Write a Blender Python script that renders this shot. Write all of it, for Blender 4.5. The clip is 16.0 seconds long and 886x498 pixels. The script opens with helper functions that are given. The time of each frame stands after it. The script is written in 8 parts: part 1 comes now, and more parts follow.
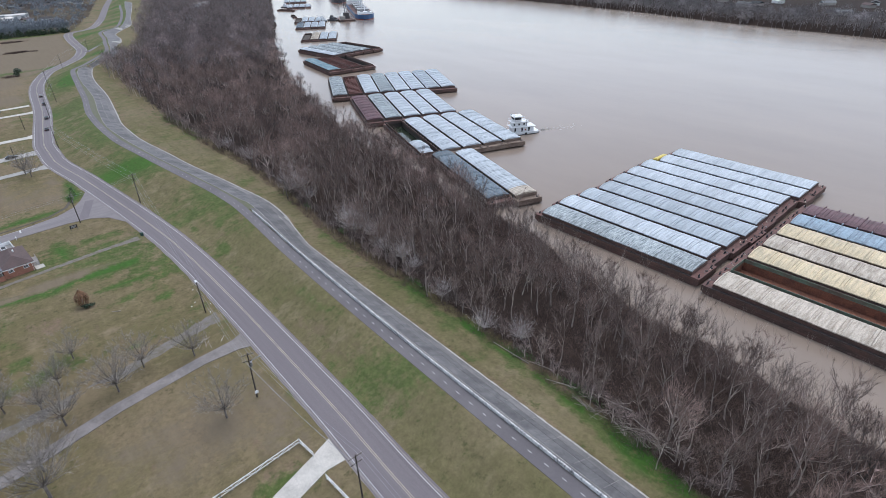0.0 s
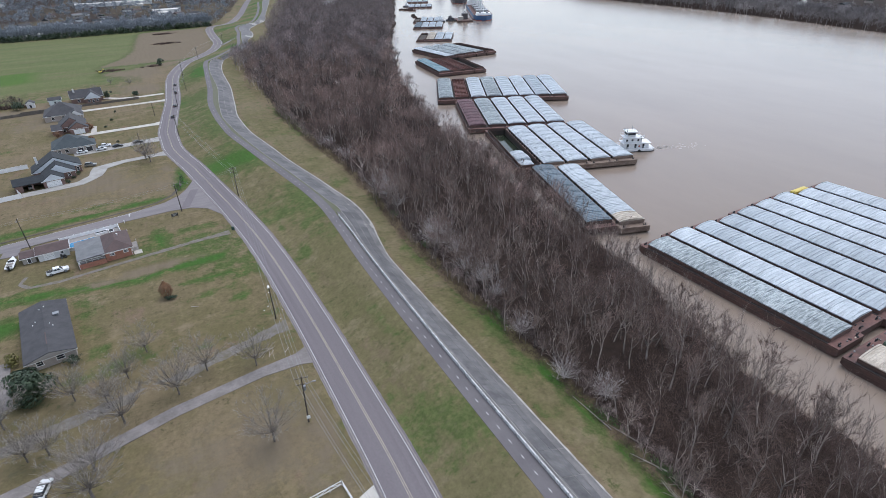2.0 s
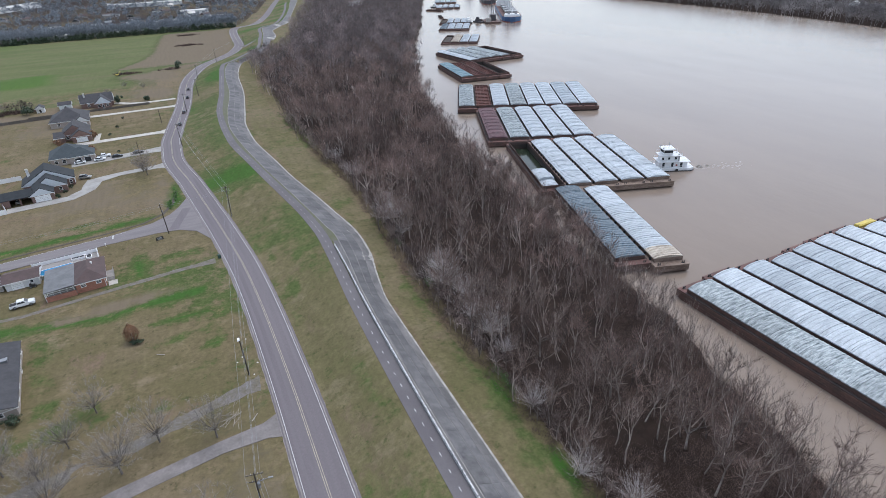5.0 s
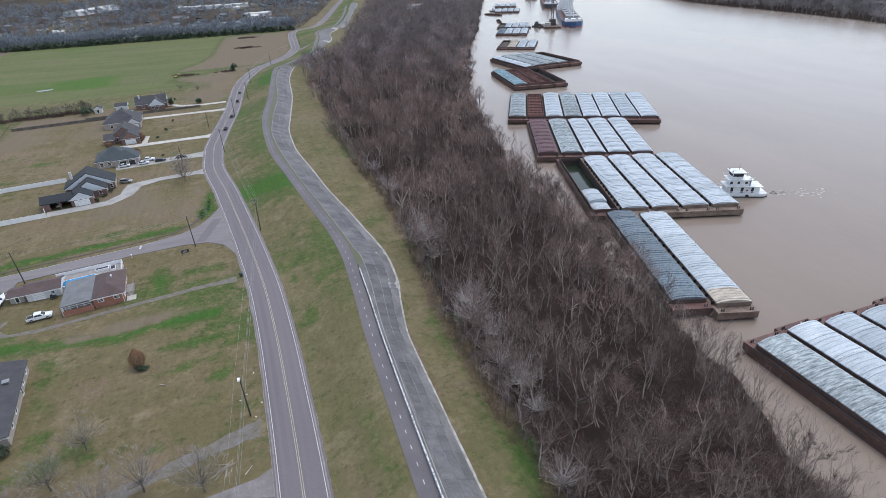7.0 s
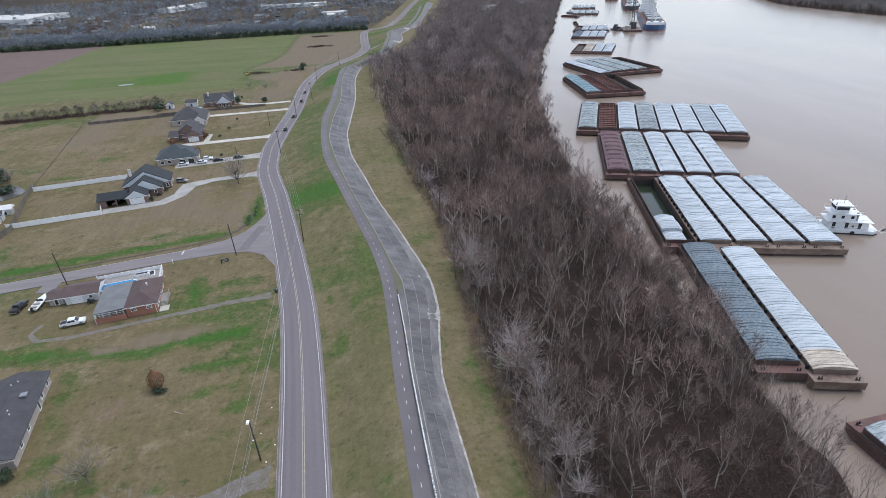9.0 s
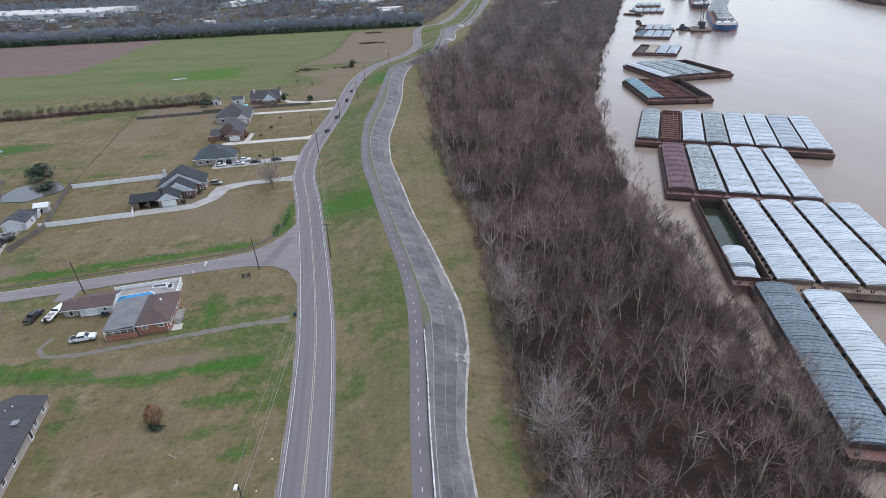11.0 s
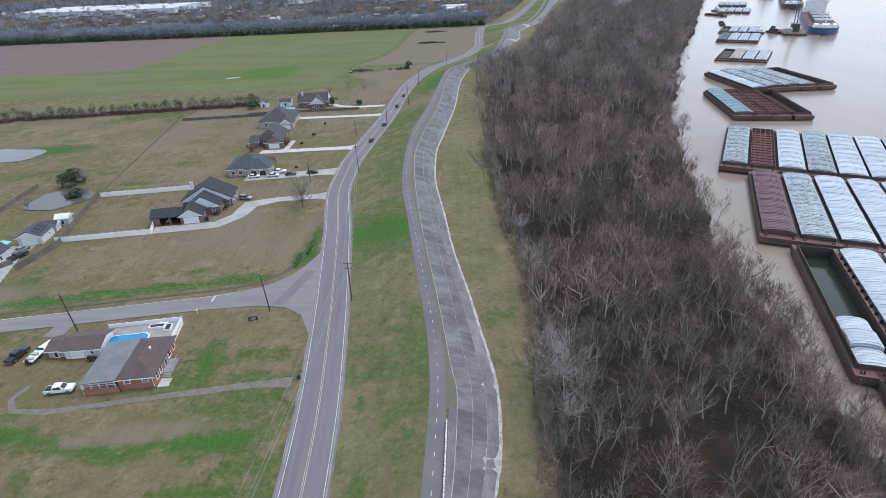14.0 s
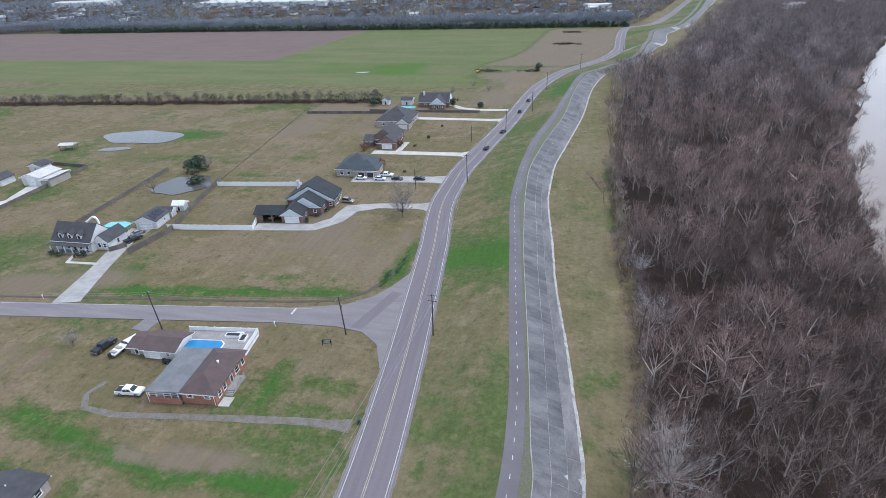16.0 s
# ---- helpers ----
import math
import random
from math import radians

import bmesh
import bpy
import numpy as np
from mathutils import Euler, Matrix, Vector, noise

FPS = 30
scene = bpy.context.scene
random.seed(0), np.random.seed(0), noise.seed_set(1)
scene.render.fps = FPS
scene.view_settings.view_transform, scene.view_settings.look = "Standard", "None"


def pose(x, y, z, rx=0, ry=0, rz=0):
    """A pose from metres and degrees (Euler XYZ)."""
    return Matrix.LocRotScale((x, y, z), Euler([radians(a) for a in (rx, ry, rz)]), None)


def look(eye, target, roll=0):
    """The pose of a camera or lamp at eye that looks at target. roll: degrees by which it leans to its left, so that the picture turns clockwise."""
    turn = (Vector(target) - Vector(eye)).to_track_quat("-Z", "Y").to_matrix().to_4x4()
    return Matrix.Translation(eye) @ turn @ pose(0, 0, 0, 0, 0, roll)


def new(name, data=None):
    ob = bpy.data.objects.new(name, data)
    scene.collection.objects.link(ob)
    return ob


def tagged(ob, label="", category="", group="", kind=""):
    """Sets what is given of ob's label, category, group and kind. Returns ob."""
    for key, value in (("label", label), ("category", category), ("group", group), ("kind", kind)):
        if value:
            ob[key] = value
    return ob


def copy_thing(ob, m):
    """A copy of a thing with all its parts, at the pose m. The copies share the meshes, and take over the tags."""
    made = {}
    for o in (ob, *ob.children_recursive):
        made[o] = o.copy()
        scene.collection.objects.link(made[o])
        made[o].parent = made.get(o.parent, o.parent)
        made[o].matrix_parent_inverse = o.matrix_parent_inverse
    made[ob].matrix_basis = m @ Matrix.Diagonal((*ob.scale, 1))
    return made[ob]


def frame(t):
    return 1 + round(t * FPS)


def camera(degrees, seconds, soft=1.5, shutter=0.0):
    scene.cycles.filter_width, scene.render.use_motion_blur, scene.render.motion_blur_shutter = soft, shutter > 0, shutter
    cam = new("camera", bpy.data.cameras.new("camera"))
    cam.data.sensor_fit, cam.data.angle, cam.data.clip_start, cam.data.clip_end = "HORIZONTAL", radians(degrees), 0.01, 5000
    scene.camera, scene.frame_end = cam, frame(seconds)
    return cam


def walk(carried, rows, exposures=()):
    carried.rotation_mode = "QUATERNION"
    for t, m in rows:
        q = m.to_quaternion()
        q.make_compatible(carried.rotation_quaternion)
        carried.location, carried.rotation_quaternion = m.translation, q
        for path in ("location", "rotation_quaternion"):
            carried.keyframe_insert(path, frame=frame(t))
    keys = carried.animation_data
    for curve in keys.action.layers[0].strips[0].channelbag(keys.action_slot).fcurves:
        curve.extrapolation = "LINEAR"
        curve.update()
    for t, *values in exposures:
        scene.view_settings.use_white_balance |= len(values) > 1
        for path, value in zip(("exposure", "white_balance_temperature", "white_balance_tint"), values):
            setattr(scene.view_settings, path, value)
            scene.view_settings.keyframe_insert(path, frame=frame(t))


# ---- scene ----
# ---------------------------------------------------------------- camera
cam = camera(78.4, 16.0, soft=0.6)
METRES, EYE, TILT, LEAN, TURN = 136.7, 81.2, 0.0, 0.0, -39.5
ROWS = [
    (0.0, 0.0, 0.0, 0.0, -0.86, -29.47, 1.53),
    (0.5, 0.0059, 0.0257, -0.0016, 1.59, -29.37, 1.53),
    (1.0, 0.0118, 0.0526, -0.0038, 7.38, -29.16, 1.53),
    (1.5, 0.0175, 0.0786, -0.0054, 9.88, -29.08, 1.59),
    (2.0, 0.0213, 0.1041, -0.0067, 10.95, -29.06, 1.61),
    (2.5, 0.0232, 0.1303, -0.0078, 11.44, -29.05, 1.62),
    (3.0, 0.0248, 0.158, -0.0089, 11.64, -29.07, 1.65),
    (5.5, 0.0289, 0.3085, -0.0131, 16.09, -28.86, 1.92),
    (6.0, 0.0308, 0.3393, -0.0143, 18.59, -28.68, 1.96),
    (6.5, 0.0312, 0.3687, -0.0151, 19.47, -28.56, 2.06),
    (7.0, 0.0307, 0.3976, -0.0157, 19.97, -28.51, 2.14),
    (7.5, 0.029, 0.4259, -0.0164, 20.28, -28.46, 2.18),
    (8.0, 0.026, 0.4555, -0.0179, 20.47, -28.42, 2.26),
    (8.5, 0.0201, 0.4847, -0.0183, 22.12, -28.37, 2.22),
    (9.0, 0.0127, 0.5154, -0.02, 27.41, -28.23, 2.18),
    (11.5, -0.0417, 0.6648, -0.0228, 33.12, -28.41, 2.18),
    (12.0, -0.0564, 0.6955, -0.0236, 33.17, -28.48, 2.22),
    (12.5, -0.0714, 0.727, -0.0244, 33.18, -28.53, 2.28),
    (13.0, -0.0878, 0.7583, -0.0255, 34.65, -28.51, 2.29),
    (13.5, -0.1043, 0.7908, -0.0271, 37.27, -28.45, 2.33),
    (14.0, -0.1216, 0.8232, -0.0285, 39.6, -28.41, 2.32),
    (14.5, -0.1397, 0.8547, -0.0293, 41.41, -28.42, 2.32),
    (15.0, -0.1599, 0.8848, -0.0296, 44.48, -28.35, 2.3),
    (15.5, -0.1802, 0.916, -0.0308, 50.93, -28.17, 2.23),
    (16.0, -0.1986, 0.9439, -0.0311, 53.24, -28.18, 2.23),
]
walk(cam, [(t, pose(0, 0, EYE, TILT, LEAN, TURN) @ pose(METRES * x, METRES * y, METRES * z, 90 + pitch, roll, yaw)) for t, x, y, z, yaw, pitch, roll in ROWS],
     [(0.0, 0.775, 6200, 10), (8.0, 0.77, 6200, 10), (12.0, 0.81, 6150, 10), (16.0, 1.0, 5900, 10)])

# ---------------------------------------------------------------- light: a pale overcast winter sky
world = bpy.data.worlds.new("overcast")
scene.world = world
world.use_nodes = True
wn, wl = world.node_tree.nodes, world.node_tree.links
sky = wn.new("ShaderNodeTexSky")
sky.sky_type, sky.sun_disc = "NISHITA", False
sky.sun_elevation, sky.sun_rotation = radians(68), radians(60)
sky.air_density, sky.dust_density, sky.ozone_density = 1.0, 1.5, 1.5
pale = wn.new("ShaderNodeHueSaturation")
pale.inputs["Saturation"].default_value = 0.52
wl.new(sky.outputs["Color"], pale.inputs["Color"])
wl.new(pale.outputs["Color"], wn["Background"].inputs["Color"])
wn["Background"].inputs["Strength"].default_value = 0.15
lamp = bpy.data.lights.new("sun", "SUN")
lamp.energy, lamp.angle, lamp.color = 0.7, radians(40), (1.0, 0.98, 0.96)
sun = new("sun", lamp)
sun.matrix_world = look((60 * math.sin(radians(60)), 60 * math.cos(radians(60)), 148), (0, 0, 0))

# ---------------------------------------------------------------- materials
def nodes_of(name):
    m = bpy.data.materials.new(name)
    m.use_nodes = True
    return m, m.node_tree.nodes, m.node_tree.links, m.node_tree.nodes["Principled BSDF"]


def noise_tex(n, l, scale, detail=4.0, rough=0.6, stretch=None):
    """Noise over world-sized object coordinates."""
    t = n.new("ShaderNodeTexNoise")
    t.inputs["Scale"].default_value, t.inputs["Detail"].default_value, t.inputs["Roughness"].default_value = scale, detail, rough
    g = n.new("ShaderNodeNewGeometry")
    src = g.outputs["Position"]
    if stretch:
        mp = n.new("ShaderNodeMapping")
        mp.inputs["Scale"].default_value = stretch
        l.new(src, mp.inputs["Vector"])
        src = mp.outputs["Vector"]
    l.new(src, t.inputs["Vector"])
    return t.outputs["Fac"]


def ramp(n, l, fac, lo, hi, a=0.0, b=1.0):
    r = n.new("ShaderNodeMapRange")
    r.inputs["From Min"].default_value, r.inputs["From Max"].default_value = lo, hi
    r.inputs["To Min"].default_value, r.inputs["To Max"].default_value = a, b
    l.new(fac, r.inputs["Value"])
    return r.outputs["Result"]


def mixc(n, l, fac, a, b, mode="MIX"):
    m = n.new("ShaderNodeMix")
    m.data_type, m.blend_type = "RGBA", mode
    for sock, v in ((m.inputs[0], fac), (m.inputs[6], a), (m.inputs[7], b)):
        if isinstance(v, (int, float)):
            sock.default_value = v
        elif isinstance(v, tuple):
            sock.default_value = (*v, 1.0)
        else:
            l.new(v, sock)
    return m.outputs[2]


def bump(n, l, bsdf, height, strength, dist):
    b = n.new("ShaderNodeBump")
    b.inputs["Strength"].default_value, b.inputs["Distance"].default_value = strength, dist
    l.new(height, b.inputs["Height"])
    l.new(b.outputs["Normal"], bsdf.inputs["Normal"])


def surface(name, col, other=None, rough=0.8, big=0.15, fine=3.0, vary=0.25, metal=0.0, relief=0.3, each=0.0, stretch=None, spec=None, island=0.0, tone=False):
    """Two-scale worn surface: col drifts to other in blotches (big, per metre) under a fine grain; each: spread from piece to piece."""
    m, n, l, p = nodes_of(name)
    other = other or tuple(c * 0.7 for c in col)
    blot = ramp(n, l, noise_tex(n, l, big, 5.0, 0.65, stretch), 0.38, 0.66)
    c = mixc(n, l, blot, col, other)
    grain = noise_tex(n, l, fine, 4.0, 0.7)
    g = n.new("ShaderNodeHueSaturation")
    l.new(ramp(n, l, grain, 0.25, 0.75, 1 - vary, 1 + vary), g.inputs["Value"])
    l.new(c, g.inputs["Color"])
    c = g.outputs["Color"]
    if each:
        o = n.new("ShaderNodeObjectInfo")
        h = n.new("ShaderNodeHueSaturation")
        l.new(ramp(n, l, o.outputs["Random"], 0, 1, 1 - each, 1 + each), h.inputs["Value"])
        l.new(c, h.inputs["Color"])
        c = h.outputs["Color"]
    if island:
        o = n.new("ShaderNodeNewGeometry")
        h = n.new("ShaderNodeHueSaturation")
        l.new(ramp(n, l, o.outputs["Random Per Island"], 0, 1, 1 - island, 1 + island), h.inputs["Value"])
        l.new(c, h.inputs["Color"])
        c = h.outputs["Color"]
    if tone:
        o = n.new("ShaderNodeAttribute")
        o.attribute_name = "tone"
        h = n.new("ShaderNodeHueSaturation")
        l.new(o.outputs["Fac"], h.inputs["Value"])
        l.new(c, h.inputs["Color"])
        c = h.outputs["Color"]
    l.new(c, p.inputs["Base Color"])
    p.inputs["Metallic"].default_value = metal
    l.new(ramp(n, l, grain, 0.2, 0.8, max(0.05, rough - 0.12), min(1, rough + 0.1)), p.inputs["Roughness"])
    if spec is not None:
        p.inputs["Specular IOR Level"].default_value = spec
    if relief:
        bump(n, l, p, grain, relief, 0.05)
    return m


ASPHALT = surface("road_asphalt", (0.138, 0.119, 0.127), (0.166, 0.146, 0.153), 0.85, 0.10, 2.5, 0.16, stretch=(1.6, 0.10, 1))
SHOULDER = surface("dusty_road_shoulder", (0.27, 0.25, 0.236), (0.185, 0.165, 0.145), 0.95, 0.5, 2.5, 0.22, stretch=(1, 0.5, 1))
TRACK = surface("tyre_worn_asphalt", (0.160, 0.141, 0.148), (0.144, 0.126, 0.133), 0.8, 0.2, 2.5, 0.12, stretch=(1, 0.12, 1))
SIDE_ASPHALT = surface("side_road_asphalt", (0.166, 0.150, 0.153), (0.215, 0.194, 0.192), 0.85, 0.25, 2.5, 0.16, stretch=(0.25, 1.6, 1))
PATH_ASPHALT = surface("path_asphalt", (0.114, 0.103, 0.109), (0.144, 0.132, 0.136), 0.85, 0.1, 3.0, 0.12)
PAINT_WHITE = surface("white_road_paint", (0.56, 0.56, 0.54), (0.36, 0.36, 0.35), 0.7, 0.8, 6.0, 0.15, relief=0.1)
PAINT_YELLOW = surface("yellow_road_paint", (0.40, 0.36, 0.26), (0.27, 0.245, 0.20), 0.7, 0.8, 6.0, 0.15, relief=0.1)
CONCRETE = surface("old_concrete", (0.090, 0.088, 0.091), (0.168, 0.163, 0.163), 0.85, 0.20, 2.2, 0.24, each=0.14, stretch=(0.7, 1.5, 1))
CONCRETE_LIGHT = surface("pale_concrete", (0.52, 0.492, 0.442), (0.38, 0.358, 0.322), 0.85, 0.25, 3.0, 0.16)
CONCRETE_MID = surface("mid_grey_concrete", (0.112, 0.108, 0.108), (0.196, 0.188, 0.184), 0.85, 0.24, 2.2, 0.24, each=0.12, stretch=(1.4, 0.5, 1))
DRIVE = surface("driveway_concrete", (0.37, 0.358, 0.335), (0.27, 0.258, 0.24), 0.85, 0.25, 2.0, 0.15)
GRAVEL = surface("gravel_track", (0.172, 0.156, 0.146), (0.128, 0.110, 0.074), 0.95, 0.55, 2.5, 0.28, relief=0.6)
TWIG = surface("bare_twig", (0.202, 0.145, 0.124), (0.092, 0.061, 0.051), 0.95, 0.11, 0.9, 0.25, relief=0, each=0.30, island=0.5)
TWIG_PALE = surface("pale_twig", (0.60, 0.55, 0.525), (0.44, 0.40, 0.38), 0.95, 0.1, 0.6, 0.2, relief=0, each=0.12)
BARK = surface("grey_bark", (0.47, 0.405, 0.35), (0.175, 0.138, 0.118), 0.95, 0.3, 3.0, 0.25, relief=0.4, each=0.30, island=0.4)
BARK_PALE = surface("pale_bark", (0.60, 0.55, 0.525), (0.44, 0.40, 0.38), 0.9, 0.5, 3.0, 0.2, relief=0.3)
HULL = surface("rusty_hull", (0.142, 0.080, 0.064), (0.082, 0.058, 0.050), 0.75, 0.2, 1.6, 0.3, each=0.25, stretch=(1, 1, 2.5))
HULL_TAN = surface("tan_hull", (0.238, 0.178, 0.138), (0.118, 0.080, 0.060), 0.75, 0.3, 2.4, 0.35, stretch=(1, 1, 3))
DECK = surface("rust_red_deck", (0.165, 0.082, 0.069), (0.095, 0.054, 0.047), 0.8, 0.3, 1.6, 0.25, each=0.15)
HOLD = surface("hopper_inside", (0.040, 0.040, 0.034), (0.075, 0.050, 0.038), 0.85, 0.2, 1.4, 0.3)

COVER_WHITE = surface("white_fibreglass_cover", (0.49, 0.535, 0.565), (0.335, 0.372, 0.40), 0.55, 0.5, 2.6, 0.24, each=0.09, stretch=(0.35, 2.0, 1))
COVER_GREY = surface("grey_fibreglass_cover", (0.40, 0.445, 0.475), (0.28, 0.318, 0.345), 0.6, 0.3, 1.2, 0.18, each=0.08, stretch=(0.35, 2.0, 1))
COVER_WORN = surface("worn_white_cover", (0.41, 0.45, 0.46), (0.115, 0.145, 0.150), 0.65, 1.1, 3.0, 0.35, each=0.14, stretch=(0.35, 2.0, 1))
COVER_BLUE = surface("weathered_blue_cover", (0.062, 0.098, 0.130), (0.20, 0.235, 0.255), 0.65, 1.7, 4.5, 0.65, each=0.12)
COVER_TEAL = surface("teal_cover", (0.125, 0.235, 0.275), (0.22, 0.29, 0.315), 0.6, 0.25, 1.0, 0.15, each=0.05)
COVER_CREAM = surface("cream_cover", (0.60, 0.49, 0.31), (0.40, 0.34, 0.225), 0.6, 0.55, 2.8, 0.28, each=0.10, stretch=(0.35, 2.0, 1))
COVER_STAINED = surface("stained_cream_cover", (0.51, 0.45, 0.37), (0.29, 0.245, 0.19), 0.65, 0.6, 2.8, 0.30, each=0.07, stretch=(0.35, 2.0, 1))
COVER_RUST = surface("maroon_steel_cover", (0.135, 0.072, 0.082), (0.095, 0.055, 0.060), 0.7, 0.3, 1.4, 0.2, each=0.08)
BLACK = surface("black_rubber", (0.03, 0.03, 0.032), None, 0.8, 1.0, 8.0, 0.2)


def ground_material():
    """Winter ground: the cover attribute says where it is green, bare, littered with leaves or ploughed."""
    m, n, l, p = nodes_of("winter_ground")
    a = n.new("ShaderNodeAttribute")
    a.attribute_name = "cover"
    sp = n.new("ShaderNodeSeparateColor")
    l.new(a.outputs["Color"], sp.inputs["Color"])
    big = noise_tex(n, l, 0.045, 6.0, 0.62)
    mid = noise_tex(n, l, 0.17, 9.0, 0.76)
    fine = noise_tex(n, l, 0.9, 6.0, 0.8)
    tan = mixc(n, l, ramp(n, l, mid, 0.38, 0.62), (0.178, 0.140, 0.080), (0.110, 0.095, 0.046))
    tan = mixc(n, l, ramp(n, l, big, 0.45, 0.60), tan, (0.128, 0.109, 0.054))
    tan = mixc(n, l, ramp(n, l, noise_tex(n, l, 0.016, 5.0, 0.65), 0.48, 0.62), tan, (0.176, 0.136, 0.086))
    straw = ramp(n, l, noise_tex(n, l, 0.10, 7.0, 0.70, (0.85, 1.15, 1)), 0.55, 0.64)
    tan = mixc(n, l, straw, tan, (0.188, 0.149, 0.093))
    dirt = ramp(n, l, noise_tex(n, l, 0.065, 8.0, 0.72, (1.2, 0.7, 1)), 0.57, 0.66)
    tan = mixc(n, l, dirt, tan, (0.170, 0.122, 0.084))
    tufts = ramp(n, l, noise_tex(n, l, 0.34, 8.0, 0.82), 0.56, 0.64)
    tan = mixc(n, l, tufts, tan, (0.070, 0.068, 0.031))
    sprigs = ramp(n, l, noise_tex(n, l, 0.26, 9.0, 0.84, (0.8, 1.3, 1)), 0.60, 0.66)
    tan = mixc(n, l, sprigs, tan, (0.060, 0.078, 0.022))
    green = mixc(n, l, ramp(n, l, fine, 0.3, 0.7), (0.057, 0.088, 0.023), (0.094, 0.112, 0.040))
    green = mixc(n, l, ramp(n, l, sp.outputs["Red"], 0.85, 1.0), green, (0.046, 0.106, 0.020))
    green = mixc(n, l, ramp(n, l, noise_tex(n, l, 0.22, 8.0, 0.80), 0.53, 0.64), green, (0.050, 0.066, 0.020))
    green = mixc(n, l, ramp(n, l, noise_tex(n, l, 0.13, 8.0, 0.76), 0.57, 0.66), green, (0.150, 0.130, 0.060))

    def edge(channel, soft=0.42):
        """The attribute, torn at its rim by noise."""
        ad = n.new("ShaderNodeMath")
        ad.operation = "ADD"
        l.new(channel, ad.inputs[0])
        l.new(ramp(n, l, mid, 0.3, 0.7, -soft, soft), ad.inputs[1])
        return ramp(n, l, ad.outputs[0], 0.36, 0.72)
    c = mixc(n, l, edge(sp.outputs["Red"], 0.5), tan, green)
    bare = mixc(n, l, ramp(n, l, fine, 0.3, 0.7), (0.188, 0.150, 0.106), (0.136, 0.109, 0.072))
    c = mixc(n, l, edge(sp.outputs["Green"], 0.35), c, bare)
    pasture = mixc(n, l, ramp(n, l, noise_tex(n, l, 0.05, 7.0, 0.66, (0.22, 1.0, 1)), 0.40, 0.62), (0.140, 0.146, 0.064), (0.104, 0.125, 0.047))
    pasture = mixc(n, l, ramp(n, l, noise_tex(n, l, 0.03, 6.0, 0.7, (0.3, 1.3, 1)), 0.54, 0.68), pasture, (0.150, 0.131, 0.072))
    pasture = mixc(n, l, ramp(n, l, sp.outputs["Red"], 0.9, 1.0), pasture, (0.074, 0.128, 0.026))
    c = mixc(n, l, ramp(n, l, a.outputs["Alpha"], 0.08, 0.24, 0.0, 0.85), c, pasture)
    soil = mixc(n, l, ramp(n, l, noise_tex(n, l, 0.09, 6.0, 0.7, (0.25, 2.5, 1)), 0.35, 0.65), (0.172, 0.127, 0.112), (0.132, 0.097, 0.085))
    c = mixc(n, l, ramp(n, l, a.outputs["Alpha"], 0.4, 0.6), c, soil)
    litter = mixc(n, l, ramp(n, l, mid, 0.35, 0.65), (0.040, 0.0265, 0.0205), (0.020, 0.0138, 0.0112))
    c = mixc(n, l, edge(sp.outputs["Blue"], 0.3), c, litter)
    h = n.new("ShaderNodeHueSaturation")
    l.new(ramp(n, l, fine, 0.28, 0.72, 0.74, 1.24), h.inputs["Value"])
    l.new(c, h.inputs["Color"])
    k = n.new("ShaderNodeHueSaturation")
    l.new(ramp(n, l, noise_tex(n, l, 0.55, 5.0, 0.6, (1.0, 0.08, 1)), 0.3, 0.7, 0.93, 1.07), k.inputs["Value"])
    l.new(h.outputs["Color"], k.inputs["Color"])
    l.new(k.outputs["Color"], p.inputs["Base Color"])
    p.inputs["Roughness"].default_value = 0.95
    p.inputs["Specular IOR Level"].default_value = 0.15
    bump(n, l, p, fine, 0.2, 0.08)
    return m


def water_material(name, col, other, rough, wave, gloss=0.5):
    m, n, l, p = nodes_of(name)
    l.new(mixc(n, l, ramp(n, l, noise_tex(n, l, 0.012, 5.0, 0.6, (1.6, 0.5, 1)), 0.35, 0.65), col, other), p.inputs["Base Color"])
    p.inputs["Roughness"].default_value = rough
    p.inputs["IOR"].default_value = 1.33
    p.inputs["Specular IOR Level"].default_value = gloss
    f = noise_tex(n, l, wave, 6.0, 0.6, (1.0, 0.45, 1))
    bump(n, l, p, f, 0.5, 0.12)
    return m


GROUND = ground_material()
RIVER = water_material("muddy_river", (0.256, 0.203, 0.162), (0.224, 0.178, 0.142), 0.19, 0.5, 0.40)
POND_GREEN = water_material("green_rain_water", (0.030, 0.040, 0.026), (0.022, 0.030, 0.020), 0.05, 0.6)
POND = water_material("pond_water", (0.10, 0.095, 0.085), (0.08, 0.08, 0.075), 0.06, 0.6)

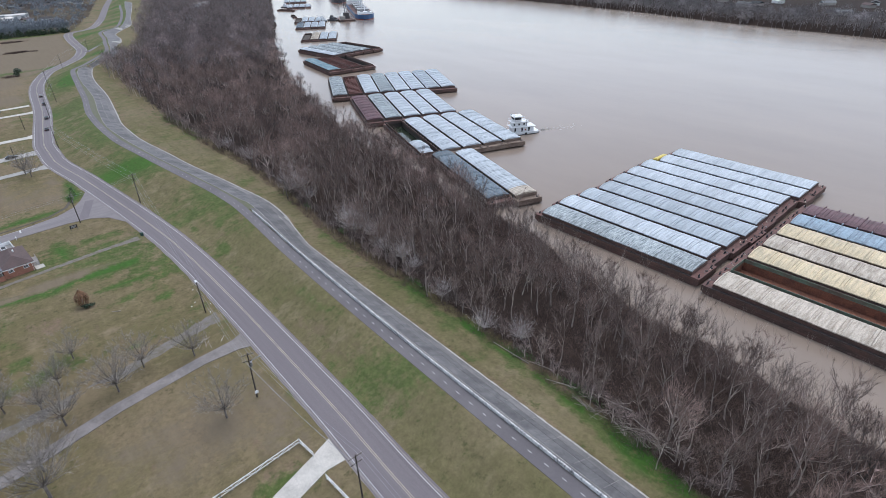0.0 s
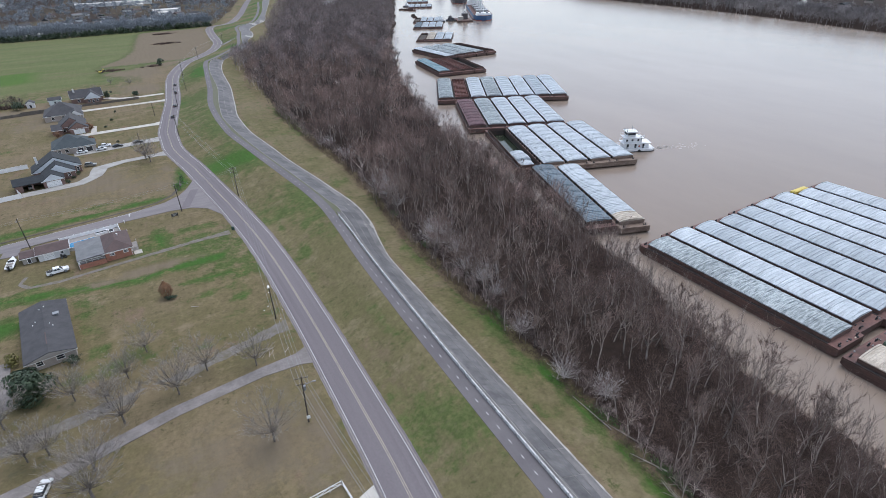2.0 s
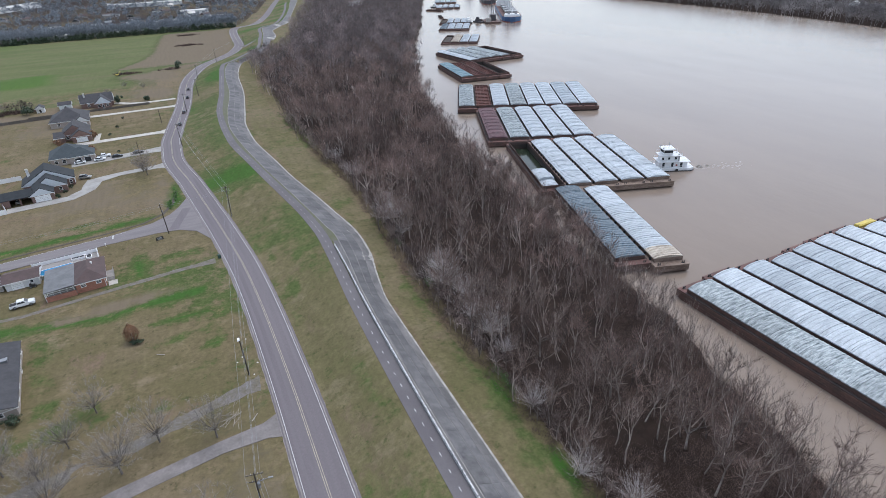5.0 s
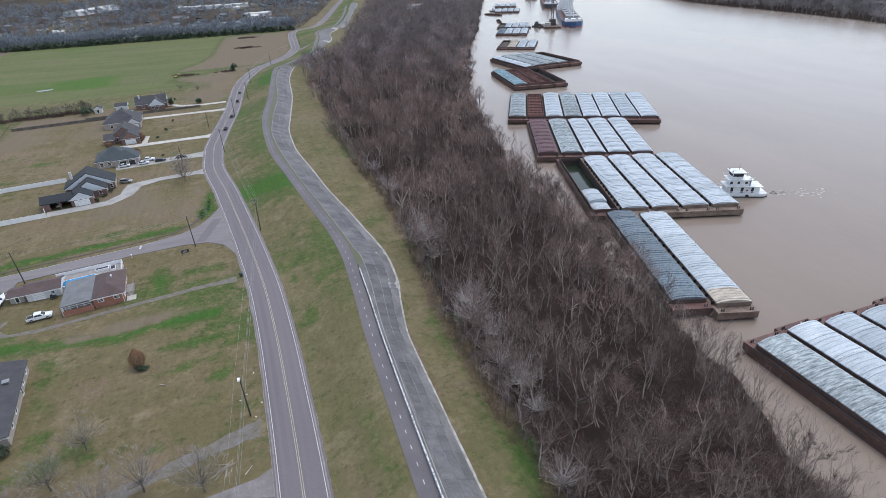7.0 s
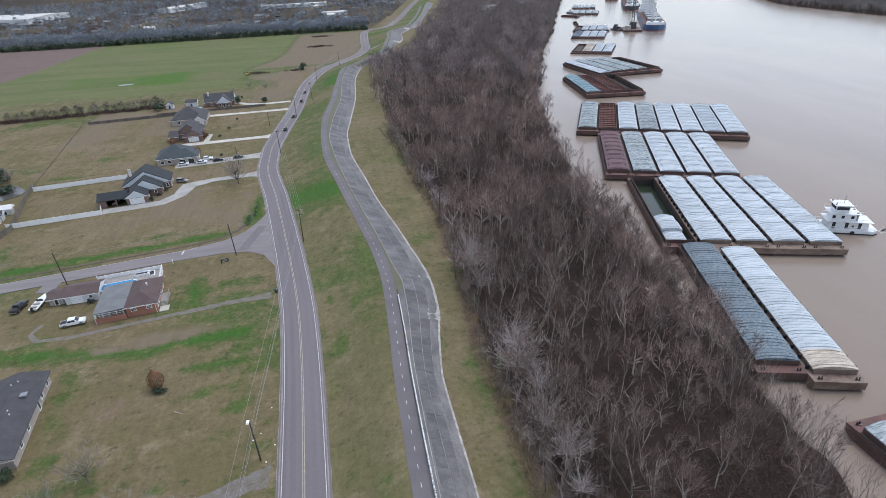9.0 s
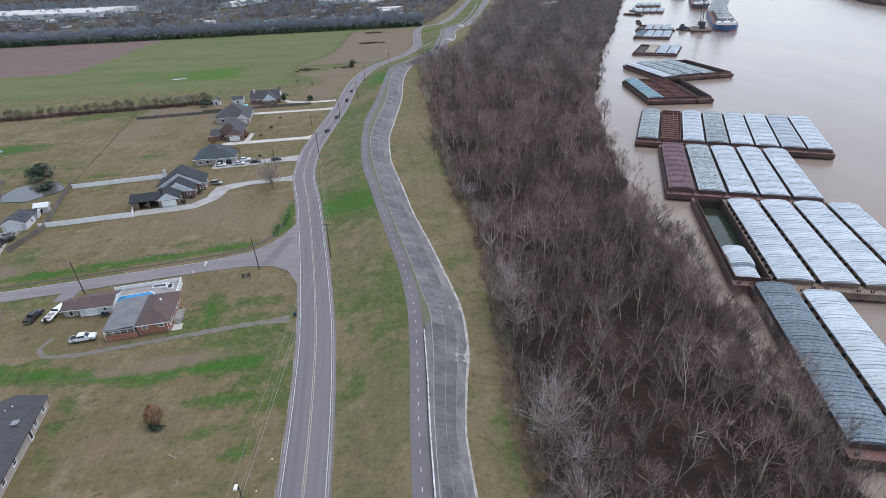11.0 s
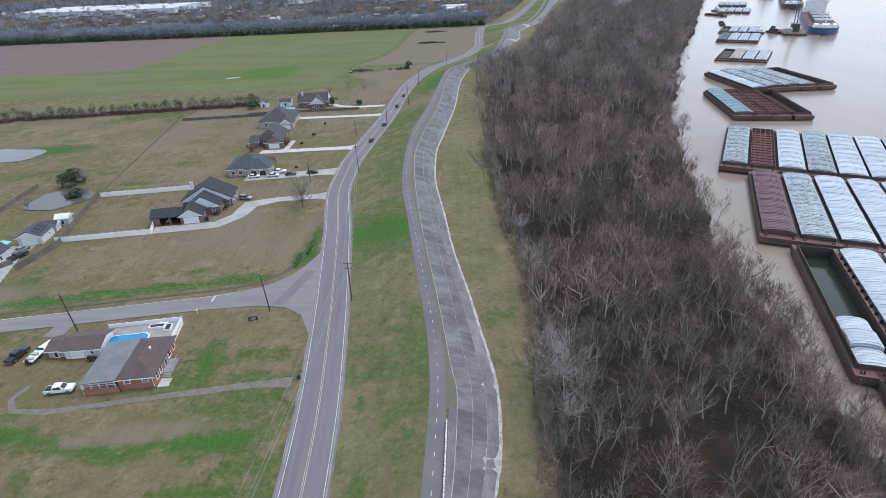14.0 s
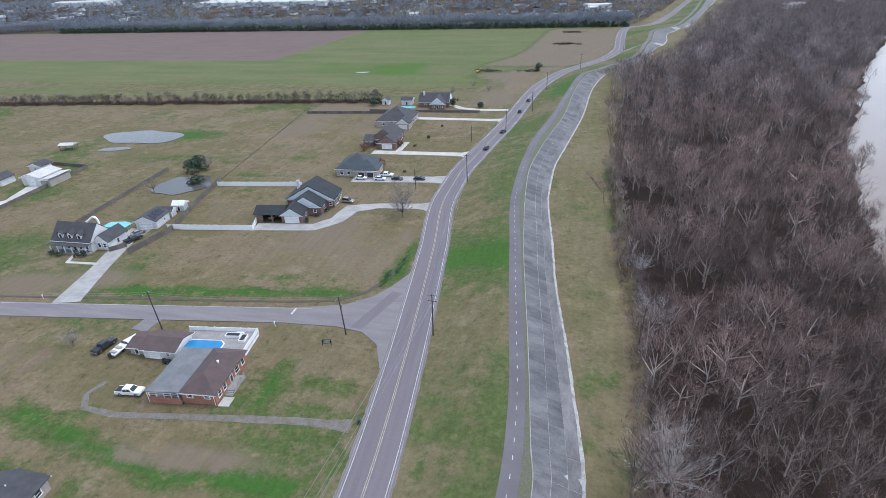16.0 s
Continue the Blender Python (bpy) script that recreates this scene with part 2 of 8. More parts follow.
# ---------------------------------------------------------------- mesh helpers
class Geo:
    """Collects verts and faces for one mesh."""

    def __init__(self):
        self.v, self.f = [], []

    def add(self, v, f, m=None):
        k = len(self.v)
        self.v += [tuple(m @ Vector(p)) for p in v] if m else [tuple(p) for p in v]
        self.f += [tuple(i + k for i in q) for q in f]
        return self

    def box(self, cx, cy, cz, sx, sy, sz, m=None, taper=1.0):
        """A box centred on cx, cy that stands on cz; taper narrows its top."""
        a, b, t = sx / 2, sy / 2, taper
        v = [(cx + i * a * q, cy + j * b * q, cz + k * sz) for k, q in ((0, 1), (1, t)) for i, j in ((-1, -1), (1, -1), (1, 1), (-1, 1))]
        return self.add(v, [(0, 3, 2, 1), (4, 5, 6, 7), (0, 1, 5, 4), (1, 2, 6, 5), (2, 3, 7, 6), (3, 0, 4, 7)], m)

    def tube(self, p, q, r0, r1, n=6, cap=True):
        """A tapered round bar from p to q."""
        p, q = Vector(p), Vector(q)
        d = (q - p).normalized()
        u = d.orthogonal().normalized()
        w = d.cross(u)
        v = [c + (u * math.cos(6.2832 * i / n) + w * math.sin(6.2832 * i / n)) * r for c, r in ((p, r0), (q, r1)) for i in range(n)]
        f = [(i, (i + 1) % n, n + (i + 1) % n, n + i) for i in range(n)]
        if cap:
            f += [tuple(range(n))[::-1], tuple(range(n, 2 * n))]
        return self.add(v, f)

    def prism(self, outline, y0, y1, m=None):
        """An x-z outline drawn out along y."""
        n = len(outline)
        v = [(x, y, z) for y in (y0, y1) for x, z in outline]
        f = [(i, (i + 1) % n, n + (i + 1) % n, n + i) for i in range(n)] + [tuple(range(n))[::-1], tuple(range(n, 2 * n))]
        return self.add(v, f, m)

    def slab(self, outline, z0, z1, m=None):
        """An x-y outline between two heights."""
        n = len(outline)
        v = [(x, y, z) for z in (z0, z1) for x, y in outline]
        f = [(i, (i + 1) % n, n + (i + 1) % n, n + i) for i in range(n)] + [tuple(range(n))[::-1], tuple(range(n, 2 * n))]
        return self.add(v, f, m)

    def mesh(self, name, material, smooth=False):
        me = bpy.data.meshes.new(name)
        me.from_pydata(self.v, [], self.f)
        bm = bmesh.new()
        bm.from_mesh(me)
        if len(bm.faces) < 20000:
            bmesh.ops.recalc_face_normals(bm, faces=bm.faces)
        bm.to_mesh(me)
        bm.free()
        me.materials.append(material)
        if smooth:
            me.polygons.foreach_set("use_smooth", [True] * len(me.polygons))
        return me


def part(name, geo, material, parent=None, label="", at=None, smooth=False):
    """Links a Geo (or a mesh) as one object under parent."""
    ob = new(name, geo.mesh(name, material, smooth) if isinstance(geo, Geo) else geo)
    if parent:
        ob.parent = parent
    if at:
        ob.matrix_basis = at
    return tagged(ob, label)


def thing(name, label, category, at=None, group="", kind=""):
    ob = new(name)
    if at:
        ob.matrix_basis = at
    return tagged(ob, label, category, group, kind)


def curve_of(points):
    """x over y through (y, x) points, smooth and without overshoot."""
    ys, xs = np.array([p[0] for p in points], float), np.array([p[1] for p in points], float)
    d = np.diff(xs) / np.diff(ys)
    m = np.concatenate([[d[0]], np.where(d[:-1] * d[1:] > 0, 2 * d[:-1] * d[1:] / (d[:-1] + d[1:] + 1e-9 * np.sign(d[:-1])), 0), [d[-1]]])

    def at(y):
        y = np.asarray(y, float)
        i = np.clip(np.searchsorted(ys, y) - 1, 0, len(ys) - 2)
        h = ys[i + 1] - ys[i]
        t = (y - ys[i]) / h
        u = np.clip(t, 0, 1)
        r = (2 * u**3 - 3 * u**2 + 1) * xs[i] + (u**3 - 2 * u**2 + u) * h * m[i] + (3 * u**2 - 2 * u**3) * xs[i + 1] + (u**3 - u**2) * h * m[i + 1]
        return r + np.where(t < 0, t, np.where(t > 1, t - 1, 0)) * h * np.where(t < 0, m[0], m[-1])
    return at


# ---------------------------------------------------------------- plan: x over y of the lines that run along the river
ROAD_C = curve_of([(-100, 33), (50, 32.6), (78, 33.2), (108, 33.2), (140, 32.7), (170, 31.4), (202, 28.2), (224, 25.4), (255, 21.2), (297, 15.4), (318, 15.4), (341, 17.6), (399, 24.7), (472, 30.8),
                   (536, 45.3), (568, 62), (596, 76), (626, 85), (650, 89.5), (702, 92.4), (768, 97.5), (800, 104), (825, 129), (894, 153), (1060, 194), (1141, 213), (1600, 330)])
PATH_C = curve_of([(-100, 51.2), (45, 51.6), (94, 52.0), (135, 52.9), (160, 54.2), (176, 54.7), (192, 53.8), (216, 50.8), (251, 46.2), (294, 41.4), (318, 41.0), (347, 41.9), (399, 48.1),
                   (453, 53.4), (507, 60.0), (524, 70), (541, 78.6), (562, 89), (581, 98), (608, 104.2), (636, 108.7), (682, 117), (727, 122.6), (751, 131), (768, 146), (817, 162.6), (961, 198), (1081, 223), (1600, 350)])
PAVE_L = curve_of([(-100, 54.4), (66, 54.5), (94, 54.6), (120, 55.2), (140, 56.0), (164, 58.0), (175, 58.4), (182, 57.4), (195, 55.9), (211, 53.9), (234, 50.8), (252, 48.5), (295, 44.5), (315, 43.6), (348, 46.2),
                   (400, 52.9), (455, 56.3), (507, 63.4), (524, 74), (541, 82.4), (562, 92.4), (581, 101), (608, 107.2), (636, 111.8), (682, 120), (727, 125.8), (751, 135.4), (770, 151), (820, 168), (961, 204), (1081, 230), (1600, 356)])
PAVE_R = curve_of([(-100, 60.8), (100, 61.2), (137, 61.5), (150, 63.2), (166, 66.0), (177, 66.5), (199, 64.2), (216, 61.9), (240, 58.3), (259, 56.4), (303, 52.3), (323, 52.4), (358, 56.2), (412, 62.5),
                   (468, 66.3), (522, 75.5), (540, 84.1), (554, 92), (574, 103), (598, 111.5), (627, 116), (645, 121), (661, 128), (692, 134), (724, 137), (766, 153), (806, 172), (893, 193), (1092, 243), (1600, 366)])
WOODS = curve_of([(-100, 66), (20, 67), (34, 69), (65, 71.5), (135, 70.5), (191, 74.5), (220, 76), (263, 74), (352, 72.5), (420, 75), (475, 79), (520, 82), (540, 95), (572, 119), (631, 137), (700, 149), (811, 180), (931, 216), (1117, 267), (1600, 375)])
BANK = curve_of([(-100, 103), (5, 107), (35, 112.5), (60, 115.5), (90, 121.5), (128, 128.5), (160, 132), (232, 140), (276, 147.5), (330, 163), (380, 176), (450, 204), (550, 244), (615, 273), (670, 301), (850, 381), (950, 426), (1200, 540), (1600, 760), (2600, 1400)])
FAR_BANK = curve_of([(-600, 560), (0, 632), (142, 642), (283, 662), (454, 702), (627, 728), (800, 742), (1000, 830), (1300, 1010), (1600, 1230), (2600, 2100)])
CROWN, WATER_Z, DECK_Z = 4.2, -5.3, -2.8


def SHORE(y):
    """The ragged line where the bank dips, a little inside the outer trees."""
    y = np.asarray(y)
    return BANK(y) - 5.0 + 1.3 * np.sin(y * 0.073) + 0.9 * np.sin(y * 0.19 + 1) + 0.5 * np.sin(y * 0.47 + 2)


def ground_z(x, y):
    """Height of the land at (x, y): flat fields, levee, berm, sloping batture, river bed."""
    x, y = np.asarray(x, float), np.asarray(y, float)
    rr, pc, pl, pr, wd, bk, fb = ROAD_C(y) + 5.2, PATH_C(y) - 2.0, PAVE_L(y), PAVE_R(y), WOODS(y), SHORE(y), FAR_BANK(y)
    s = np.clip((x - rr) / np.maximum(pc - rr, 1), 0, 1)
    z = CROWN * s * s * (3 - 2 * s) * 0.5 + CROWN * s * 0.5
    z = np.where(x > pl, CROWN - 3.0 * np.clip((x - pl) / (pr - pl), 0, 1), z)
    z = np.where(x > pr, 1.2 - 0.8 * np.clip((x - pr) / (wd - pr), 0, 1), z)
    z = np.where(x > wd, 0.4 - 4.4 * np.clip((x - wd) / (bk - wd), 0, 1) ** 1.6, z)
    z = np.where(x > bk, -4.0 - 4.0 * np.clip((x - bk) / 14, 0, 1), z)
    z = np.where(x > fb - 12, -8 + 8.5 * np.clip((x - fb + 12) / 24, 0, 1), z)
    return z


def gz(x, y):
    return float(ground_z(x, y))


def smooth_noise(x, y, s, seed=0.0):
    return np.array([noise.noise(Vector((a * s + seed, b * s - seed, seed))) for a, b in zip(x, y)])


def band(v, lo, hi, soft):
    return np.clip((v - lo) / soft + 0.5, 0, 1) * np.clip((hi - v) / soft + 0.5, 0, 1)


def ground():
    """One sheet whose columns follow the road, the levee and the banks."""
    ys = np.concatenate([np.linspace(-900, -60, 8), np.arange(-50, 620, 2.5), np.arange(620, 1300, 10), np.linspace(1310, 4200, 12)])
    rows = []
    for y in ys:
        rc, pc, pl, pr, wd, bk, fb = (float(c(y)) for c in (ROAD_C, PATH_C, PAVE_L, PAVE_R, WOODS, SHORE, FAR_BANK))
        xs = np.concatenate([np.linspace(-2600, -700, 8)[:-1], np.linspace(-700, -330, 14)[:-1], np.linspace(-330, -110, 36)[:-1], np.linspace(-110, rc - 4.6, 56)[:-1],
                             np.linspace(rc - 4.6, rc + 5.2, 4)[:-1], np.linspace(rc + 5.2, pc - 2, 12)[:-1], np.linspace(pc - 2, pl, 3)[:-1], np.linspace(pl, pr, 4)[:-1], np.linspace(pr, wd, 8)[:-1],
                             np.linspace(wd, bk, 12)[:-1], np.linspace(bk, bk + 16, 4)[:-1], np.linspace(bk + 16, fb - 13, 6)[:-1], np.linspace(fb - 13, fb + 14, 4)[:-1], np.linspace(fb + 14, fb + 2600, 16)])
        rows.append(xs)
    X = np.array(rows)
    Y = np.repeat(ys[:, None], X.shape[1], 1)
    x, y = X.ravel(), Y.ravel()
    z = ground_z(x, y)
    near = (x > -340) & (x < 140) & (y > -60) & (y < 700)
    z = np.where(near & (x < ROAD_C(y) - 6), z - 0.07 + 0.09 * np.where(near, smooth_noise(x, y, 0.05), 0), z)
    z = np.where((x > ROAD_C(y) + 7) & (x < PATH_C(y) - 4) & near, z + 0.16 * smooth_noise(x, y, 0.09, 3.0), z)
    r, c = X.shape
    i = np.arange((r - 1) * c).reshape(r - 1, c)[:, :-1].ravel()
    faces = np.stack([i, i + 1, i + c + 1, i + c], 1)
    me = bpy.data.meshes.new("ground")
    me.from_pydata(np.stack([x, y, z], 1).tolist(), [], faces.tolist())
    # what grows where
    n1, n2 = smooth_noise(x, y, 0.03), smooth_noise(x, y, 0.011, 7.0)
    rc, pc, pr, wd, bk, fb = ROAD_C(y), PATH_C(y), PAVE_R(y), WOODS(y), BANK(y), FAR_BANK(y)
    green = 0.13 + 0.85 * n1 + 0.5 * n2
    levee = band(x, rc + 5, pc - 1, 2)
    green = np.where(levee > 0.5, 0.27 + 0.30 * np.clip((y - 90) / 180, 0, 1) + 0.8 * n1 + 0.16 * np.clip((x - rc - 11) / 8, 0, 1) * np.clip((y - 110) / 60, 0, 1), green)
    berm = band(x, pr, wd, 2)
    green = np.where(berm > 0.5, 0.22 + 0.3 * n1 + 0.55 * np.clip((x - wd + 5) / 5, 0, 1) * (y < 150), green)
    green = np.where((x > pc + 1) & (x < PAVE_L(y) + 0.3) & (y > 150), 0.8 + 0.4 * n1, green)
    # mown strips and ditches in the yards
    for y0, k, w, x0, x1, g in ((168.0, 0.05, 2.4, -8, 22, 1.3), (165.6, -0.2, 3.2, -46, 0, 1.3), (156.6, 0.03, 1.3, 3, 23, 1.2), (148.8, 0.02, 1.2, 7, 20, 1.15), (226.8, 0.155, 2.3, -62, 8, 1.6), (193, 0.12, 5, -2, 6, 0.9), (300, 0.0, 2.0, -110, -40, 0.5),
                               (232, 0.15, 5, -20, 8, 0.5), (129, 0.1, 3, -30, 0, 0.6), (310, 0, 4, -190, -140, 0.6)):
        d = y - (y0 + k * x)
        green = np.maximum(green, g * np.exp(-(d / w) ** 2) * band(x, x0, x1, 8) * (1 + 0.5 * n1))
    for cx, cy, rx, ry, g in ((-42, 157, 22, 7, 1.3), (-16.5, 155, 2.6, 14, 1.0), (-13, 136.5, 3, 2.2, 1.0), (-6.5, 136.3, 2, 1.6, 1.0), (9, 125.4, 2.4, 2, 0.9), (22.7, 155, 2.2, 1.4, 1.2), (30, 440, 8, 20, 0.4),  (15.0, 246, 2.2, 13, 1.7), (12.6, 239, 1.8, 6, 1.5), (3, 191, 3.5, 10, 1.1), (14, 194, 8, 2.6, 1.0), (-52, 170, 12, 6, 0.9), (-42, 128, 12, 8, 0.9), (19.5, 143, 3, 2.0, 1.2), (15, 134, 7, 1.4, 0.8), (10, 147, 8, 1.4, 0.8), (-17, 232, 9, 3, 0.8),
                               (-30, 176, 5, 4, 0.8), (17, 66, 8, 4, 1.0), (68.9, 27, 4.6, 11, 1.8), (70.9, 98, 1.8, 6, 1.5), (70.8, 76, 1.8, 6, 1.5), (70.2, 64, 1.7, 6, 1.5), (70.0, 54, 1.8, 5, 1.3), (69.0, 45, 2, 6, 1.5), (66, 26, 5, 5, 0.9), (-138, 357, 24, 11, 1.25), (-120, 322, 40, 6, 0.8), (-160, 300, 18, 8, 0.8), (-185, 275, 20, 5, 0.7), (-60, 330, 12, 5, 0.7), (-70, 306, 14, 3, 0.8), (-64, 290, 10, 3, 0.6), (-75, 345, 18, 7, 0.55), (-88, 320, 14, 4, 0.6), (-63, 232, 6, 12, 0.8), (41.6, 157, 2.4, 7, 0.9), (37.0, 206, 2.2, 9, 0.6), (39, 177, 2, 5, 0.9), (46, 171, 2, 6, 0.9), (39, 144, 2, 5, 0.9), (47, 108, 3, 14, 0.7),
                               (-125, 320, 30, 6, 0.6), (68, 205, 5, 4, 0.9), (64, 150, 2, 30, 0.4), (-10, 130, 10, 3, 0.6), (24, 45, 4, 8, 1.0), (-120, 235, 16, 6, 0.7)):
        green = np.maximum(green, g * np.exp(-(((x - cx) / rx) ** 2 + ((y - cy - 0.1 * (x - cx)) / ry) ** 2)) * (1 + 0.5 * n1))
    field = band(y, 440, 812, 6) * (x < rc - 22 - 10 * n1)
    plough = band(y, 588, 812, 6) * np.clip(((-205 - (812 - y) * 0.04) - x) / 8, 0, 1)
    green = np.where(field > 0.5, 0.80 + 0.22 * n2 - 0.34 * band(y, 440, 492, 30) + 0.2 * band(x, -165, -60, 30) * band(y, 520, 580, 20), green)
    green = np.maximum(green, 1.1 * np.exp(-(((x + 98) / 30) ** 2 + ((y - 556) / 20) ** 2)))
    green = green * (1 - plough)
    pasture = 0.25 * (field > 0.5) * np.clip((green - 0.35) / 0.25, 0, 1) * (1 - plough)
    bare = 0.10 + 0.30 * n2
    bare = np.where(field > 0.5, plough * 0.95, bare)
    bare = np.maximum(bare, 0.9 * band(x, rc - 60, rc - 6, 14) * band(y, 430, 560, 20) * (0.6 + n1))
    bare = np.maximum(bare, 0.9 * band(x, rc - 80, rc - 6, 10) * band(y, 560, 800, 20))
    bare = np.maximum(bare, 0.42 * band(x, -70, 14, 6) * band(y, 232, 282, 6) * (0.8 + 1.6 * n1))
    bare = np.maximum(bare, 0.6 * band(x, -96, -22, 6) * band(y, 352, 432, 6) * (0.6 + 1.5 * n1))
    for cx, cy, rx, ry, g in ((-5, 171, 22, 4, 0.8), (2, 163, 10, 1.5, 0.5), (8, 84, 14, 10, 0.6), (-70, 222, 14, 7, 0.8), (-88, 216, 14, 7, 0.9), (68, 190, 2, 40, 0.5), (-62, 188, 20, 7, 0.5), (10, 262, 5, 12, 0.7)):
        bare = np.maximum(bare, g * np.exp(-(((x - cx) / rx) ** 2 + ((y - cy - 0.1 * (x - cx)) / ry) ** 2)) * (1 + 0.4 * n1))
    bare = np.maximum(bare, (0.36 + 1.1 * n1) * np.clip((140 - y) / 50, 0, 1) * (x < rc - 5))
    pasture = np.maximum(pasture, 0.12 * (levee > 0.5) + 0.12 * (berm > 0.5))
    bare = np.where(levee > 0.5, 0.02 + 0.25 * n1 + 0.12 * np.clip((120 - y) / 60, 0, 1), np.where(berm > 0.5, 0.05 + 0.3 * n1, bare))
    pasture = np.where(field > 0.5, pasture * np.clip(1 - 1.6 * bare, 0, 1), pasture)
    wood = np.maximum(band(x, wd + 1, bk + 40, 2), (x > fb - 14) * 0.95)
    wood = np.maximum(wood, band(y, 814, 3000, 8) * (x < rc - 20) * (0.66 + 0.3 * n2))
    green = np.where((y > 814) & (x < rc - 16), 0.30 + 0.4 * n1, green)
    bare = np.where((y > 830) & (x < rc - 16), 0.15 * n2, bare)
    col = me.color_attributes.new("cover", "FLOAT_COLOR", "POINT")
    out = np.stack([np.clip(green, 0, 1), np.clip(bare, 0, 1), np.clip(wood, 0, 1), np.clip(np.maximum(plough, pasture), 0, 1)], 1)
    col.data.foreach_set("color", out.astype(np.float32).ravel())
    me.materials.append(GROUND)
    me.polygons.foreach_set("use_smooth", [True] * len(me.polygons))
    return tagged(new("ground", me), "winter grass and bare earth with a levee running through", "ground", kind="structure")


ground()
w = Geo().add([(60, -900, WATER_Z), (2600, -900, WATER_Z), (2600, 4200, WATER_Z), (60, 4200, WATER_Z)], [(0, 1, 2, 3)])
tagged(part("water", w, RIVER), "broad muddy brown river under an overcast sky", "river", kind="structure")


def strip(centre, half_l, half_r, y0, y1, step, lift, thick=0.0, zfun=None):
    """A band along a centre line, lifted off the ground."""
    ys = np.arange(y0, y1 + 0.01, step)
    dx = (centre(ys + 0.5) - centre(ys - 0.5))
    k = np.sqrt(1 + dx * dx)
    g = Geo()
    xl, xr = centre(ys) + half_l * k, centre(ys) + half_r * k
    zf = zfun or ground_z
    zl, zr = zf(xl, ys) + lift, zf(xr, ys) + lift
    for a, b, c, d, e in zip(xl, zl, xr, zr, ys):
        g.v += [(a, e, b), (c, e, d)]
        if thick:
            g.v += [(c, e, d - thick), (a, e, b - thick)]
    m = 4 if thick else 2
    for i in range(len(ys) - 1):
        k = i * m
        if thick:
            g.f += [(k + j, k + (j + 1) % 4, k + m + (j + 1) % 4, k + m + j) for j in range(4)]
        else:
            g.f.append((k, k + 1, k + 3, k + 2))
    if thick:
        g.f += [(3, 2, 1, 0), tuple(k + m + j for j in range(4))]
    return g


flat = lambda x, y: np.zeros_like(x)
crown = lambda x, y: np.full_like(x, CROWN)
road = tagged(part("road", strip(ROAD_C, -4.6, 4.7, -90, 1500, 3, 0.06, 0.3, flat), ASPHALT), "two-lane grey asphalt road with yellow centre lines", "road", kind="structure")
for name, off, m, w0 in (("edge_line", -3.75, PAINT_WHITE, 0.065), ("edge_line", 3.75, PAINT_WHITE, 0.065), ("centre_line", -0.17, PAINT_YELLOW, 0.07), ("centre_line", 0.17, PAINT_YELLOW, 0.07)):
    part(name, strip(ROAD_C, off - w0, off + w0, -90, 900, 3, 0.066, 0, flat), m, road)
for off in (-2.75, -1.05, 1.05, 2.75):
    part("wheel_track", strip(ROAD_C, off - 0.33, off + 0.33, -90, 640, 3, 0.064, 0, flat), TRACK, road, "paler tyre-worn band")
rsh = random.Random(64)
for s_ in (-1, 1):
    g_ = Geo()
    ys = np.arange(-90, 760, 1.5)
    for yy in ys:
        c_ = float(ROAD_C(yy))
        slope_ = math.sqrt(1 + float(ROAD_C(yy + 0.5) - ROAD_C(yy - 0.5)) ** 2)
        a_, b_ = c_ + s_ * (4.02 + rsh.uniform(0, 0.08)) * slope_, c_ + s_ * (4.62 + rsh.uniform(0.0, 0.16)) * slope_
        g_.v += [(a_, yy, 0.065), (b_, yy, 0.052), (b_, yy, -0.2)]
    for i in range(len(ys) - 1):
        g_.f += [(3 * i, 3 * i + 1, 3 * i + 4, 3 * i + 3), (3 * i + 1, 3 * i + 2, 3 * i + 5, 3 * i + 4)]
    part("shoulder", g_, SHOULDER, road, "dusty pale gravel shoulder")
path = tagged(part("pavement", strip(PATH_C, -1.6, 1.6, -90, 1100, 3, 0.07, 0.3, crown), PATH_ASPHALT), "dark asphalt cycle path on the levee crown", "path", kind="structure")


# ---------------------------------------------------------------- river fleet
def cover_geo(width, length, rise, ribs):
    """One arched hatch cover, with raised ribs across it."""
    g, n = Geo(), 8
    ys = []
    for i in range(ribs):
        a, s = -length / 2 + length * i / ribs, length / ribs
        up = 0.17 if i in (0, ribs - 1) else 0.08
        ys += [(a, 0.0), (a + 0.55 * s, 0.0), (a + 0.62 * s, up), (a + 0.93 * s, up)]
    ys.append((length / 2 - 0.02, 0.0))
    for y, up in ys:
        g.v.append((-width / 2, y, -0.25))
        for k in range(n + 1):
            u = -1 + 2 * k / n
            g.v.append((u * width / 2, y, rise * (1 - abs(u) ** 2.6) + up * (1 if abs(u) < 0.99 else 0.3)))
        g.v.append((width / 2, y, -0.25))
    m = n + 3
    for j in range(len(ys) - 1):
        g.f += [(j * m + k, j * m + k + 1, (j + 1) * m + k + 1, (j + 1) * m + k) for k in range(m - 1)]
    g.f += [tuple(range(m))[::-1], tuple(range((len(ys) - 1) * m, len(ys) * m))]
    return g


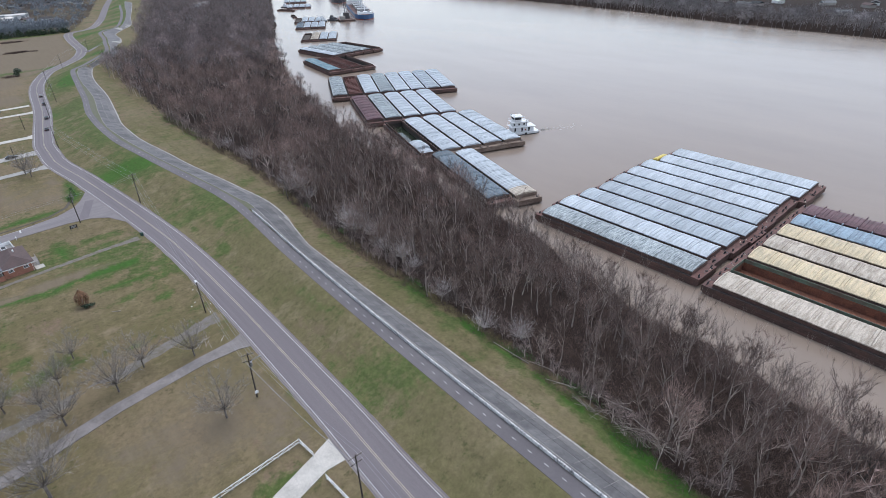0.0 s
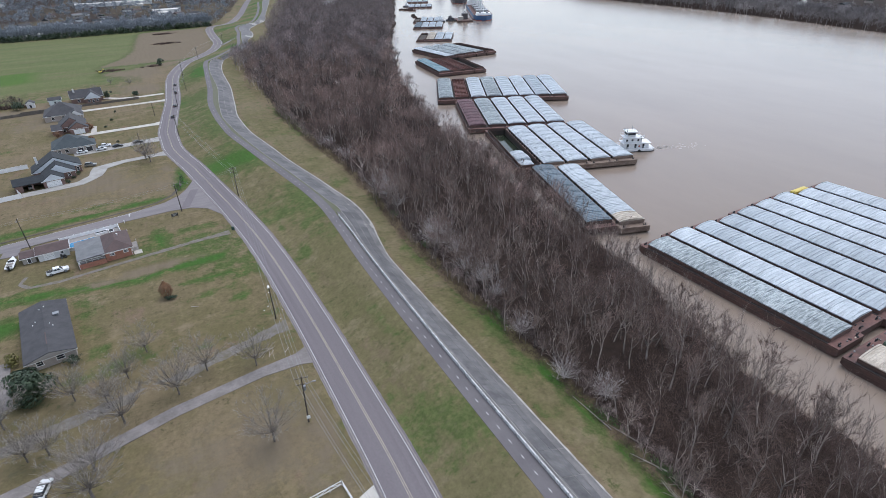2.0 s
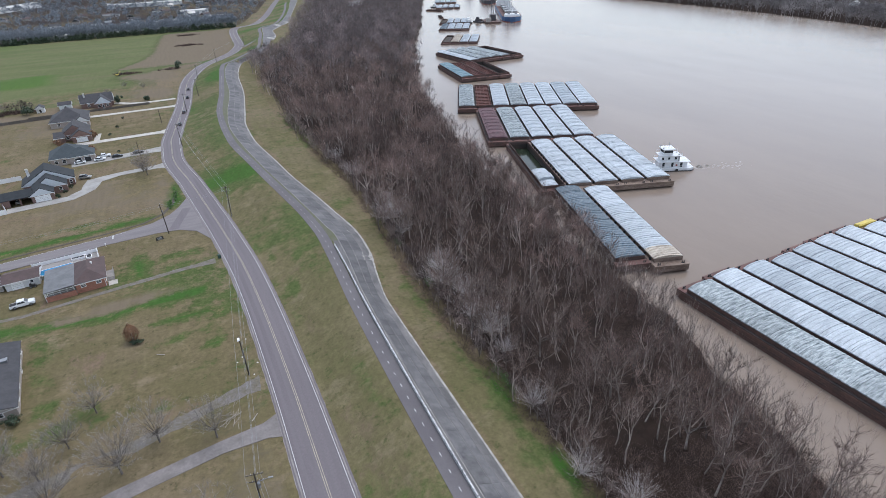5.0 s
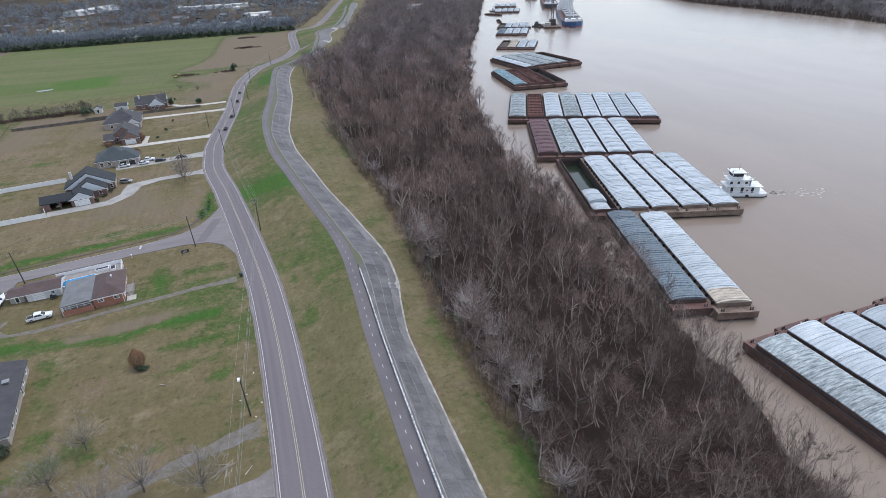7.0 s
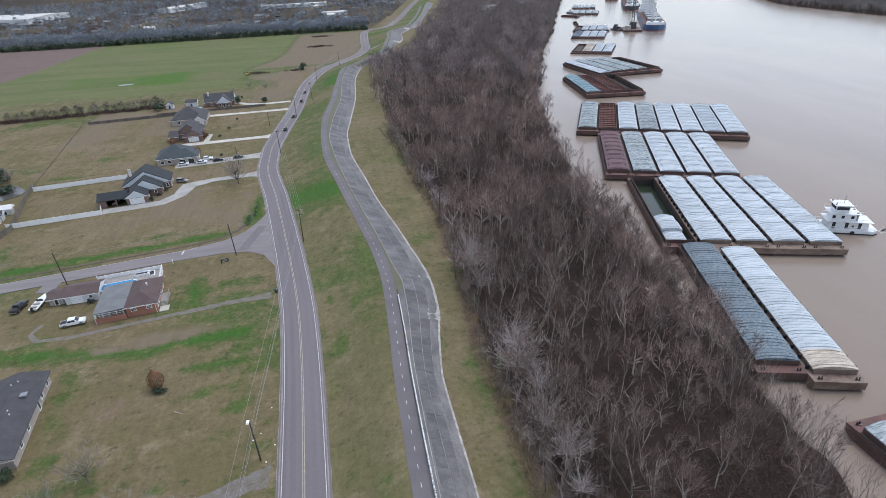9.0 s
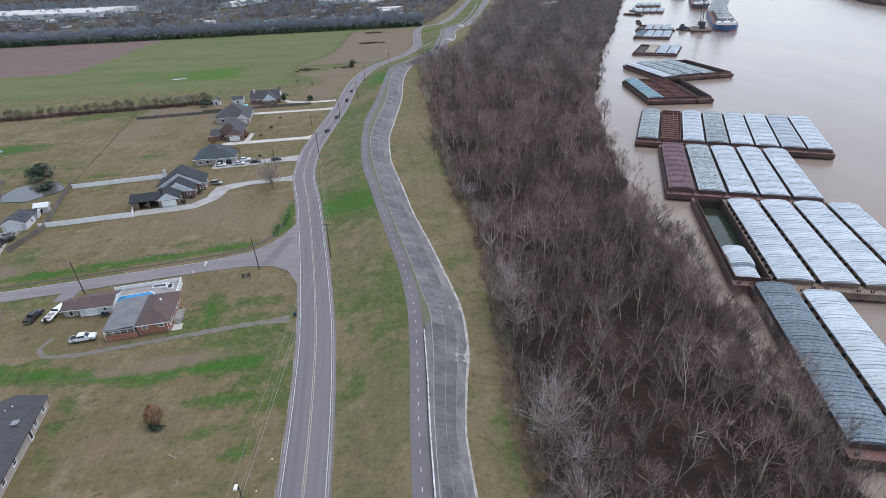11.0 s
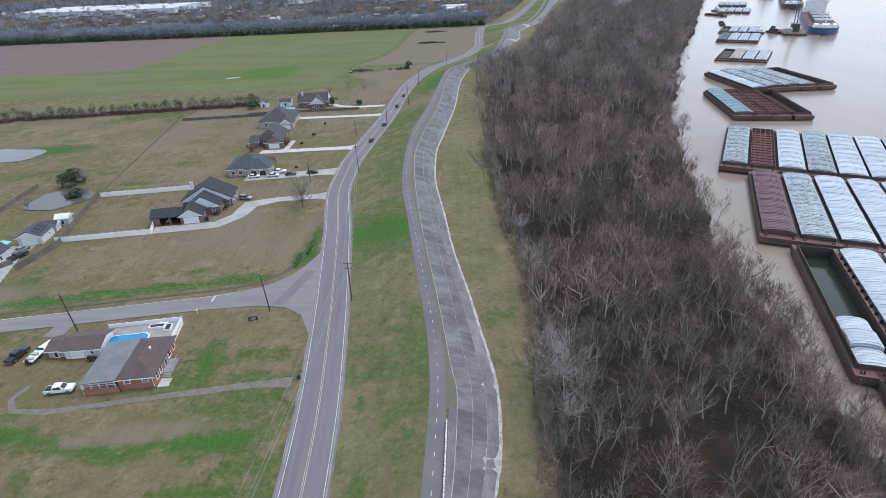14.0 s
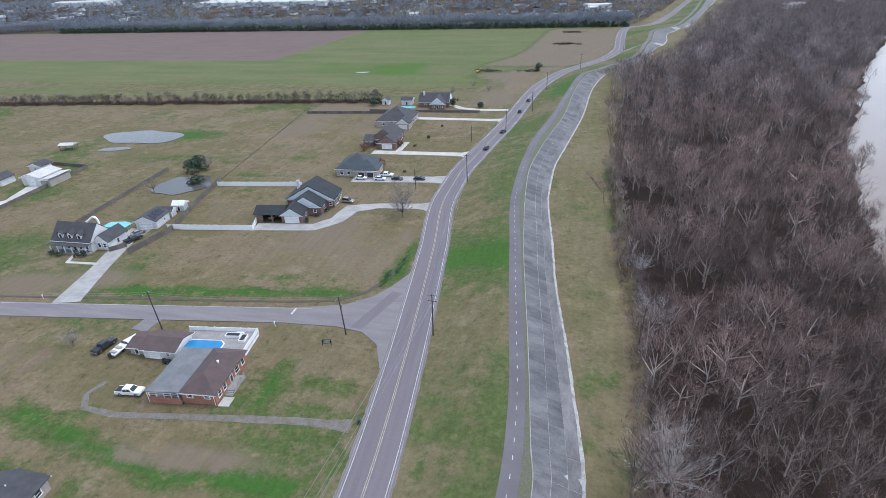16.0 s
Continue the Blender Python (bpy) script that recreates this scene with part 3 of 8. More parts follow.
rd = random.Random(77)
STEEL_GREY = surface("grey_deck_steel", (0.22, 0.22, 0.22), (0.14, 0.13, 0.12), 0.7, 0.8, 3.0, 0.2)
COAMING_GREEN = surface("faded_green_coaming", (0.13, 0.185, 0.13), (0.12, 0.10, 0.075), 0.8, 0.3, 1.5, 0.25)
COVER_PALE_BLUE = surface("pale_blue_steel_cover", (0.27, 0.36, 0.43), (0.19, 0.24, 0.28), 0.65, 0.4, 1.2, 0.3, stretch=(0.35, 2.0, 1))
# Shade between the hatch covers, put into the side decks as near-black colour.
SIDE_DECK = surface("shade_dark_side_deck", (0.055, 0.038, 0.034), (0.03, 0.026, 0.025), 0.9, 0.5, 2.0, 0.3)
HOLD_RUST = surface("rusty_hold_plate", (0.20, 0.082, 0.046), (0.115, 0.050, 0.034), 0.85, 0.35, 2.2, 0.4)
RUST_LIGHT = surface("rusty_beam", (0.165, 0.070, 0.055), (0.095, 0.045, 0.04), 0.85, 0.4, 1.6, 0.3)
L, W = 59.4, 10.5
HATCH_L, HATCH_W, COAMING = 54.2, 8.7, 1.25
COVERS = 9
shared = {}


def mesh_once(key, make, material, smooth=False):
    k = (key, material.name)
    if k not in shared:
        shared[k] = make().mesh(key, material, smooth)
    return shared[k]


def hull_geo(rake_near=True):
    """A raked box hull with a recessed top for the hold."""
    z0, z1 = WATER_Z - 0.9, DECK_Z
    a = L / 2
    prof = [(-a, z1), (-a, z1 - 1.9), (-a + (5 if rake_near else 0.3), z0), (a - 4, z0), (a, z1 - 1.7), (a, z1)]
    g = Geo()
    n = len(prof)
    v = [(s * W / 2, y, z) for s in (-1, 1) for y, z in prof]
    g.add(v, [tuple(range(n)), tuple(range(n, 2 * n))[::-1]] + [(i, i + n, i + 1 + n, i + 1) for i in range(n - 1)])
    # rubbing strakes along both sides
    for s in (-1, 1):
        g.box(s * (W / 2 + 0.04), 0, z1 - 0.5, 0.12, L - 1, 0.22)
        g.box(s * (W / 2 + 0.04), 0, z1 - 1.5, 0.12, L - 6, 0.16)
    return g


def deck_geo():
    """One end deck."""
    return Geo().box(0, 0, DECK_Z - 0.02, W, (L - HATCH_L) / 2, 0.1)


def walk_geo():
    """One narrow side deck along the coaming."""
    return Geo().box(0, 0, DECK_Z - 0.02, (W - HATCH_W) / 2, HATCH_L, 0.09)


def coaming_geo():
    g = Geo()
    for s in (-1, 1):
        g.box(s * HATCH_W / 2, 0, DECK_Z + 0.05, 0.14, HATCH_L + 0.14, COAMING)
        g.box(0, s * HATCH_L / 2, DECK_Z + 0.05, HATCH_W, 0.14, COAMING)
        for i in range(27):
            g.box(s * (HATCH_W / 2 + 0.12), -HATCH_L / 2 + 1 + i * 1.92, DECK_Z + 0.05, 0.16, 0.1, COAMING * 0.92)
    return g


def hold_geo(depth):
    """Inner walls and floor of an open hold."""
    a, b, z1, z0 = HATCH_W / 2 - 0.08, HATCH_L / 2 - 0.08, DECK_Z + 0.1, DECK_Z - depth
    v = [(x, y, z) for z in (z1, z0) for x, y in ((-a, -b), (a, -b), (a, b), (-a, b))]
    return Geo().add(v, [(0, 1, 5, 4), (1, 2, 6, 5), (2, 3, 7, 6), (3, 0, 4, 7), (4, 5, 6, 7)])


def bitt_geo():
    g = Geo()
    g.box(0, 0, 0, 1.0, 0.4, 0.06)
    for s in (-0.3, 0.3):
        g.tube((s, 0, 0.04), (s, 0, 0.62), 0.13, 0.13, 7)
        g.tube((s, 0, 0.56), (s, 0, 0.68), 0.19, 0.19, 7)
    return g


def barge(x, y, heading, style, group, label, size=1.0, sink=0.0):
    """A hopper barge; style: hull, cover material or None when open, and how the covers lie."""
    hull_m, cover_m, opened = style
    b = thing("barge", label, "barge", pose(x, y, (1 - size) * WATER_Z - sink, 0, 0, -heading) @ Matrix.Diagonal((size, size, size, 1)), group)
    part("hull", mesh_once("hull", hull_geo, hull_m), hull_m, b)
    deck_m = HULL_TAN if hull_m is HULL_TAN else DECK
    for s in (-1, 1):
        part("end_deck", mesh_once("end_deck", deck_geo, deck_m), deck_m, b, at=pose(0, s * (L + HATCH_L) / 4, 0))
    for s in (-1, 1):
        part("side_deck", mesh_once("side_deck", walk_geo, HULL_TAN if hull_m is HULL_TAN else SIDE_DECK), SIDE_DECK, b, "tan side deck" if hull_m is HULL_TAN else "side deck coloured dark for cover shade", at=pose(s * (W + HATCH_W) / 4, 0, 0))
        if hull_m is HULL_TAN:
            for i in range(15):
                part("deck_bracket", mesh_once("deck_bracket", lambda: Geo().box(0, 0, 0, 0.62, 0.5, 1.05, taper=0.75), BLACK), BLACK, b, "dark steel bracket", at=pose(s * (HATCH_W / 2 + 0.46), -HATCH_L / 2 + 1.6 + i * 3.48, DECK_Z + 0.06))
    rim_m = COAMING_GREEN if opened == "rust" else hull_m
    part("coaming", mesh_once("coaming", coaming_geo, rim_m), rim_m, b)
    if opened and opened != "beams":
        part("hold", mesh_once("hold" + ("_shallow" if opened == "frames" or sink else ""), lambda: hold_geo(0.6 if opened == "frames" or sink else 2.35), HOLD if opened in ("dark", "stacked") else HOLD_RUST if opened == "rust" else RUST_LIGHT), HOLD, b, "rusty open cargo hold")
    if cover_m:
        step = HATCH_L / COVERS
        wide = HATCH_W + 0.4
        for i in range(COVERS):
            yy, zz = -HATCH_L / 2 + (i + 0.5) * step, DECK_Z + COAMING + 0.08
            if opened == "stacked":
                if i < 6:
                    at = ((2.4, -0.5), (8.6, -0.5), (8.5, -0.05), (8.7, 0.4), (14.2, -0.5), (14.0, -0.1))[i]
                    part("cover", mesh_once("cover", lambda: cover_geo(wide, step - 0.05, 0.66, 5), cover_m), cover_m, b, at=pose(-0.9, at[0] - HATCH_L / 2 + 0.6, DECK_Z + COAMING + at[1]) @ Matrix.Diagonal((0.7, 0.95, 1.0, 1)))
                continue
            if i % 2:
                zz += 0.05
            m = COVER_STAINED if group.startswith("pair") and hull_m is HULL_TAN and i == 0 else cover_m
            part("cover", mesh_once("cover", lambda: cover_geo(wide, step - 0.05, 0.66, 5), m), m, b, at=pose(0, yy, zz))
    # Black blocks stand in for dark gaps where cover panels are missing.
    if cover_m is COVER_WORN and 240 < y < 340:
        for i in range(12):
            for sx in (-1, 0, 1):
                if (i * 5 + sx * 3) % 4:
                    part("open_vent", mesh_once("open_vent", lambda: Geo().box(0, 0, 0, 0.9, 0.34, 0.1, taper=0.9), BLACK), BLACK, b, "black block for a dark gap in the cover", at=pose(sx * 2.3 + 0.3 * (i % 2), -HATCH_L / 2 + 2.4 + i * 4.2, DECK_Z + COAMING + (0.72 if sx == 0 else 0.62)))
    if opened == "stacked":
        part("hold_water", mesh_once("hold_water", lambda: Geo().box(0, 0, DECK_Z - 2.2, HATCH_W - 0.2, HATCH_L - 0.2, 0.15), POND_GREEN), POND_GREEN, b, "dark green rain water in the hold")
    if opened == "frames":
        for i in range(4):
            part("long_beam", mesh_once("long_beam", lambda: Geo().box(0, 0, 0, 0.22, HATCH_L, 0.3), RUST_LIGHT), RUST_LIGHT, b, at=pose(-3.2 + i * 2.13, 0, DECK_Z + COAMING - 0.02))
        for i in range(14):
            part("hatch_beam", mesh_once("hatch_beam", lambda: Geo().box(0, 0, 0, HATCH_W, 0.3, 0.4), RUST_LIGHT), RUST_LIGHT, b, at=pose(0, -HATCH_L / 2 + 2 + i * 3.7, DECK_Z + COAMING - 0.35))
    if opened == "beams":
        for i in range(13):
            part("tie_beam", mesh_once("tie_beam", lambda: Geo().box(0, 0, 0.62, HATCH_W + 0.9, 0.2, 0.16).box(-HATCH_W / 2 - 0.36, 0, -0.9, 0.16, 0.2, 1.55).box(HATCH_W / 2 + 0.36, 0, -0.9, 0.16, 0.2, 1.55), cover_m), cover_m, b, at=pose(0, -HATCH_L / 2 + 2 + i * 4.0, DECK_Z + COAMING + 0.1))
    if y < 100:
        for k in range(9):
            e = rd.choice((-1, 1))
            m = rd.choice((BLACK, BLACK, STEEL_GREY, COVER_STAINED))
            part("deck_fitting", mesh_once("deck_fitting", lambda: Geo().tube((0, 0, 0), (0, 0, 0.22), 0.3, 0.24, 7), m), m, b, at=pose(rd.uniform(-4.6, 4.6), e * rd.uniform(27.5, 29.3), DECK_Z + 0.08) @ Matrix.Diagonal((rd.uniform(0.6, 1.5), rd.uniform(0.5, 1.0), 1, 1)))
    for sx in (-1, 1):
        for yy in (-28.8, 28.8):
            part("mooring_bitt", mesh_once("mooring_bitt", bitt_geo, BLACK), BLACK, b, at=pose(sx * 3.7, yy, DECK_Z + 0.08))
    return b


STYLE = {
    "blue_beams": ((HULL, COVER_PALE_BLUE, "beams"), "hopper barge with pale blue covers under tie beams"),
    "maroon_beams": ((HULL, COVER_RUST, "beams"), "hopper barge with maroon covers under tie beams"),
    "white": ((HULL, COVER_WHITE, None), "rust-hulled hopper barge with pale ribbed fibreglass covers"),
    "grey": ((HULL, COVER_GREY, None), "rust-hulled hopper barge with grey ribbed covers"),
    "worn": ((HULL, COVER_WORN, None), "hopper barge with mottled worn white covers"),
    "tan": ((HULL_TAN, COVER_WHITE, None), "tan-hulled hopper barge with white ribbed covers"),
    "blue": ((HULL, COVER_BLUE, None), "hopper barge with weathered dark blue covers"),
    "teal": ((HULL, COVER_TEAL, None), "hopper barge with teal covers"),
    "cream": ((HULL, COVER_CREAM, None), "hopper barge with cream yellow ribbed covers"),
    "stained": ((HULL, COVER_STAINED, None), "hopper barge with stained cream covers"),
    "maroon": ((HULL, COVER_RUST, None), "hopper barge with maroon steel covers"),
    "open": ((HULL, None, "rust"), "empty open hopper barge, rusty inside"),
    "dark": ((HULL, None, "dark"), "open hopper barge with a dark hold"),
    "frames": ((HULL, None, "frames"), "open rusty barge with steel hatch beams"),
    "stacked": ((HULL, COVER_WHITE, "stacked"), "open hopper barge with ribbed covers stacked in its hold"),
}


def tier(px, py, heading, pitch, kinds, group, shifts=None, size=1.0, sink=0.0):
    """Barges side by side; px, py: the near left deck corner of the first."""
    h = radians(heading)
    fx, fy, rx, ry = math.sin(h), math.cos(h), math.cos(h), -math.sin(h)
    for i, kind in enumerate(kinds):
        s = L * size / 2 + (shifts[i] if shifts else 0)
        a = (i + 0.5) * pitch
        style, label = STYLE[kind]
        barge(px + rx * a + fx * s, py + ry * a + fy * s, heading, style, group, label, size, sink)


tier(135.3, 52.4, -0.8, 10.62, ["worn", "white", "grey", "grey", "grey", "white", "white", "white", "white"], "large moored barge tow", [0, 1, 0, -1, 0, 0.5, 0.8, -1.6, -1.4])
tier(134.4, -8.6, -0.8, 10.62, ["stained", "open", "cream", "stained", "cream", "blue_beams", "maroon_beams"], "barge tow with cream covers")
tier(128.2, 128.2, 17.0, 10.5, ["blue", "tan"], "pair of barges by the bank", [0, -2.5])
tier(140.9, 184.2, 18.0, 10.6, ["stacked", "tan", "tan", "tan", "tan"], "tier of five barges")
tier(153.0, 246.5, 23.0, 10.4, ["maroon", "worn", "white", "white", "white"], "second tier of five barges")
tier(168.3, 308.7, 27.0, 10.1, ["worn", "frames", "white", "worn", "white", "white", "grey", "white"], "tier of eight barges")
tier(208.4, 380.4, 8.0, 9.3, ["teal", "frames", "frames", "dark"], "four moored barges")
tier(244.3, 434.2, -5.0, 10.6, ["white", "worn", "worn", "worn", "dark"], "far tier of five barges", [0, 2, 2, 1, 0])
tier(270.5, 549.0, 32.0, 9.2, ["dark", "stained", "white", "white"], "far tier of four barges", size=0.88, sink=1.1)
tier(311.5, 641.0, 30.0, 8.8, ["blue", "white", "white", "white"], "distant barges", size=0.86, sink=1.0)
tier(338.0, 697.0, 30.0, 8.8, ["dark", "white", "white", "white"], "distant barges", size=0.8, sink=1.0)
tier(416.5, 877.0, 28.0, 9.6, ["white", "white", "white", "white"], "distant barges", size=0.86, sink=1.0)
tier(455.0, 965.0, 26.0, 9.6, ["grey", "white", "white", "white"], "distant barges", size=0.86, sink=1.0)
tier(364.9, 756.0, 20.0, 9.0, ["dark"], "distant barges", size=0.5)
tier(406.0, 838.0, -20.0, 9.0, ["dark"], "distant barges", size=0.55)


# ---------------------------------------------------------------- bare winter trees
def grow(seed, height, twigs, spread=1.0, sides=4, stems=1, twig_w=0.02, depth_max=3, twig_len=0.135, girth=0.012):
    """Trunk and ascending limbs as tapered bars, and twigs as slivers. Returns two Geos."""
    rnd = random.Random(seed)
    wood, fine = Geo(), Geo()
    ends = []

    def limb(p, d, length, r, depth):
        segs = 3 if depth == 0 else 2
        for s in range(segs):
            d = (d + Vector((rnd.uniform(-1, 1), rnd.uniform(-1, 1), rnd.uniform(-0.1, 0.4))) * (0.2 + 0.08 * depth)).normalized()
            q = p + d * (length / segs)
            r2 = r * (0.78 if depth == 0 else 0.66)
            wood.tube(p, q, r, r2, sides if depth < 2 else 3, cap=False)
            if depth >= min(1, depth_max - 1):
                ends.append((p, q))
            if depth < depth_max:
                for _ in range((rnd.choice((1, 2, 2)) if s else (0 if depth == 0 else 1)) + (1 if s == segs - 1 and depth < 2 else 0)):
                    a = rnd.uniform(0, 6.2832)
                    out = Vector((math.cos(a), math.sin(a), 0)) * spread
                    nd = (d * rnd.uniform(0.6, 1.0) + out * rnd.uniform(0.4, 0.85) + Vector((0, 0, 0.42))).normalized()
                    limb(p.lerp(q, rnd.uniform(0.4, 1)), nd, length * rnd.uniform(0.46, 0.72), max(r2 * 0.6, height * 0.0022), depth + 1)
            p, r = q, r2
        ends.append((p - d * 0.5, p))

    for k in range(stems):
        lean = Vector((rnd.uniform(-1, 1), rnd.uniform(-1, 1), 0)) * (0.12 if stems == 1 else 0.35)
        limb(Vector((rnd.uniform(-0.3, 0.3) * (stems - 1), rnd.uniform(-0.3, 0.3) * (stems - 1), -0.3)), (Vector((0, 0, 1)) + lean).normalized(), height * 0.62, height * girth / stems**0.4, 0)
    for _ in range(twigs):
        p, q = rnd.choice(ends)
        b = p.lerp(q, rnd.random())
        d = ((q - p).normalized() * 0.8 + Vector((rnd.gauss(0, 0.5), rnd.gauss(0, 0.5), rnd.gauss(0.22, 0.35)))).normalized()
        w = d.orthogonal().normalized() * twig_w
        e = b + d * rnd.uniform(0.6, 1.4) * twig_len * height
        k = len(fine.v)
        fine.v += [tuple(b - w), tuple(b + w), tuple(e)]
        fine.f.append((k, k + 1, k + 2))
    return wood, fine


def raw_mesh(name, geo, material):
    me = bpy.data.meshes.new(name)
    me.from_pydata(geo.v, [], geo.f)
    me.materials.append(material)
    return me


# Far wood and far bank: distance haze is put into greyer colours.
FAR_TWIG = surface("far_haze_twig", (0.285, 0.228, 0.212), (0.146, 0.115, 0.107), 0.95, 0.05, 0.3, 0.25, relief=0, island=0.6, tone=True)
FAR_BARK = surface("far_haze_bark", (0.27, 0.245, 0.24), (0.18, 0.16, 0.155), 0.95, 0.05, 0.6, 0.2, relief=0, tone=True)
BANK_TWIG = surface("far_bank_haze_twig", (0.262, 0.240, 0.236), (0.176, 0.161, 0.158), 0.95, 0.03, 0.3, 0.2, relief=0, island=0.3, tone=True)
# Distance haze over treeline and town, put into the twig colour as blue-grey.
HAZE_TWIG = surface("haze_blue_grey_twig", (0.238, 0.262, 0.288), (0.196, 0.214, 0.236), 0.95, 0.03, 0.3, 0.2, relief=0, tone=True)
TWIG_YARD = surface("fine_grey_twig", (0.34, 0.305, 0.272), (0.235, 0.208, 0.182), 0.95, 0.2, 0.6, 0.2, relief=0)
BARK_YARD = surface("grey_yard_bark", (0.19, 0.168, 0.15), (0.11, 0.095, 0.084), 0.95, 0.5, 3.0, 0.25, relief=0.4)
MID_BARK = surface("grey_brown_bark", (0.40, 0.345, 0.305), (0.12, 0.095, 0.082), 0.95, 0.12, 2.0, 0.25, relief=0, island=0.6, tone=True)
SPECIES = []
for k in range(9):
    h = (11, 12, 9, 13, 10, 12, 8, 10.5, 11)[k]
    pale = k >= 7
    a, b = grow(20 + k, h, 1150 if not pale else 10, 1.6 if pale else (0.72 if k % 3 else 1.0), stems=2 if k in (2, 6, 8) else 1, twig_w=0.011, twig_len=0.095)
    SPECIES.append((raw_mesh("trunk", a, BARK_PALE if pale else BARK), raw_mesh("crown", b, TWIG_PALE if pale else TWIG)))


def fan_tree(seed, height, stems, wood_m, twig_m, fork=0.08, girth=0.0085, twigs=6):
    """A dense round bare tree: many fine stems fanned up and out from a short trunk, forking into twigs."""
    r = random.Random(seed)
    wood, fine = Geo(), Geo()
    top = Vector((0, 0, height * fork))
    wood.tube((0, 0, -0.3), top, height * 0.024, height * 0.02, 6, cap=False)

    def sliver(p, q, w0):
        d = (q - p).normalized()
        u = d.orthogonal().normalized()
        u = (u * r.uniform(-1, 1) + d.cross(u) * r.uniform(-1, 1)).normalized() * w0
        i = len(fine.v)
        fine.v += [tuple(p - u), tuple(p + u), tuple(q)]
        fine.f.append((i, i + 1, i + 2))

    for k in range(stems):
        a = 2.399963 * k + r.uniform(-0.3, 0.3)
        out = math.sqrt((k + 0.5) / stems) * r.uniform(0.85, 1.1)
        d = Vector((math.cos(a) * out, math.sin(a) * out, 1.10 - 0.72 * out)).normalized()
        p, rad = top.copy(), height * girth
        length = height * r.uniform(0.66, 0.92)
        for j in range(4):
            d = (d + Vector((r.gauss(0, 0.14), r.gauss(0, 0.14), 0.10))).normalized()
            q = p + d * length / 4
            wood.tube(p, q, rad, rad * 0.66, 3, cap=False)
            for _ in range(2 if j else 0):
                b = p.lerp(q, r.random())
                e = (d + Vector((r.gauss(0, 0.5), r.gauss(0, 0.5), r.gauss(0.05, 0.3)))).normalized()
                c = b + e * height * r.uniform(0.10, 0.2)
                wood.tube(b, c, rad * 0.5, rad * 0.22, 3, cap=False)
                for _ in range(twigs):
                    t = b.lerp(c, r.uniform(0.2, 1))
                    sliver(t, t + (e + Vector((r.gauss(0, 0.5), r.gauss(0, 0.5), r.gauss(0.1, 0.4)))).normalized() * height * r.uniform(0.05, 0.11), 0.014)
            p, rad = q, rad * 0.66
    return raw_mesh("trunk", wood, wood_m), raw_mesh("crown", fine, twig_m)


for k in (7, 8):
    SPECIES[k] = fan_tree(300 + k, 8.6 if k == 7 else 7.4, 64 if k == 7 else 46, BARK_PALE, TWIG_PALE)


def tree(x, y, k, scale, turn, label, group="", z=None, name="tree"):
    t = thing(name, label, "tree", pose(x, y, max(gz(x, y), WATER_Z - 0.8) if z is None else z, 0, 0, turn) @ Matrix.Diagonal((scale, scale, scale, 1)), group)
    part("trunk", SPECIES[k][0], None, t)
    part("crown", SPECIES[k][1], None, t)
    return t


rnd = random.Random(5)
spots = []
y = -20.0
while y < 1250:
    gap = 4.5 if y < 330 else (5.4 if y < 640 else 8.4)
    x = float(WOODS(y)) + 1.2 + 1.4 * math.sin(y * 0.17) + 1.3 * math.sin(y * 0.41) + rnd.uniform(0, gap)
    while x < float(SHORE(y)) + 4.0 + rnd.uniform(-2.5, 2.0):
        spots.append((x + rnd.uniform(-0.4, 0.4) * gap, y + rnd.uniform(-0.4, 0.4) * gap))
        x += gap * rnd.uniform(0.8, 1.25)
    y += gap * 0.95
def in_glade(x, y):
    """Open dark floor between the trees."""
    return any(((x - gx) / rx) ** 2 + ((y - gy) / ry) ** 2 < 1 for gx, gy, rx, ry in ((96, 125, 7, 6), (85, 99, 6, 9), (99, 94, 7, 6), (104, 84, 6, 6), (88, 78, 6, 5), (95, 150, 6, 7)))


spots = [s for s in spots if not (in_glade(*s) and rnd.random() < 0.7)]
# thin the bare hollow near the levee, then keep the nearest stretch as single trees
spots = [s for s in spots if not (s[0] > float(BANK(s[1])) - 8 and s[1] < 135 and rnd.random() < 0.6)]
spots = [s for s in spots if not (abs(s[0] - 82) < 6 and 20 < s[1] < 70 and rnd.random() < 0.6)]
single = [s for s in spots if s[1] < 205 and s[1] > 5]
rnd.shuffle(single)
single = single[:270]
keep = set(single)
for x, y in single:
    tree(x, y, rnd.randrange(7), rnd.uniform(0.8, 1.22) * (0.85 if x > float(BANK(y)) - 5 else 1.0), rnd.uniform(0, 360), "bare grey-brown winter tree in the batture wood", "trees of the river wood")
for x, y, k, s in ((77.8, 139.0, 7, 1.02), (79.6, 147.0, 8, 0.9), (80.2, 132.5, 8, 0.8), (77.4, 122.5, 8, 0.95), (74.4, 91.0, 8, 0.75), (78.6, 115.0, 7, 0.8), (78.0, 107.5, 8, 0.6), (79.4, 183.0, 7, 1.15), (79.0, 172.0, 8, 0.75), (80.5, 190.5, 8, 0.7), (73.0, 74, 8, 0.7), (77, 66, 7, 0.6), (81, 228, 7, 0.8), (80, 252, 8, 0.7)):
    tree(x, y, k, s * 1.12, 40 * x, "pale grey bare tree with dense fine twigs", "pale trees at the wood edge", name="pale_tree")


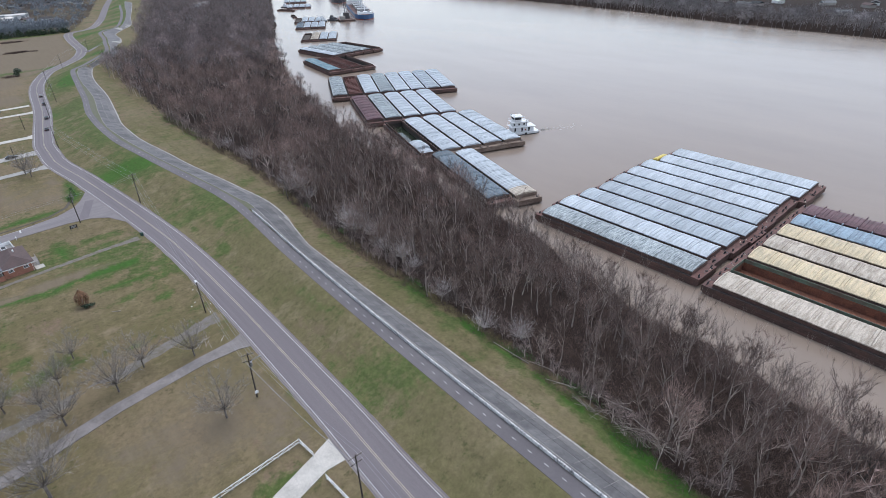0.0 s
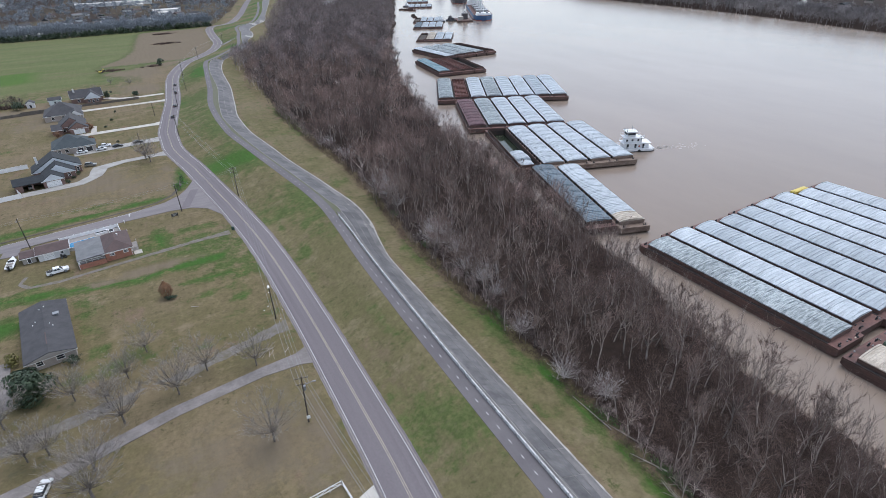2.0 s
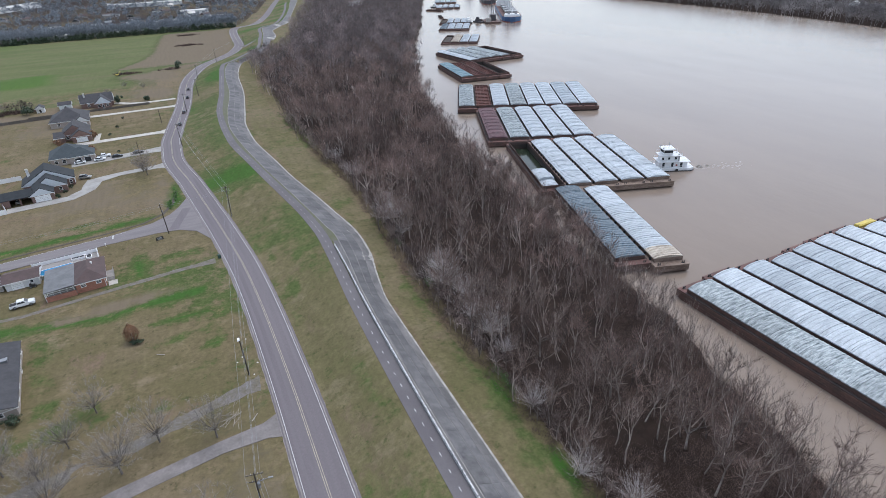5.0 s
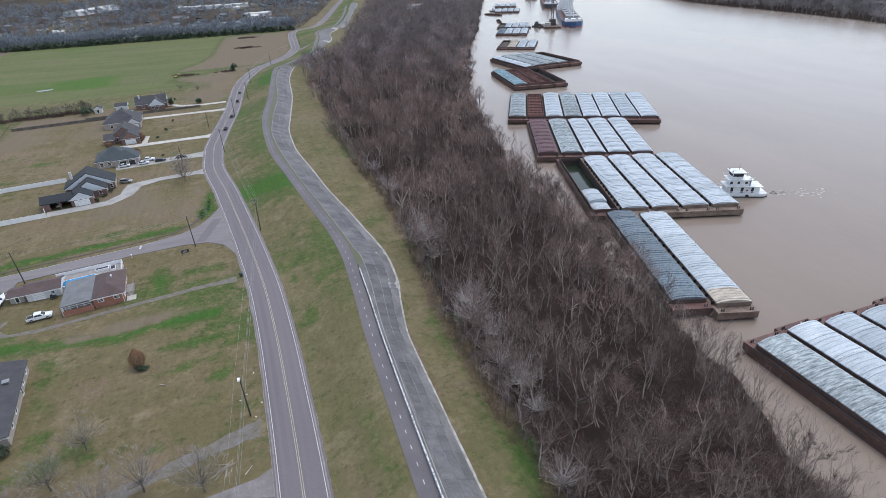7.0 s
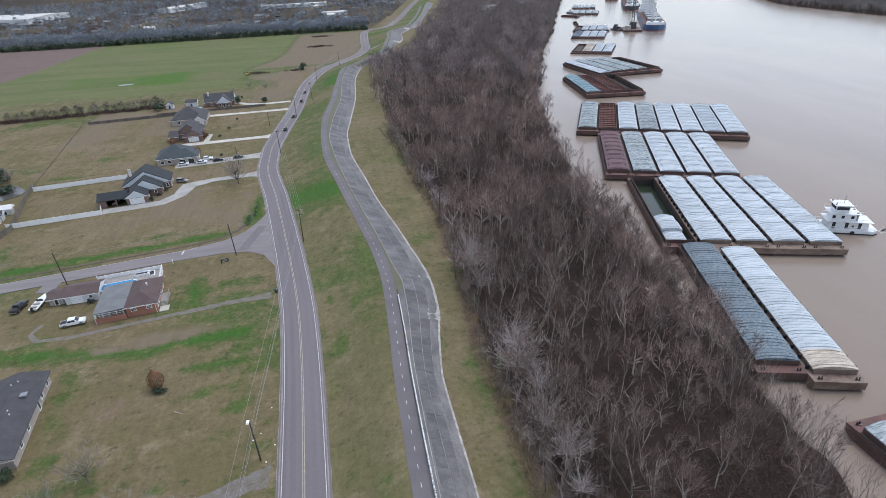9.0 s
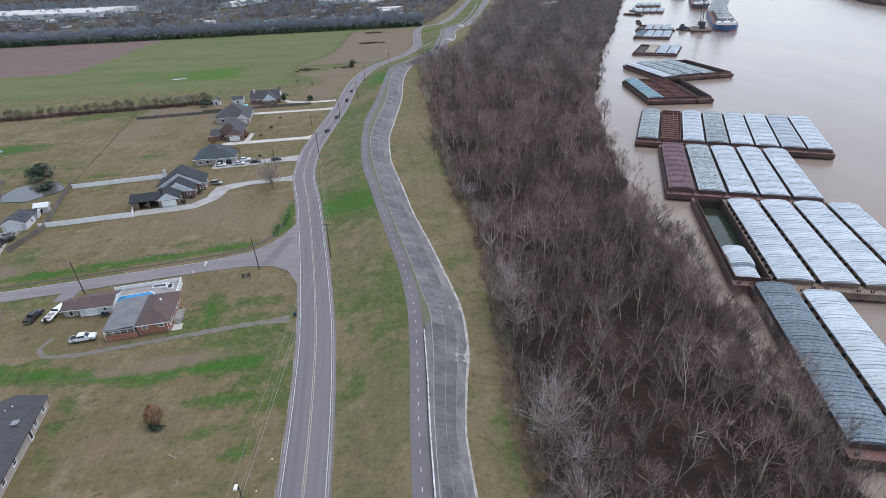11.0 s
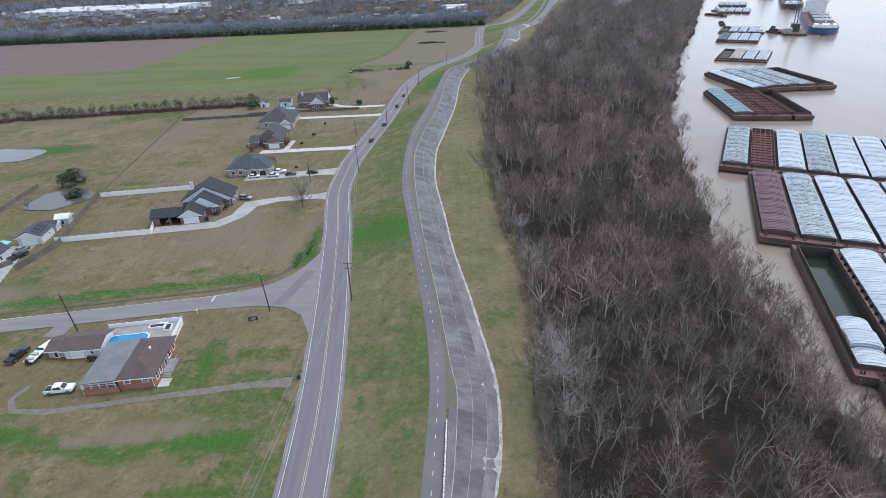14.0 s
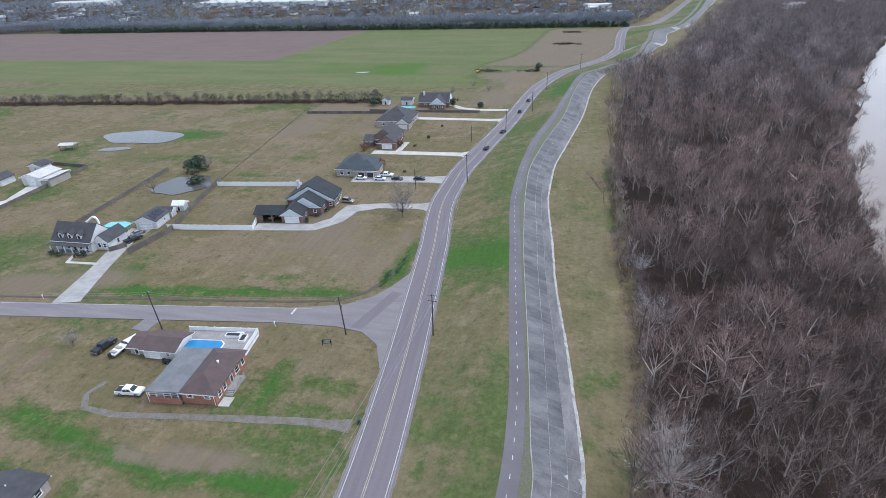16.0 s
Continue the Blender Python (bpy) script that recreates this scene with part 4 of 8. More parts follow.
def puff(seed, twigs, twig_w, twig_len):
    """A far bare tree, 10 high: a stem, a few limbs and twigs fanned through a round crown."""
    r = random.Random(seed)
    wood, fine = Geo(), Geo()
    wide, mid = r.uniform(2.9, 4.0), r.uniform(5.2, 6.2)
    wood.tube((0, 0, -0.3), (r.uniform(-0.4, 0.4), r.uniform(-0.4, 0.4), 6.5), 0.2, 0.06, 3, cap=False)
    for k in range(5 if twig_w < 0.15 else 0):
        a = 1.2566 * k + r.uniform(-0.4, 0.4)
        wood.tube((0, 0, 2.2 + 0.5 * k), (wide * 0.8 * math.cos(a), wide * 0.8 * math.sin(a), mid + r.uniform(-0.6, 2.0)), 0.11, 0.03, 3, cap=False)
    lobes = []
    for k in range(9):
        a = 2.4 * k + r.uniform(-0.4, 0.4)
        q = math.sqrt((k + 0.4) / 9)
        lobes.append(Vector((math.cos(a) * q * wide * 0.85, math.sin(a) * q * wide * 0.85, mid + 2.6 * (1 - q * q) + r.uniform(-1.6, 0.9))))
    for _ in range(twigs):
        d = Vector((r.gauss(0, 1), r.gauss(0, 1), r.gauss(0, 1))).normalized() * r.random() ** 0.5
        b = r.choice(lobes) + Vector((d.x * wide * 0.42, d.y * wide * 0.42, d.z * 1.7))
        u = ((b - Vector((0, 0, 2.4))).normalized() + Vector((r.gauss(0, 0.4), r.gauss(0, 0.4), r.gauss(0.1, 0.35)))).normalized()
        w = u.orthogonal().normalized()
        w = (w * r.uniform(-1, 1) + u.cross(w) * r.uniform(-1, 1)).normalized() * twig_w
        e = b + u * r.uniform(0.6, 1.4) * twig_len * 10
        i = len(fine.v)
        fine.v += [tuple(b - w), tuple(b + w), tuple(e)]
        fine.f.append((i, i + 1, i + 2))
    return wood, fine


for k in range(3):
    SPECIES.append(fan_tree(70 + k, (8.6, 7.6, 9.2)[k], (40, 46, 36)[k], BARK_YARD, TWIG_YARD, 0.24, 0.006, 15))


def forest(name, places, size, twigs, variants, label, seed, wood_m=BARK, twig_m=TWIG, twig_w=0.06, depth=1, twig_len=0.135, spread=0.9):
    """Many bare trees joined into one mesh."""
    protos = []
    for k in range(variants):
        a, b = puff(seed + k, twigs, twig_w, twig_len) if depth == 0 else grow(seed + k, 10, twigs, spread, sides=3, twig_w=twig_w, depth_max=depth, twig_len=twig_len)
        nv = len(a.v)
        v = np.array(a.v + b.v)
        fq = np.array([f for f in a.f if len(f) == 4])
        tri = np.concatenate([fq[:, [0, 1, 2]], fq[:, [0, 2, 3]], np.array(b.f) + nv])
        which = np.concatenate([np.zeros(2 * len(fq), int), np.ones(len(b.f), int)])
        protos.append((v, tri, which))
    rn = np.random.RandomState(seed)
    vs, fs, ms, tones, base = [], [], [], [], 0
    for x, y in places:
        v, f, w = protos[rn.randint(variants)]
        a, s = rn.uniform(0, 6.28), size * rn.uniform(0.066, 0.122) * (0.8 if abs(x - float(BANK(y))) < 5 else 1.0)
        c, d = math.cos(a) * s, math.sin(a) * s
        vs.append(np.stack([v[:, 0] * c - v[:, 1] * d + x, v[:, 0] * d + v[:, 1] * c + y, v[:, 2] * s * rn.uniform(0.85, 1.15) + max(gz(x, y), WATER_Z - 0.8)], 1))
        fs.append(f + base)
        ms.append(w)
        tones.append(np.full(len(v), (rn.uniform(0.55, 1.4) if y < 640 else rn.uniform(0.8, 1.2)) * (1 + 0.75 * noise.noise(Vector((x * 0.06, y * 0.045, 5.0))) if y < 800 else 1)))
        base += len(v)
    V, F, M = np.concatenate(vs), np.concatenate(fs), np.concatenate(ms)
    me = bpy.data.meshes.new(name)
    me.vertices.add(len(V))
    me.vertices.foreach_set("co", V.astype(np.float32).ravel())
    me.loops.add(F.size)
    me.loops.foreach_set("vertex_index", F.astype(np.int32).ravel())
    me.polygons.add(len(F))
    me.polygons.foreach_set("loop_start", np.arange(0, F.size, 3, dtype=np.int32))
    me.materials.append(wood_m)
    me.materials.append(twig_m)
    me.polygons.foreach_set("material_index", M.astype(np.int32))
    me.update(calc_edges=True)
    me.validate()
    me.attributes.new("tone", "FLOAT", "POINT").data.foreach_set("value", np.concatenate(tones).astype(np.float32))
    return tagged(new(name, me), label, "woodland", kind="stuff")


rest = [s for s in spots if s not in keep]
far_y = {s: 470 + rnd.uniform(-90, 90) for s in rest}
rest_near = [s for s in rest if s[1] < far_y[s] and (s[0] > float(BANK(s[1])) - 8 or noise.noise(Vector((s[0] * 0.055, s[1] * 0.04, 2.0))) > (-0.12 if s[1] < 170 else -0.26))]
rest_near += [(float(SHORE(y)) + rnd.uniform(-8, 3.5), y) for y in np.arange(135, 230, 2.4)]
MID_TWIG = surface("grey_brown_twig", (0.300, 0.215, 0.184), (0.130, 0.088, 0.075), 0.95, 0.07, 0.9, 0.25, relief=0, island=0.6, tone=True)
forest("river_wood", rest_near[::2], 12.0, 330, 7, "dense bare winter wood along the river bank", 90, MID_BARK, MID_TWIG, 0.019, 2, 0.105)
forest("river_wood_crowns", rest_near[1::2], 12.0, 560, 7, "rounded bare crowns of the winter wood by the river", 170, MID_BARK, MID_TWIG, 0.024, 0, 0.12)
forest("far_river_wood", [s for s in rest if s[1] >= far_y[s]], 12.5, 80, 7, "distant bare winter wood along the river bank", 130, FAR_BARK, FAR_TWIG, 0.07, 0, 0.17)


# ---------------------------------------------------------------- more materials
BRICK = surface("red_brick", (0.40, 0.185, 0.125), (0.29, 0.135, 0.095), 0.9, 0.8, 5.0, 0.28, relief=0.3)
BRICK_DARK = surface("brown_brick", (0.225, 0.145, 0.122), (0.175, 0.11, 0.095), 0.9, 0.8, 5.0, 0.25, relief=0.3)
BRICK_PALE = surface("pale_brick", (0.42, 0.37, 0.33), (0.36, 0.31, 0.275), 0.9, 0.8, 5.0, 0.2, relief=0.3)
ROOF_BROWN = surface("brown_shingles", (0.105, 0.072, 0.068), (0.08, 0.058, 0.055), 0.9, 0.5, 5.0, 0.2, relief=0.5)
ROOF_GREY = surface("grey_shingles", (0.068, 0.067, 0.071), (0.049, 0.048, 0.052), 0.9, 0.5, 5.0, 0.2, relief=0.5)
ROOF_DARK = surface("charcoal_shingles", (0.032, 0.037, 0.041), (0.023, 0.027, 0.031), 0.9, 0.5, 5.0, 0.2, relief=0.5)
ROOF_BLUE = surface("blue_grey_shingles", (0.058, 0.072, 0.078), (0.044, 0.055, 0.062), 0.9, 0.5, 5.0, 0.2, relief=0.5)
ROOF_FLAT = surface("grey_roll_roofing", (0.183, 0.187, 0.191), (0.129, 0.133, 0.136), 0.85, 0.3, 2.0, 0.15)
ROOF_TIN = surface("pale_tin_roof", (0.60, 0.58, 0.54), (0.48, 0.46, 0.43), 0.5, 0.3, 2.0, 0.1, metal=0.2)
SIDING = surface("white_siding", (0.72, 0.72, 0.71), (0.60, 0.60, 0.59), 0.7, 0.4, 3.0, 0.08)
SIDING_BLUE = surface("pale_blue_siding", (0.62, 0.66, 0.69), (0.54, 0.58, 0.61), 0.7, 0.4, 3.0, 0.08)
SIDING_TAN = surface("beige_siding", (0.42, 0.39, 0.35), (0.35, 0.32, 0.29), 0.8, 0.4, 3.0, 0.1, each=0.25)
VINYL = surface("white_vinyl", (0.90, 0.90, 0.89), (0.82, 0.82, 0.81), 0.5, 0.5, 3.0, 0.06, relief=0.05)
WHITE_PAINT = surface("white_paint", (0.78, 0.79, 0.79), (0.68, 0.69, 0.69), 0.35, 0.5, 4.0, 0.05, relief=0.03)
DARK_PAINT = surface("dark_car_paint", (0.035, 0.037, 0.04), (0.03, 0.03, 0.033), 0.3, 0.8, 6.0, 0.1, relief=0.02)
SILVER_PAINT = surface("silver_car_paint", (0.36, 0.355, 0.33), (0.30, 0.295, 0.28), 0.3, 0.8, 6.0, 0.05, metal=0.3, relief=0.02)
RED_PAINT = surface("rust_red_paint", (0.30, 0.07, 0.05), (0.22, 0.06, 0.045), 0.5, 0.8, 4.0, 0.1)
BLUE_HULL = surface("blue_ship_paint", (0.05, 0.12, 0.25), (0.04, 0.09, 0.19), 0.5, 0.1, 1.0, 0.15)
DARK_HULL = surface("dark_ship_paint", (0.05, 0.055, 0.07), (0.07, 0.06, 0.06), 0.6, 0.1, 1.0, 0.15)
STEEL = surface("grey_steel", (0.32, 0.33, 0.34), (0.24, 0.245, 0.25), 0.5, 0.5, 4.0, 0.12, metal=0.6)
WOOD_DECK = surface("grey_deck_boards", (0.33, 0.31, 0.29), (0.25, 0.235, 0.22), 0.85, 0.5, 4.0, 0.2)
WOOD_FENCE = surface("weathered_fence_boards", (0.16, 0.14, 0.12), (0.115, 0.10, 0.085), 0.9, 0.5, 4.0, 0.2, each=0.15)
POLE_WOOD = surface("tarred_pole", (0.055, 0.045, 0.038), (0.08, 0.065, 0.055), 0.9, 0.5, 4.0, 0.2)
LEAF_DARK = surface("evergreen_leaf", (0.030, 0.052, 0.026), (0.042, 0.066, 0.032), 0.6, 0.6, 2.0, 0.35, relief=0)
LEAF_RUST = surface("dead_brown_needle", (0.20, 0.105, 0.055), (0.15, 0.085, 0.05), 0.9, 0.6, 2.0, 0.3, relief=0)
LEAF_GREEN = surface("low_green_weed", (0.058, 0.125, 0.028), (0.08, 0.14, 0.04), 0.8, 0.5, 2.0, 0.3, relief=0)
LEAF_YELLOW = surface("yellow_green_leaf", (0.16, 0.145, 0.04), (0.12, 0.12, 0.04), 0.8, 0.5, 2.0, 0.3, relief=0)
LEAF_ORANGE = surface("dry_orange_leaf", (0.24, 0.13, 0.075), (0.19, 0.11, 0.07), 0.9, 0.5, 2.0, 0.3, relief=0)
BRUSH = surface("dry_brush", (0.150, 0.102, 0.083), (0.070, 0.047, 0.039), 0.95, 0.2, 1.0, 0.3, relief=0)
LOG = surface("bleached_log", (0.42, 0.38, 0.33), (0.30, 0.26, 0.22), 0.9, 0.8, 4.0, 0.2)
POOL_WATER = surface("pool_blue", (0.030, 0.20, 0.40), (0.040, 0.25, 0.47), 0.08, 0.3, 1.0, 0.05, relief=0.1)
POOL_TEAL = surface("pool_teal", (0.16, 0.50, 0.50), (0.20, 0.54, 0.53), 0.08, 0.3, 1.0, 0.05, relief=0.1)
SOLAR = surface("solar_panel", (0.02, 0.025, 0.035), None, 0.15, 1.0, 4.0, 0.1, relief=0.02)
YELLOW_PAINT = surface("yellow_paint", (0.65, 0.50, 0.10), (0.5, 0.4, 0.1), 0.6, 0.5, 4.0, 0.1)
BIN_GREEN = surface("dark_green_plastic", (0.03, 0.075, 0.06), None, 0.5, 1.0, 6.0, 0.1)


def glass_material():
    m, n, l, p = nodes_of("dark_glass")
    p.inputs["Base Color"].default_value = (0.03, 0.035, 0.04, 1)
    p.inputs["Roughness"].default_value = 0.08
    p.inputs["IOR"].default_value = 1.5
    return m


def mural_material():
    """Low wall: pale paint with dark lettering-like streaks worn through it."""
    m, n, l, p = nodes_of("painted_low_wall")
    a = ramp(n, l, noise_tex(n, l, 1.9, 3.0, 0.7, (1, 2.6, 0.5)), 0.515, 0.58)
    b = ramp(n, l, noise_tex(n, l, 3.5, 4.0, 0.7), 0.3, 0.7, 0.8, 1.15)
    c = mixc(n, l, a, (0.70, 0.70, 0.69), (0.09, 0.09, 0.095))
    h = n.new("ShaderNodeHueSaturation")
    l.new(b, h.inputs["Value"])
    l.new(c, h.inputs["Color"])
    l.new(h.outputs["Color"], p.inputs["Base Color"])
    p.inputs["Roughness"].default_value = 0.85
    return m


GLASS = glass_material()
MURAL = mural_material()

# ---------------------------------------------------------------- roads, path and paving in detail
dash = Geo().box(0, 0, 0, 0.12, 0.95, 0.006).mesh("dash", PAINT_WHITE)
y = -38.0
while y < 470:
    x = float(PATH_C(y))
    part("dash", dash, PAINT_WHITE, path, at=pose(x, y, CROWN + 0.071, 0, 0, -math.degrees(math.atan(float(PATH_C(y + 1) - PATH_C(y))))))
    y += 3.75

JOINT = surface("mossy_joint_concrete", (0.42, 0.405, 0.375), (0.24, 0.23, 0.21), 0.9, 0.6, 2.0, 0.25)
VERGE = surface("mossy_verge", (0.108, 0.112, 0.060), (0.125, 0.120, 0.092), 0.9, 0.6, 2.6, 0.3)
paving = thing("pavement_slope", "old grey concrete slope paving of the levee, jointed in slabs", "slope paving", kind="structure")


def slab_geo(y0, y1, u0, u1, lift, gap=0.02, cross=0.02):
    """One slab of the slope between two lines across it."""
    g = Geo()
    y0, y1 = y0 + cross / 2, y1 - cross / 2
    v = []
    for dz in (-0.25, 0.0):
        for yy, u in ((y0, u0), (y0, u1), (y1, u1), (y1, u0)):
            a, b = float(PAVE_L(yy)), float(PAVE_R(yy))
            d = gap / 2 * (1 if u == u0 else -1)
            v.append((a + (b - a) * u + d, yy, CROWN - 3.0 * u + lift + dz))
    return g.add(v, [(0, 3, 2, 1), (4, 5, 6, 7), (0, 1, 5, 4), (1, 2, 6, 5), (2, 3, 7, 6), (3, 0, 4, 7)])


def lane(y):
    return (0.0, 0.40 + 0.05 * math.sin(y * 0.03), 0.68, 1.0)


rs = random.Random(3)
far_slabs, y = Geo(), -40.0
while y < 1180:
    step = 6.2 if y < 600 else 12.0
    u = lane(y)
    wide = 0.13 if rs.random() < 0.3 else 0.03
    for k in range(3):
        lift = 0.08 + rs.uniform(-0.012, 0.012)
        m = (CONCRETE, CONCRETE, CONCRETE_MID)[k]
        g = slab_geo(y, y + step, u[k], u[k + 1] if k < 2 else 0.955 + rs.uniform(-0.015, 0.015), lift, (0.09, 0.05, 0.02)[k], wide)
        if y < 540:
            part("slab", g, m, paving)
        else:
            far_slabs.add(g.v, g.f)
    y += step
tagged(part("far_slabs", far_slabs, CONCRETE, paving), "distant slope slabs", kind="stuff")
bed = Geo()
ys = np.arange(-40, 1180, 2.0)
for yy in ys:
    a, b = float(PAVE_L(yy)), float(PAVE_R(yy))
    e = 0.14 + 0.1 * math.sin(yy * 1.3) + 0.06 * math.sin(yy * 3.7)
    fall = 3.0 / (b - a)
    bed.v += [(a - 0.12, yy, CROWN + 0.058), (b + e, yy, CROWN - 2.942 - fall * e), (b + e, yy, CROWN - 3.6), (a - 0.12, yy, CROWN - 0.4)]
for i in range(len(ys) - 1):
    bed.f += [(4 * i + j, 4 * i + (j + 1) % 4, 4 * i + 4 + (j + 1) % 4, 4 * i + 4 + j) for j in range(4)]
part("joint_bed", bed, JOINT, paving)
# ragged pale kerbs along both edges of the slope
re_ = random.Random(41)
for name, line, w, u, n1_, y1_ in (("edge_kerb", PAVE_R, 0.46, 1.0, 0.16, 760), ("inner_kerb", PAVE_L, 0.10, 0.0, 0.03, 560)):
    k_ = Geo()
    ys = np.arange(-40, y1_, 1.5)
    for yy in ys:
        b = float(line(yy))
        z = CROWN - 3.0 * u + 0.13
        fall = 0.28 if u else 0.0
        i0, o0 = b - w * re_.uniform(0.75, 1.2), b + re_.uniform(0, n1_)
        k_.v += [(i0, yy, z + fall * (b - i0)), (o0, yy, z - 0.02), (o0, yy, z - 0.45), (i0, yy, z - 0.45)]
    for i in range(len(ys) - 1):
        k_.f += [(4 * i + j, 4 * i + (j + 1) % 4, 4 * i + 4 + (j + 1) % 4, 4 * i + 4 + j) for j in range(4)]
    part(name, k_, JOINT, paving, "ragged pale concrete edge")
# paved shoulder between path and slope
tagged(part("pavement_shoulder", strip(lambda y: (PATH_C(y) + 1.6 + PAVE_L(y)) / 2, -0.55, 0.9, -90, 171, 3, 0.05, 0.2, crown), CONCRETE_MID), "narrow concrete shoulder beside the low wall", "paving", kind="structure")

gap = Geo()
ys = np.arange(171, 500, 3.0)
for yy in ys:
    a, b = float(PATH_C(yy)) + 1.62, float(PAVE_L(yy)) - 0.1
    gap.v += [(a, yy, CROWN + 0.062), (max(a + 0.1, b), yy, CROWN + 0.066)]
gap.f = [(2 * i, 2 * i + 1, 2 * i + 3, 2 * i + 2) for i in range(len(ys) - 1)]
tagged(part("pavement_verge", gap, VERGE), "worn concrete and thin grass between path and slope", "paving", kind="structure")

WALL_X = curve_of([(-100, 53.35), (66, 53.5), (100, 53.95), (135, 54.9), (155, 55.9), (172, 56.5)])
low_wall = thing("low_wall", "low white-painted concrete wall with dark worn lettering, beside the cycle path", "wall", kind="structure")
y = -40.0
while y < 166:
    a, b = float(WALL_X(y)), float(WALL_X(y + 2.96))
    t = math.degrees(math.atan2(-(b - a), 2.96))
    g = Geo().box(0, 0, -0.3, 0.22, 2.98, 1.05)
    p = part("wall_panel", g, MURAL, low_wall, at=pose((a + b) / 2, y + 1.48, CROWN, 0, 0, t))
    part("coping", mesh_once("coping", lambda: Geo().box(0, 0, 0.75, 0.25, 2.97, 0.06, taper=0.96), MURAL), MURAL, p)
    y += 2.97


def ribbon(name, pts, width, material, label, category, lift=0.05, thick=0.12, widths=None):
    """A drive or track laid along points."""
    g = Geo()
    P = [Vector((x, y, 0)) for x, y in pts]
    dense = []
    for i in range(len(P) - 1):
        k = max(1, int((P[i + 1] - P[i]).length / (1.2 if material is GRAVEL else 4)))
        dense += [(P[i].lerp(P[i + 1], j / k), i + j / k) for j in range(k)]
    dense.append((P[-1], len(P) - 1))
    for i, (p, s) in enumerate(dense):
        d = (dense[min(i + 1, len(dense) - 1)][0] - dense[max(i - 1, 0)][0]).normalized()
        nrm = Vector((-d.y, d.x, 0))
        w = (np.interp(s, range(len(P)), widths) if widths else width) / 2
        if material is GRAVEL:
            w *= 1.0 + 0.28 * noise.noise(Vector((p.x * 0.35, p.y * 0.35, 4.0))) + 0.2 * noise.noise(Vector((p.x * 1.1, p.y * 1.1, 9.0)))
        for q in (p + nrm * w, p - nrm * w):
            z = gz(q.x, q.y) + lift
            g.v += [(q.x, q.y, z), (q.x, q.y, z - thick - 0.15)]
    for i in range(len(dense) - 1):
        k = 4 * i
        g.f += [(k, k + 2, k + 6, k + 4), (k, k + 4, k + 5, k + 1), (k + 2, k + 3, k + 7, k + 6)]
    g.f += [(0, 1, 3, 2), tuple(4 * (len(dense) - 1) + j for j in (0, 2, 3, 1))]
    return tagged(part(name, g, material), label, category, kind="structure")


side = ribbon("road_side", [(-700, 110), (-330, 163), (-86, 203.6), (-40, 210.2), (-5, 215.4)], 6.2, SIDE_ASPHALT, "pale grey asphalt side road meeting the levee road", "road", 0.075)
part("junction_flare", Geo().slab([(-6, 212.1), (8, 213.2), (15, 212.2), (20, 208.5), (23.4, 201), (28, 201), (24, 241), (18.6, 241), (15.6, 233), (12.3, 227.2), (6.5, 222.4), (-6, 218.6)], -0.2, 0.05), SIDE_ASPHALT, side)
part("tar_patch", Geo().slab([(11.5, 213.5), (14.5, 213.2), (19.5, 230), (16.6, 230.5)], 0.0, 0.056), ASPHALT, side)
part("stop_line", Geo().box(-5.2, 217.2, 0.06, 0.5, 2.6, 0.025), PAINT_WHITE, side)
part("edge_line", Geo().box(0, 0, 0, 86, 0.10, 0.008), PAINT_WHITE, side, at=pose(-43.6, 212.7, 0.078, 0, 0, 8.6))
# No hollow is cut: the ditch's shadow line is this strip's dark colour.
DITCH_SHADOW = surface("ditch_shadow_brown", (0.085, 0.072, 0.055), (0.06, 0.052, 0.042), 0.9, 0.5, 3.0, 0.3, relief=0.5)
ribbon("ditch", [(-120, 204.6), (-66, 212.4), (-6, 221.4), (4, 224.0), (10, 229.0), (13.4, 237), (15.0, 250)], 0.9, DITCH_SHADOW, "ditch beside the side road, its shadow line a flat dark strip", "ditch", 0.0, 0.1, widths=[0.5, 0.8, 0.8, 0.9, 1.2, 1.2, 0.6])
D = "driveway"
OLD_DRIVE = surface("old_drive_concrete", (0.228, 0.206, 0.197), (0.160, 0.143, 0.134), 0.9, 0.3, 1.8, 0.2)
ribbon("driveway_near", [(-60, 92.5), (-20, 100.3), (0, 106.0), (18, 109.0), (26, 109.4), (29.2, 109.6)], 3.2, OLD_DRIVE, "old worn concrete drive", D, 0.05, widths=[3.2, 3.2, 3.2, 3.2, 4.2, 7])
ribbon("driveway_track", [(-60, 105), (-19, 113.4), (1, 116.2), (14, 120.2), (25, 123.2), (29, 123.6)], 3.4, GRAVEL, "gravel track through bare trees", D, -0.045, widths=[3.4, 3.4, 3.2, 3.0, 3.6, 7])
ribbon("driveway_gate", [(2, 57.6), (14, 63.0), (24, 66.2), (29, 67.0)], 4.0, CONCRETE_LIGHT, "pale concrete drive between white rail fences", D, 0.05, widths=[4.0, 4.0, 4.4, 6.5])
ribbon("driveway_brick_house", [(-33.0, 185.5), (-34.2, 181.5), (-31.5, 178.0), (-24, 177.6), (-1, 181.3), (14.5, 183.6), (24, 184.3), (27.5, 184.6)], 2.8, GRAVEL, "worn gravel drive past the brick house", D, -0.048, widths=[0.9, 1.1, 1.3, 1.5, 1.6, 2.0, 3.4, 8])
ribbon("driveway_gables", [(-42, 260.6), (-22, 263.4), (-16.5, 270.0), (-15, 279.8), (-6, 283.6), (8.6, 285.4), (12, 285.6)], 5.0, DRIVE, "curving concrete drive", D, 0.05, widths=[5.2, 5.2, 5.4, 7.0, 4.2, 4.6, 8])
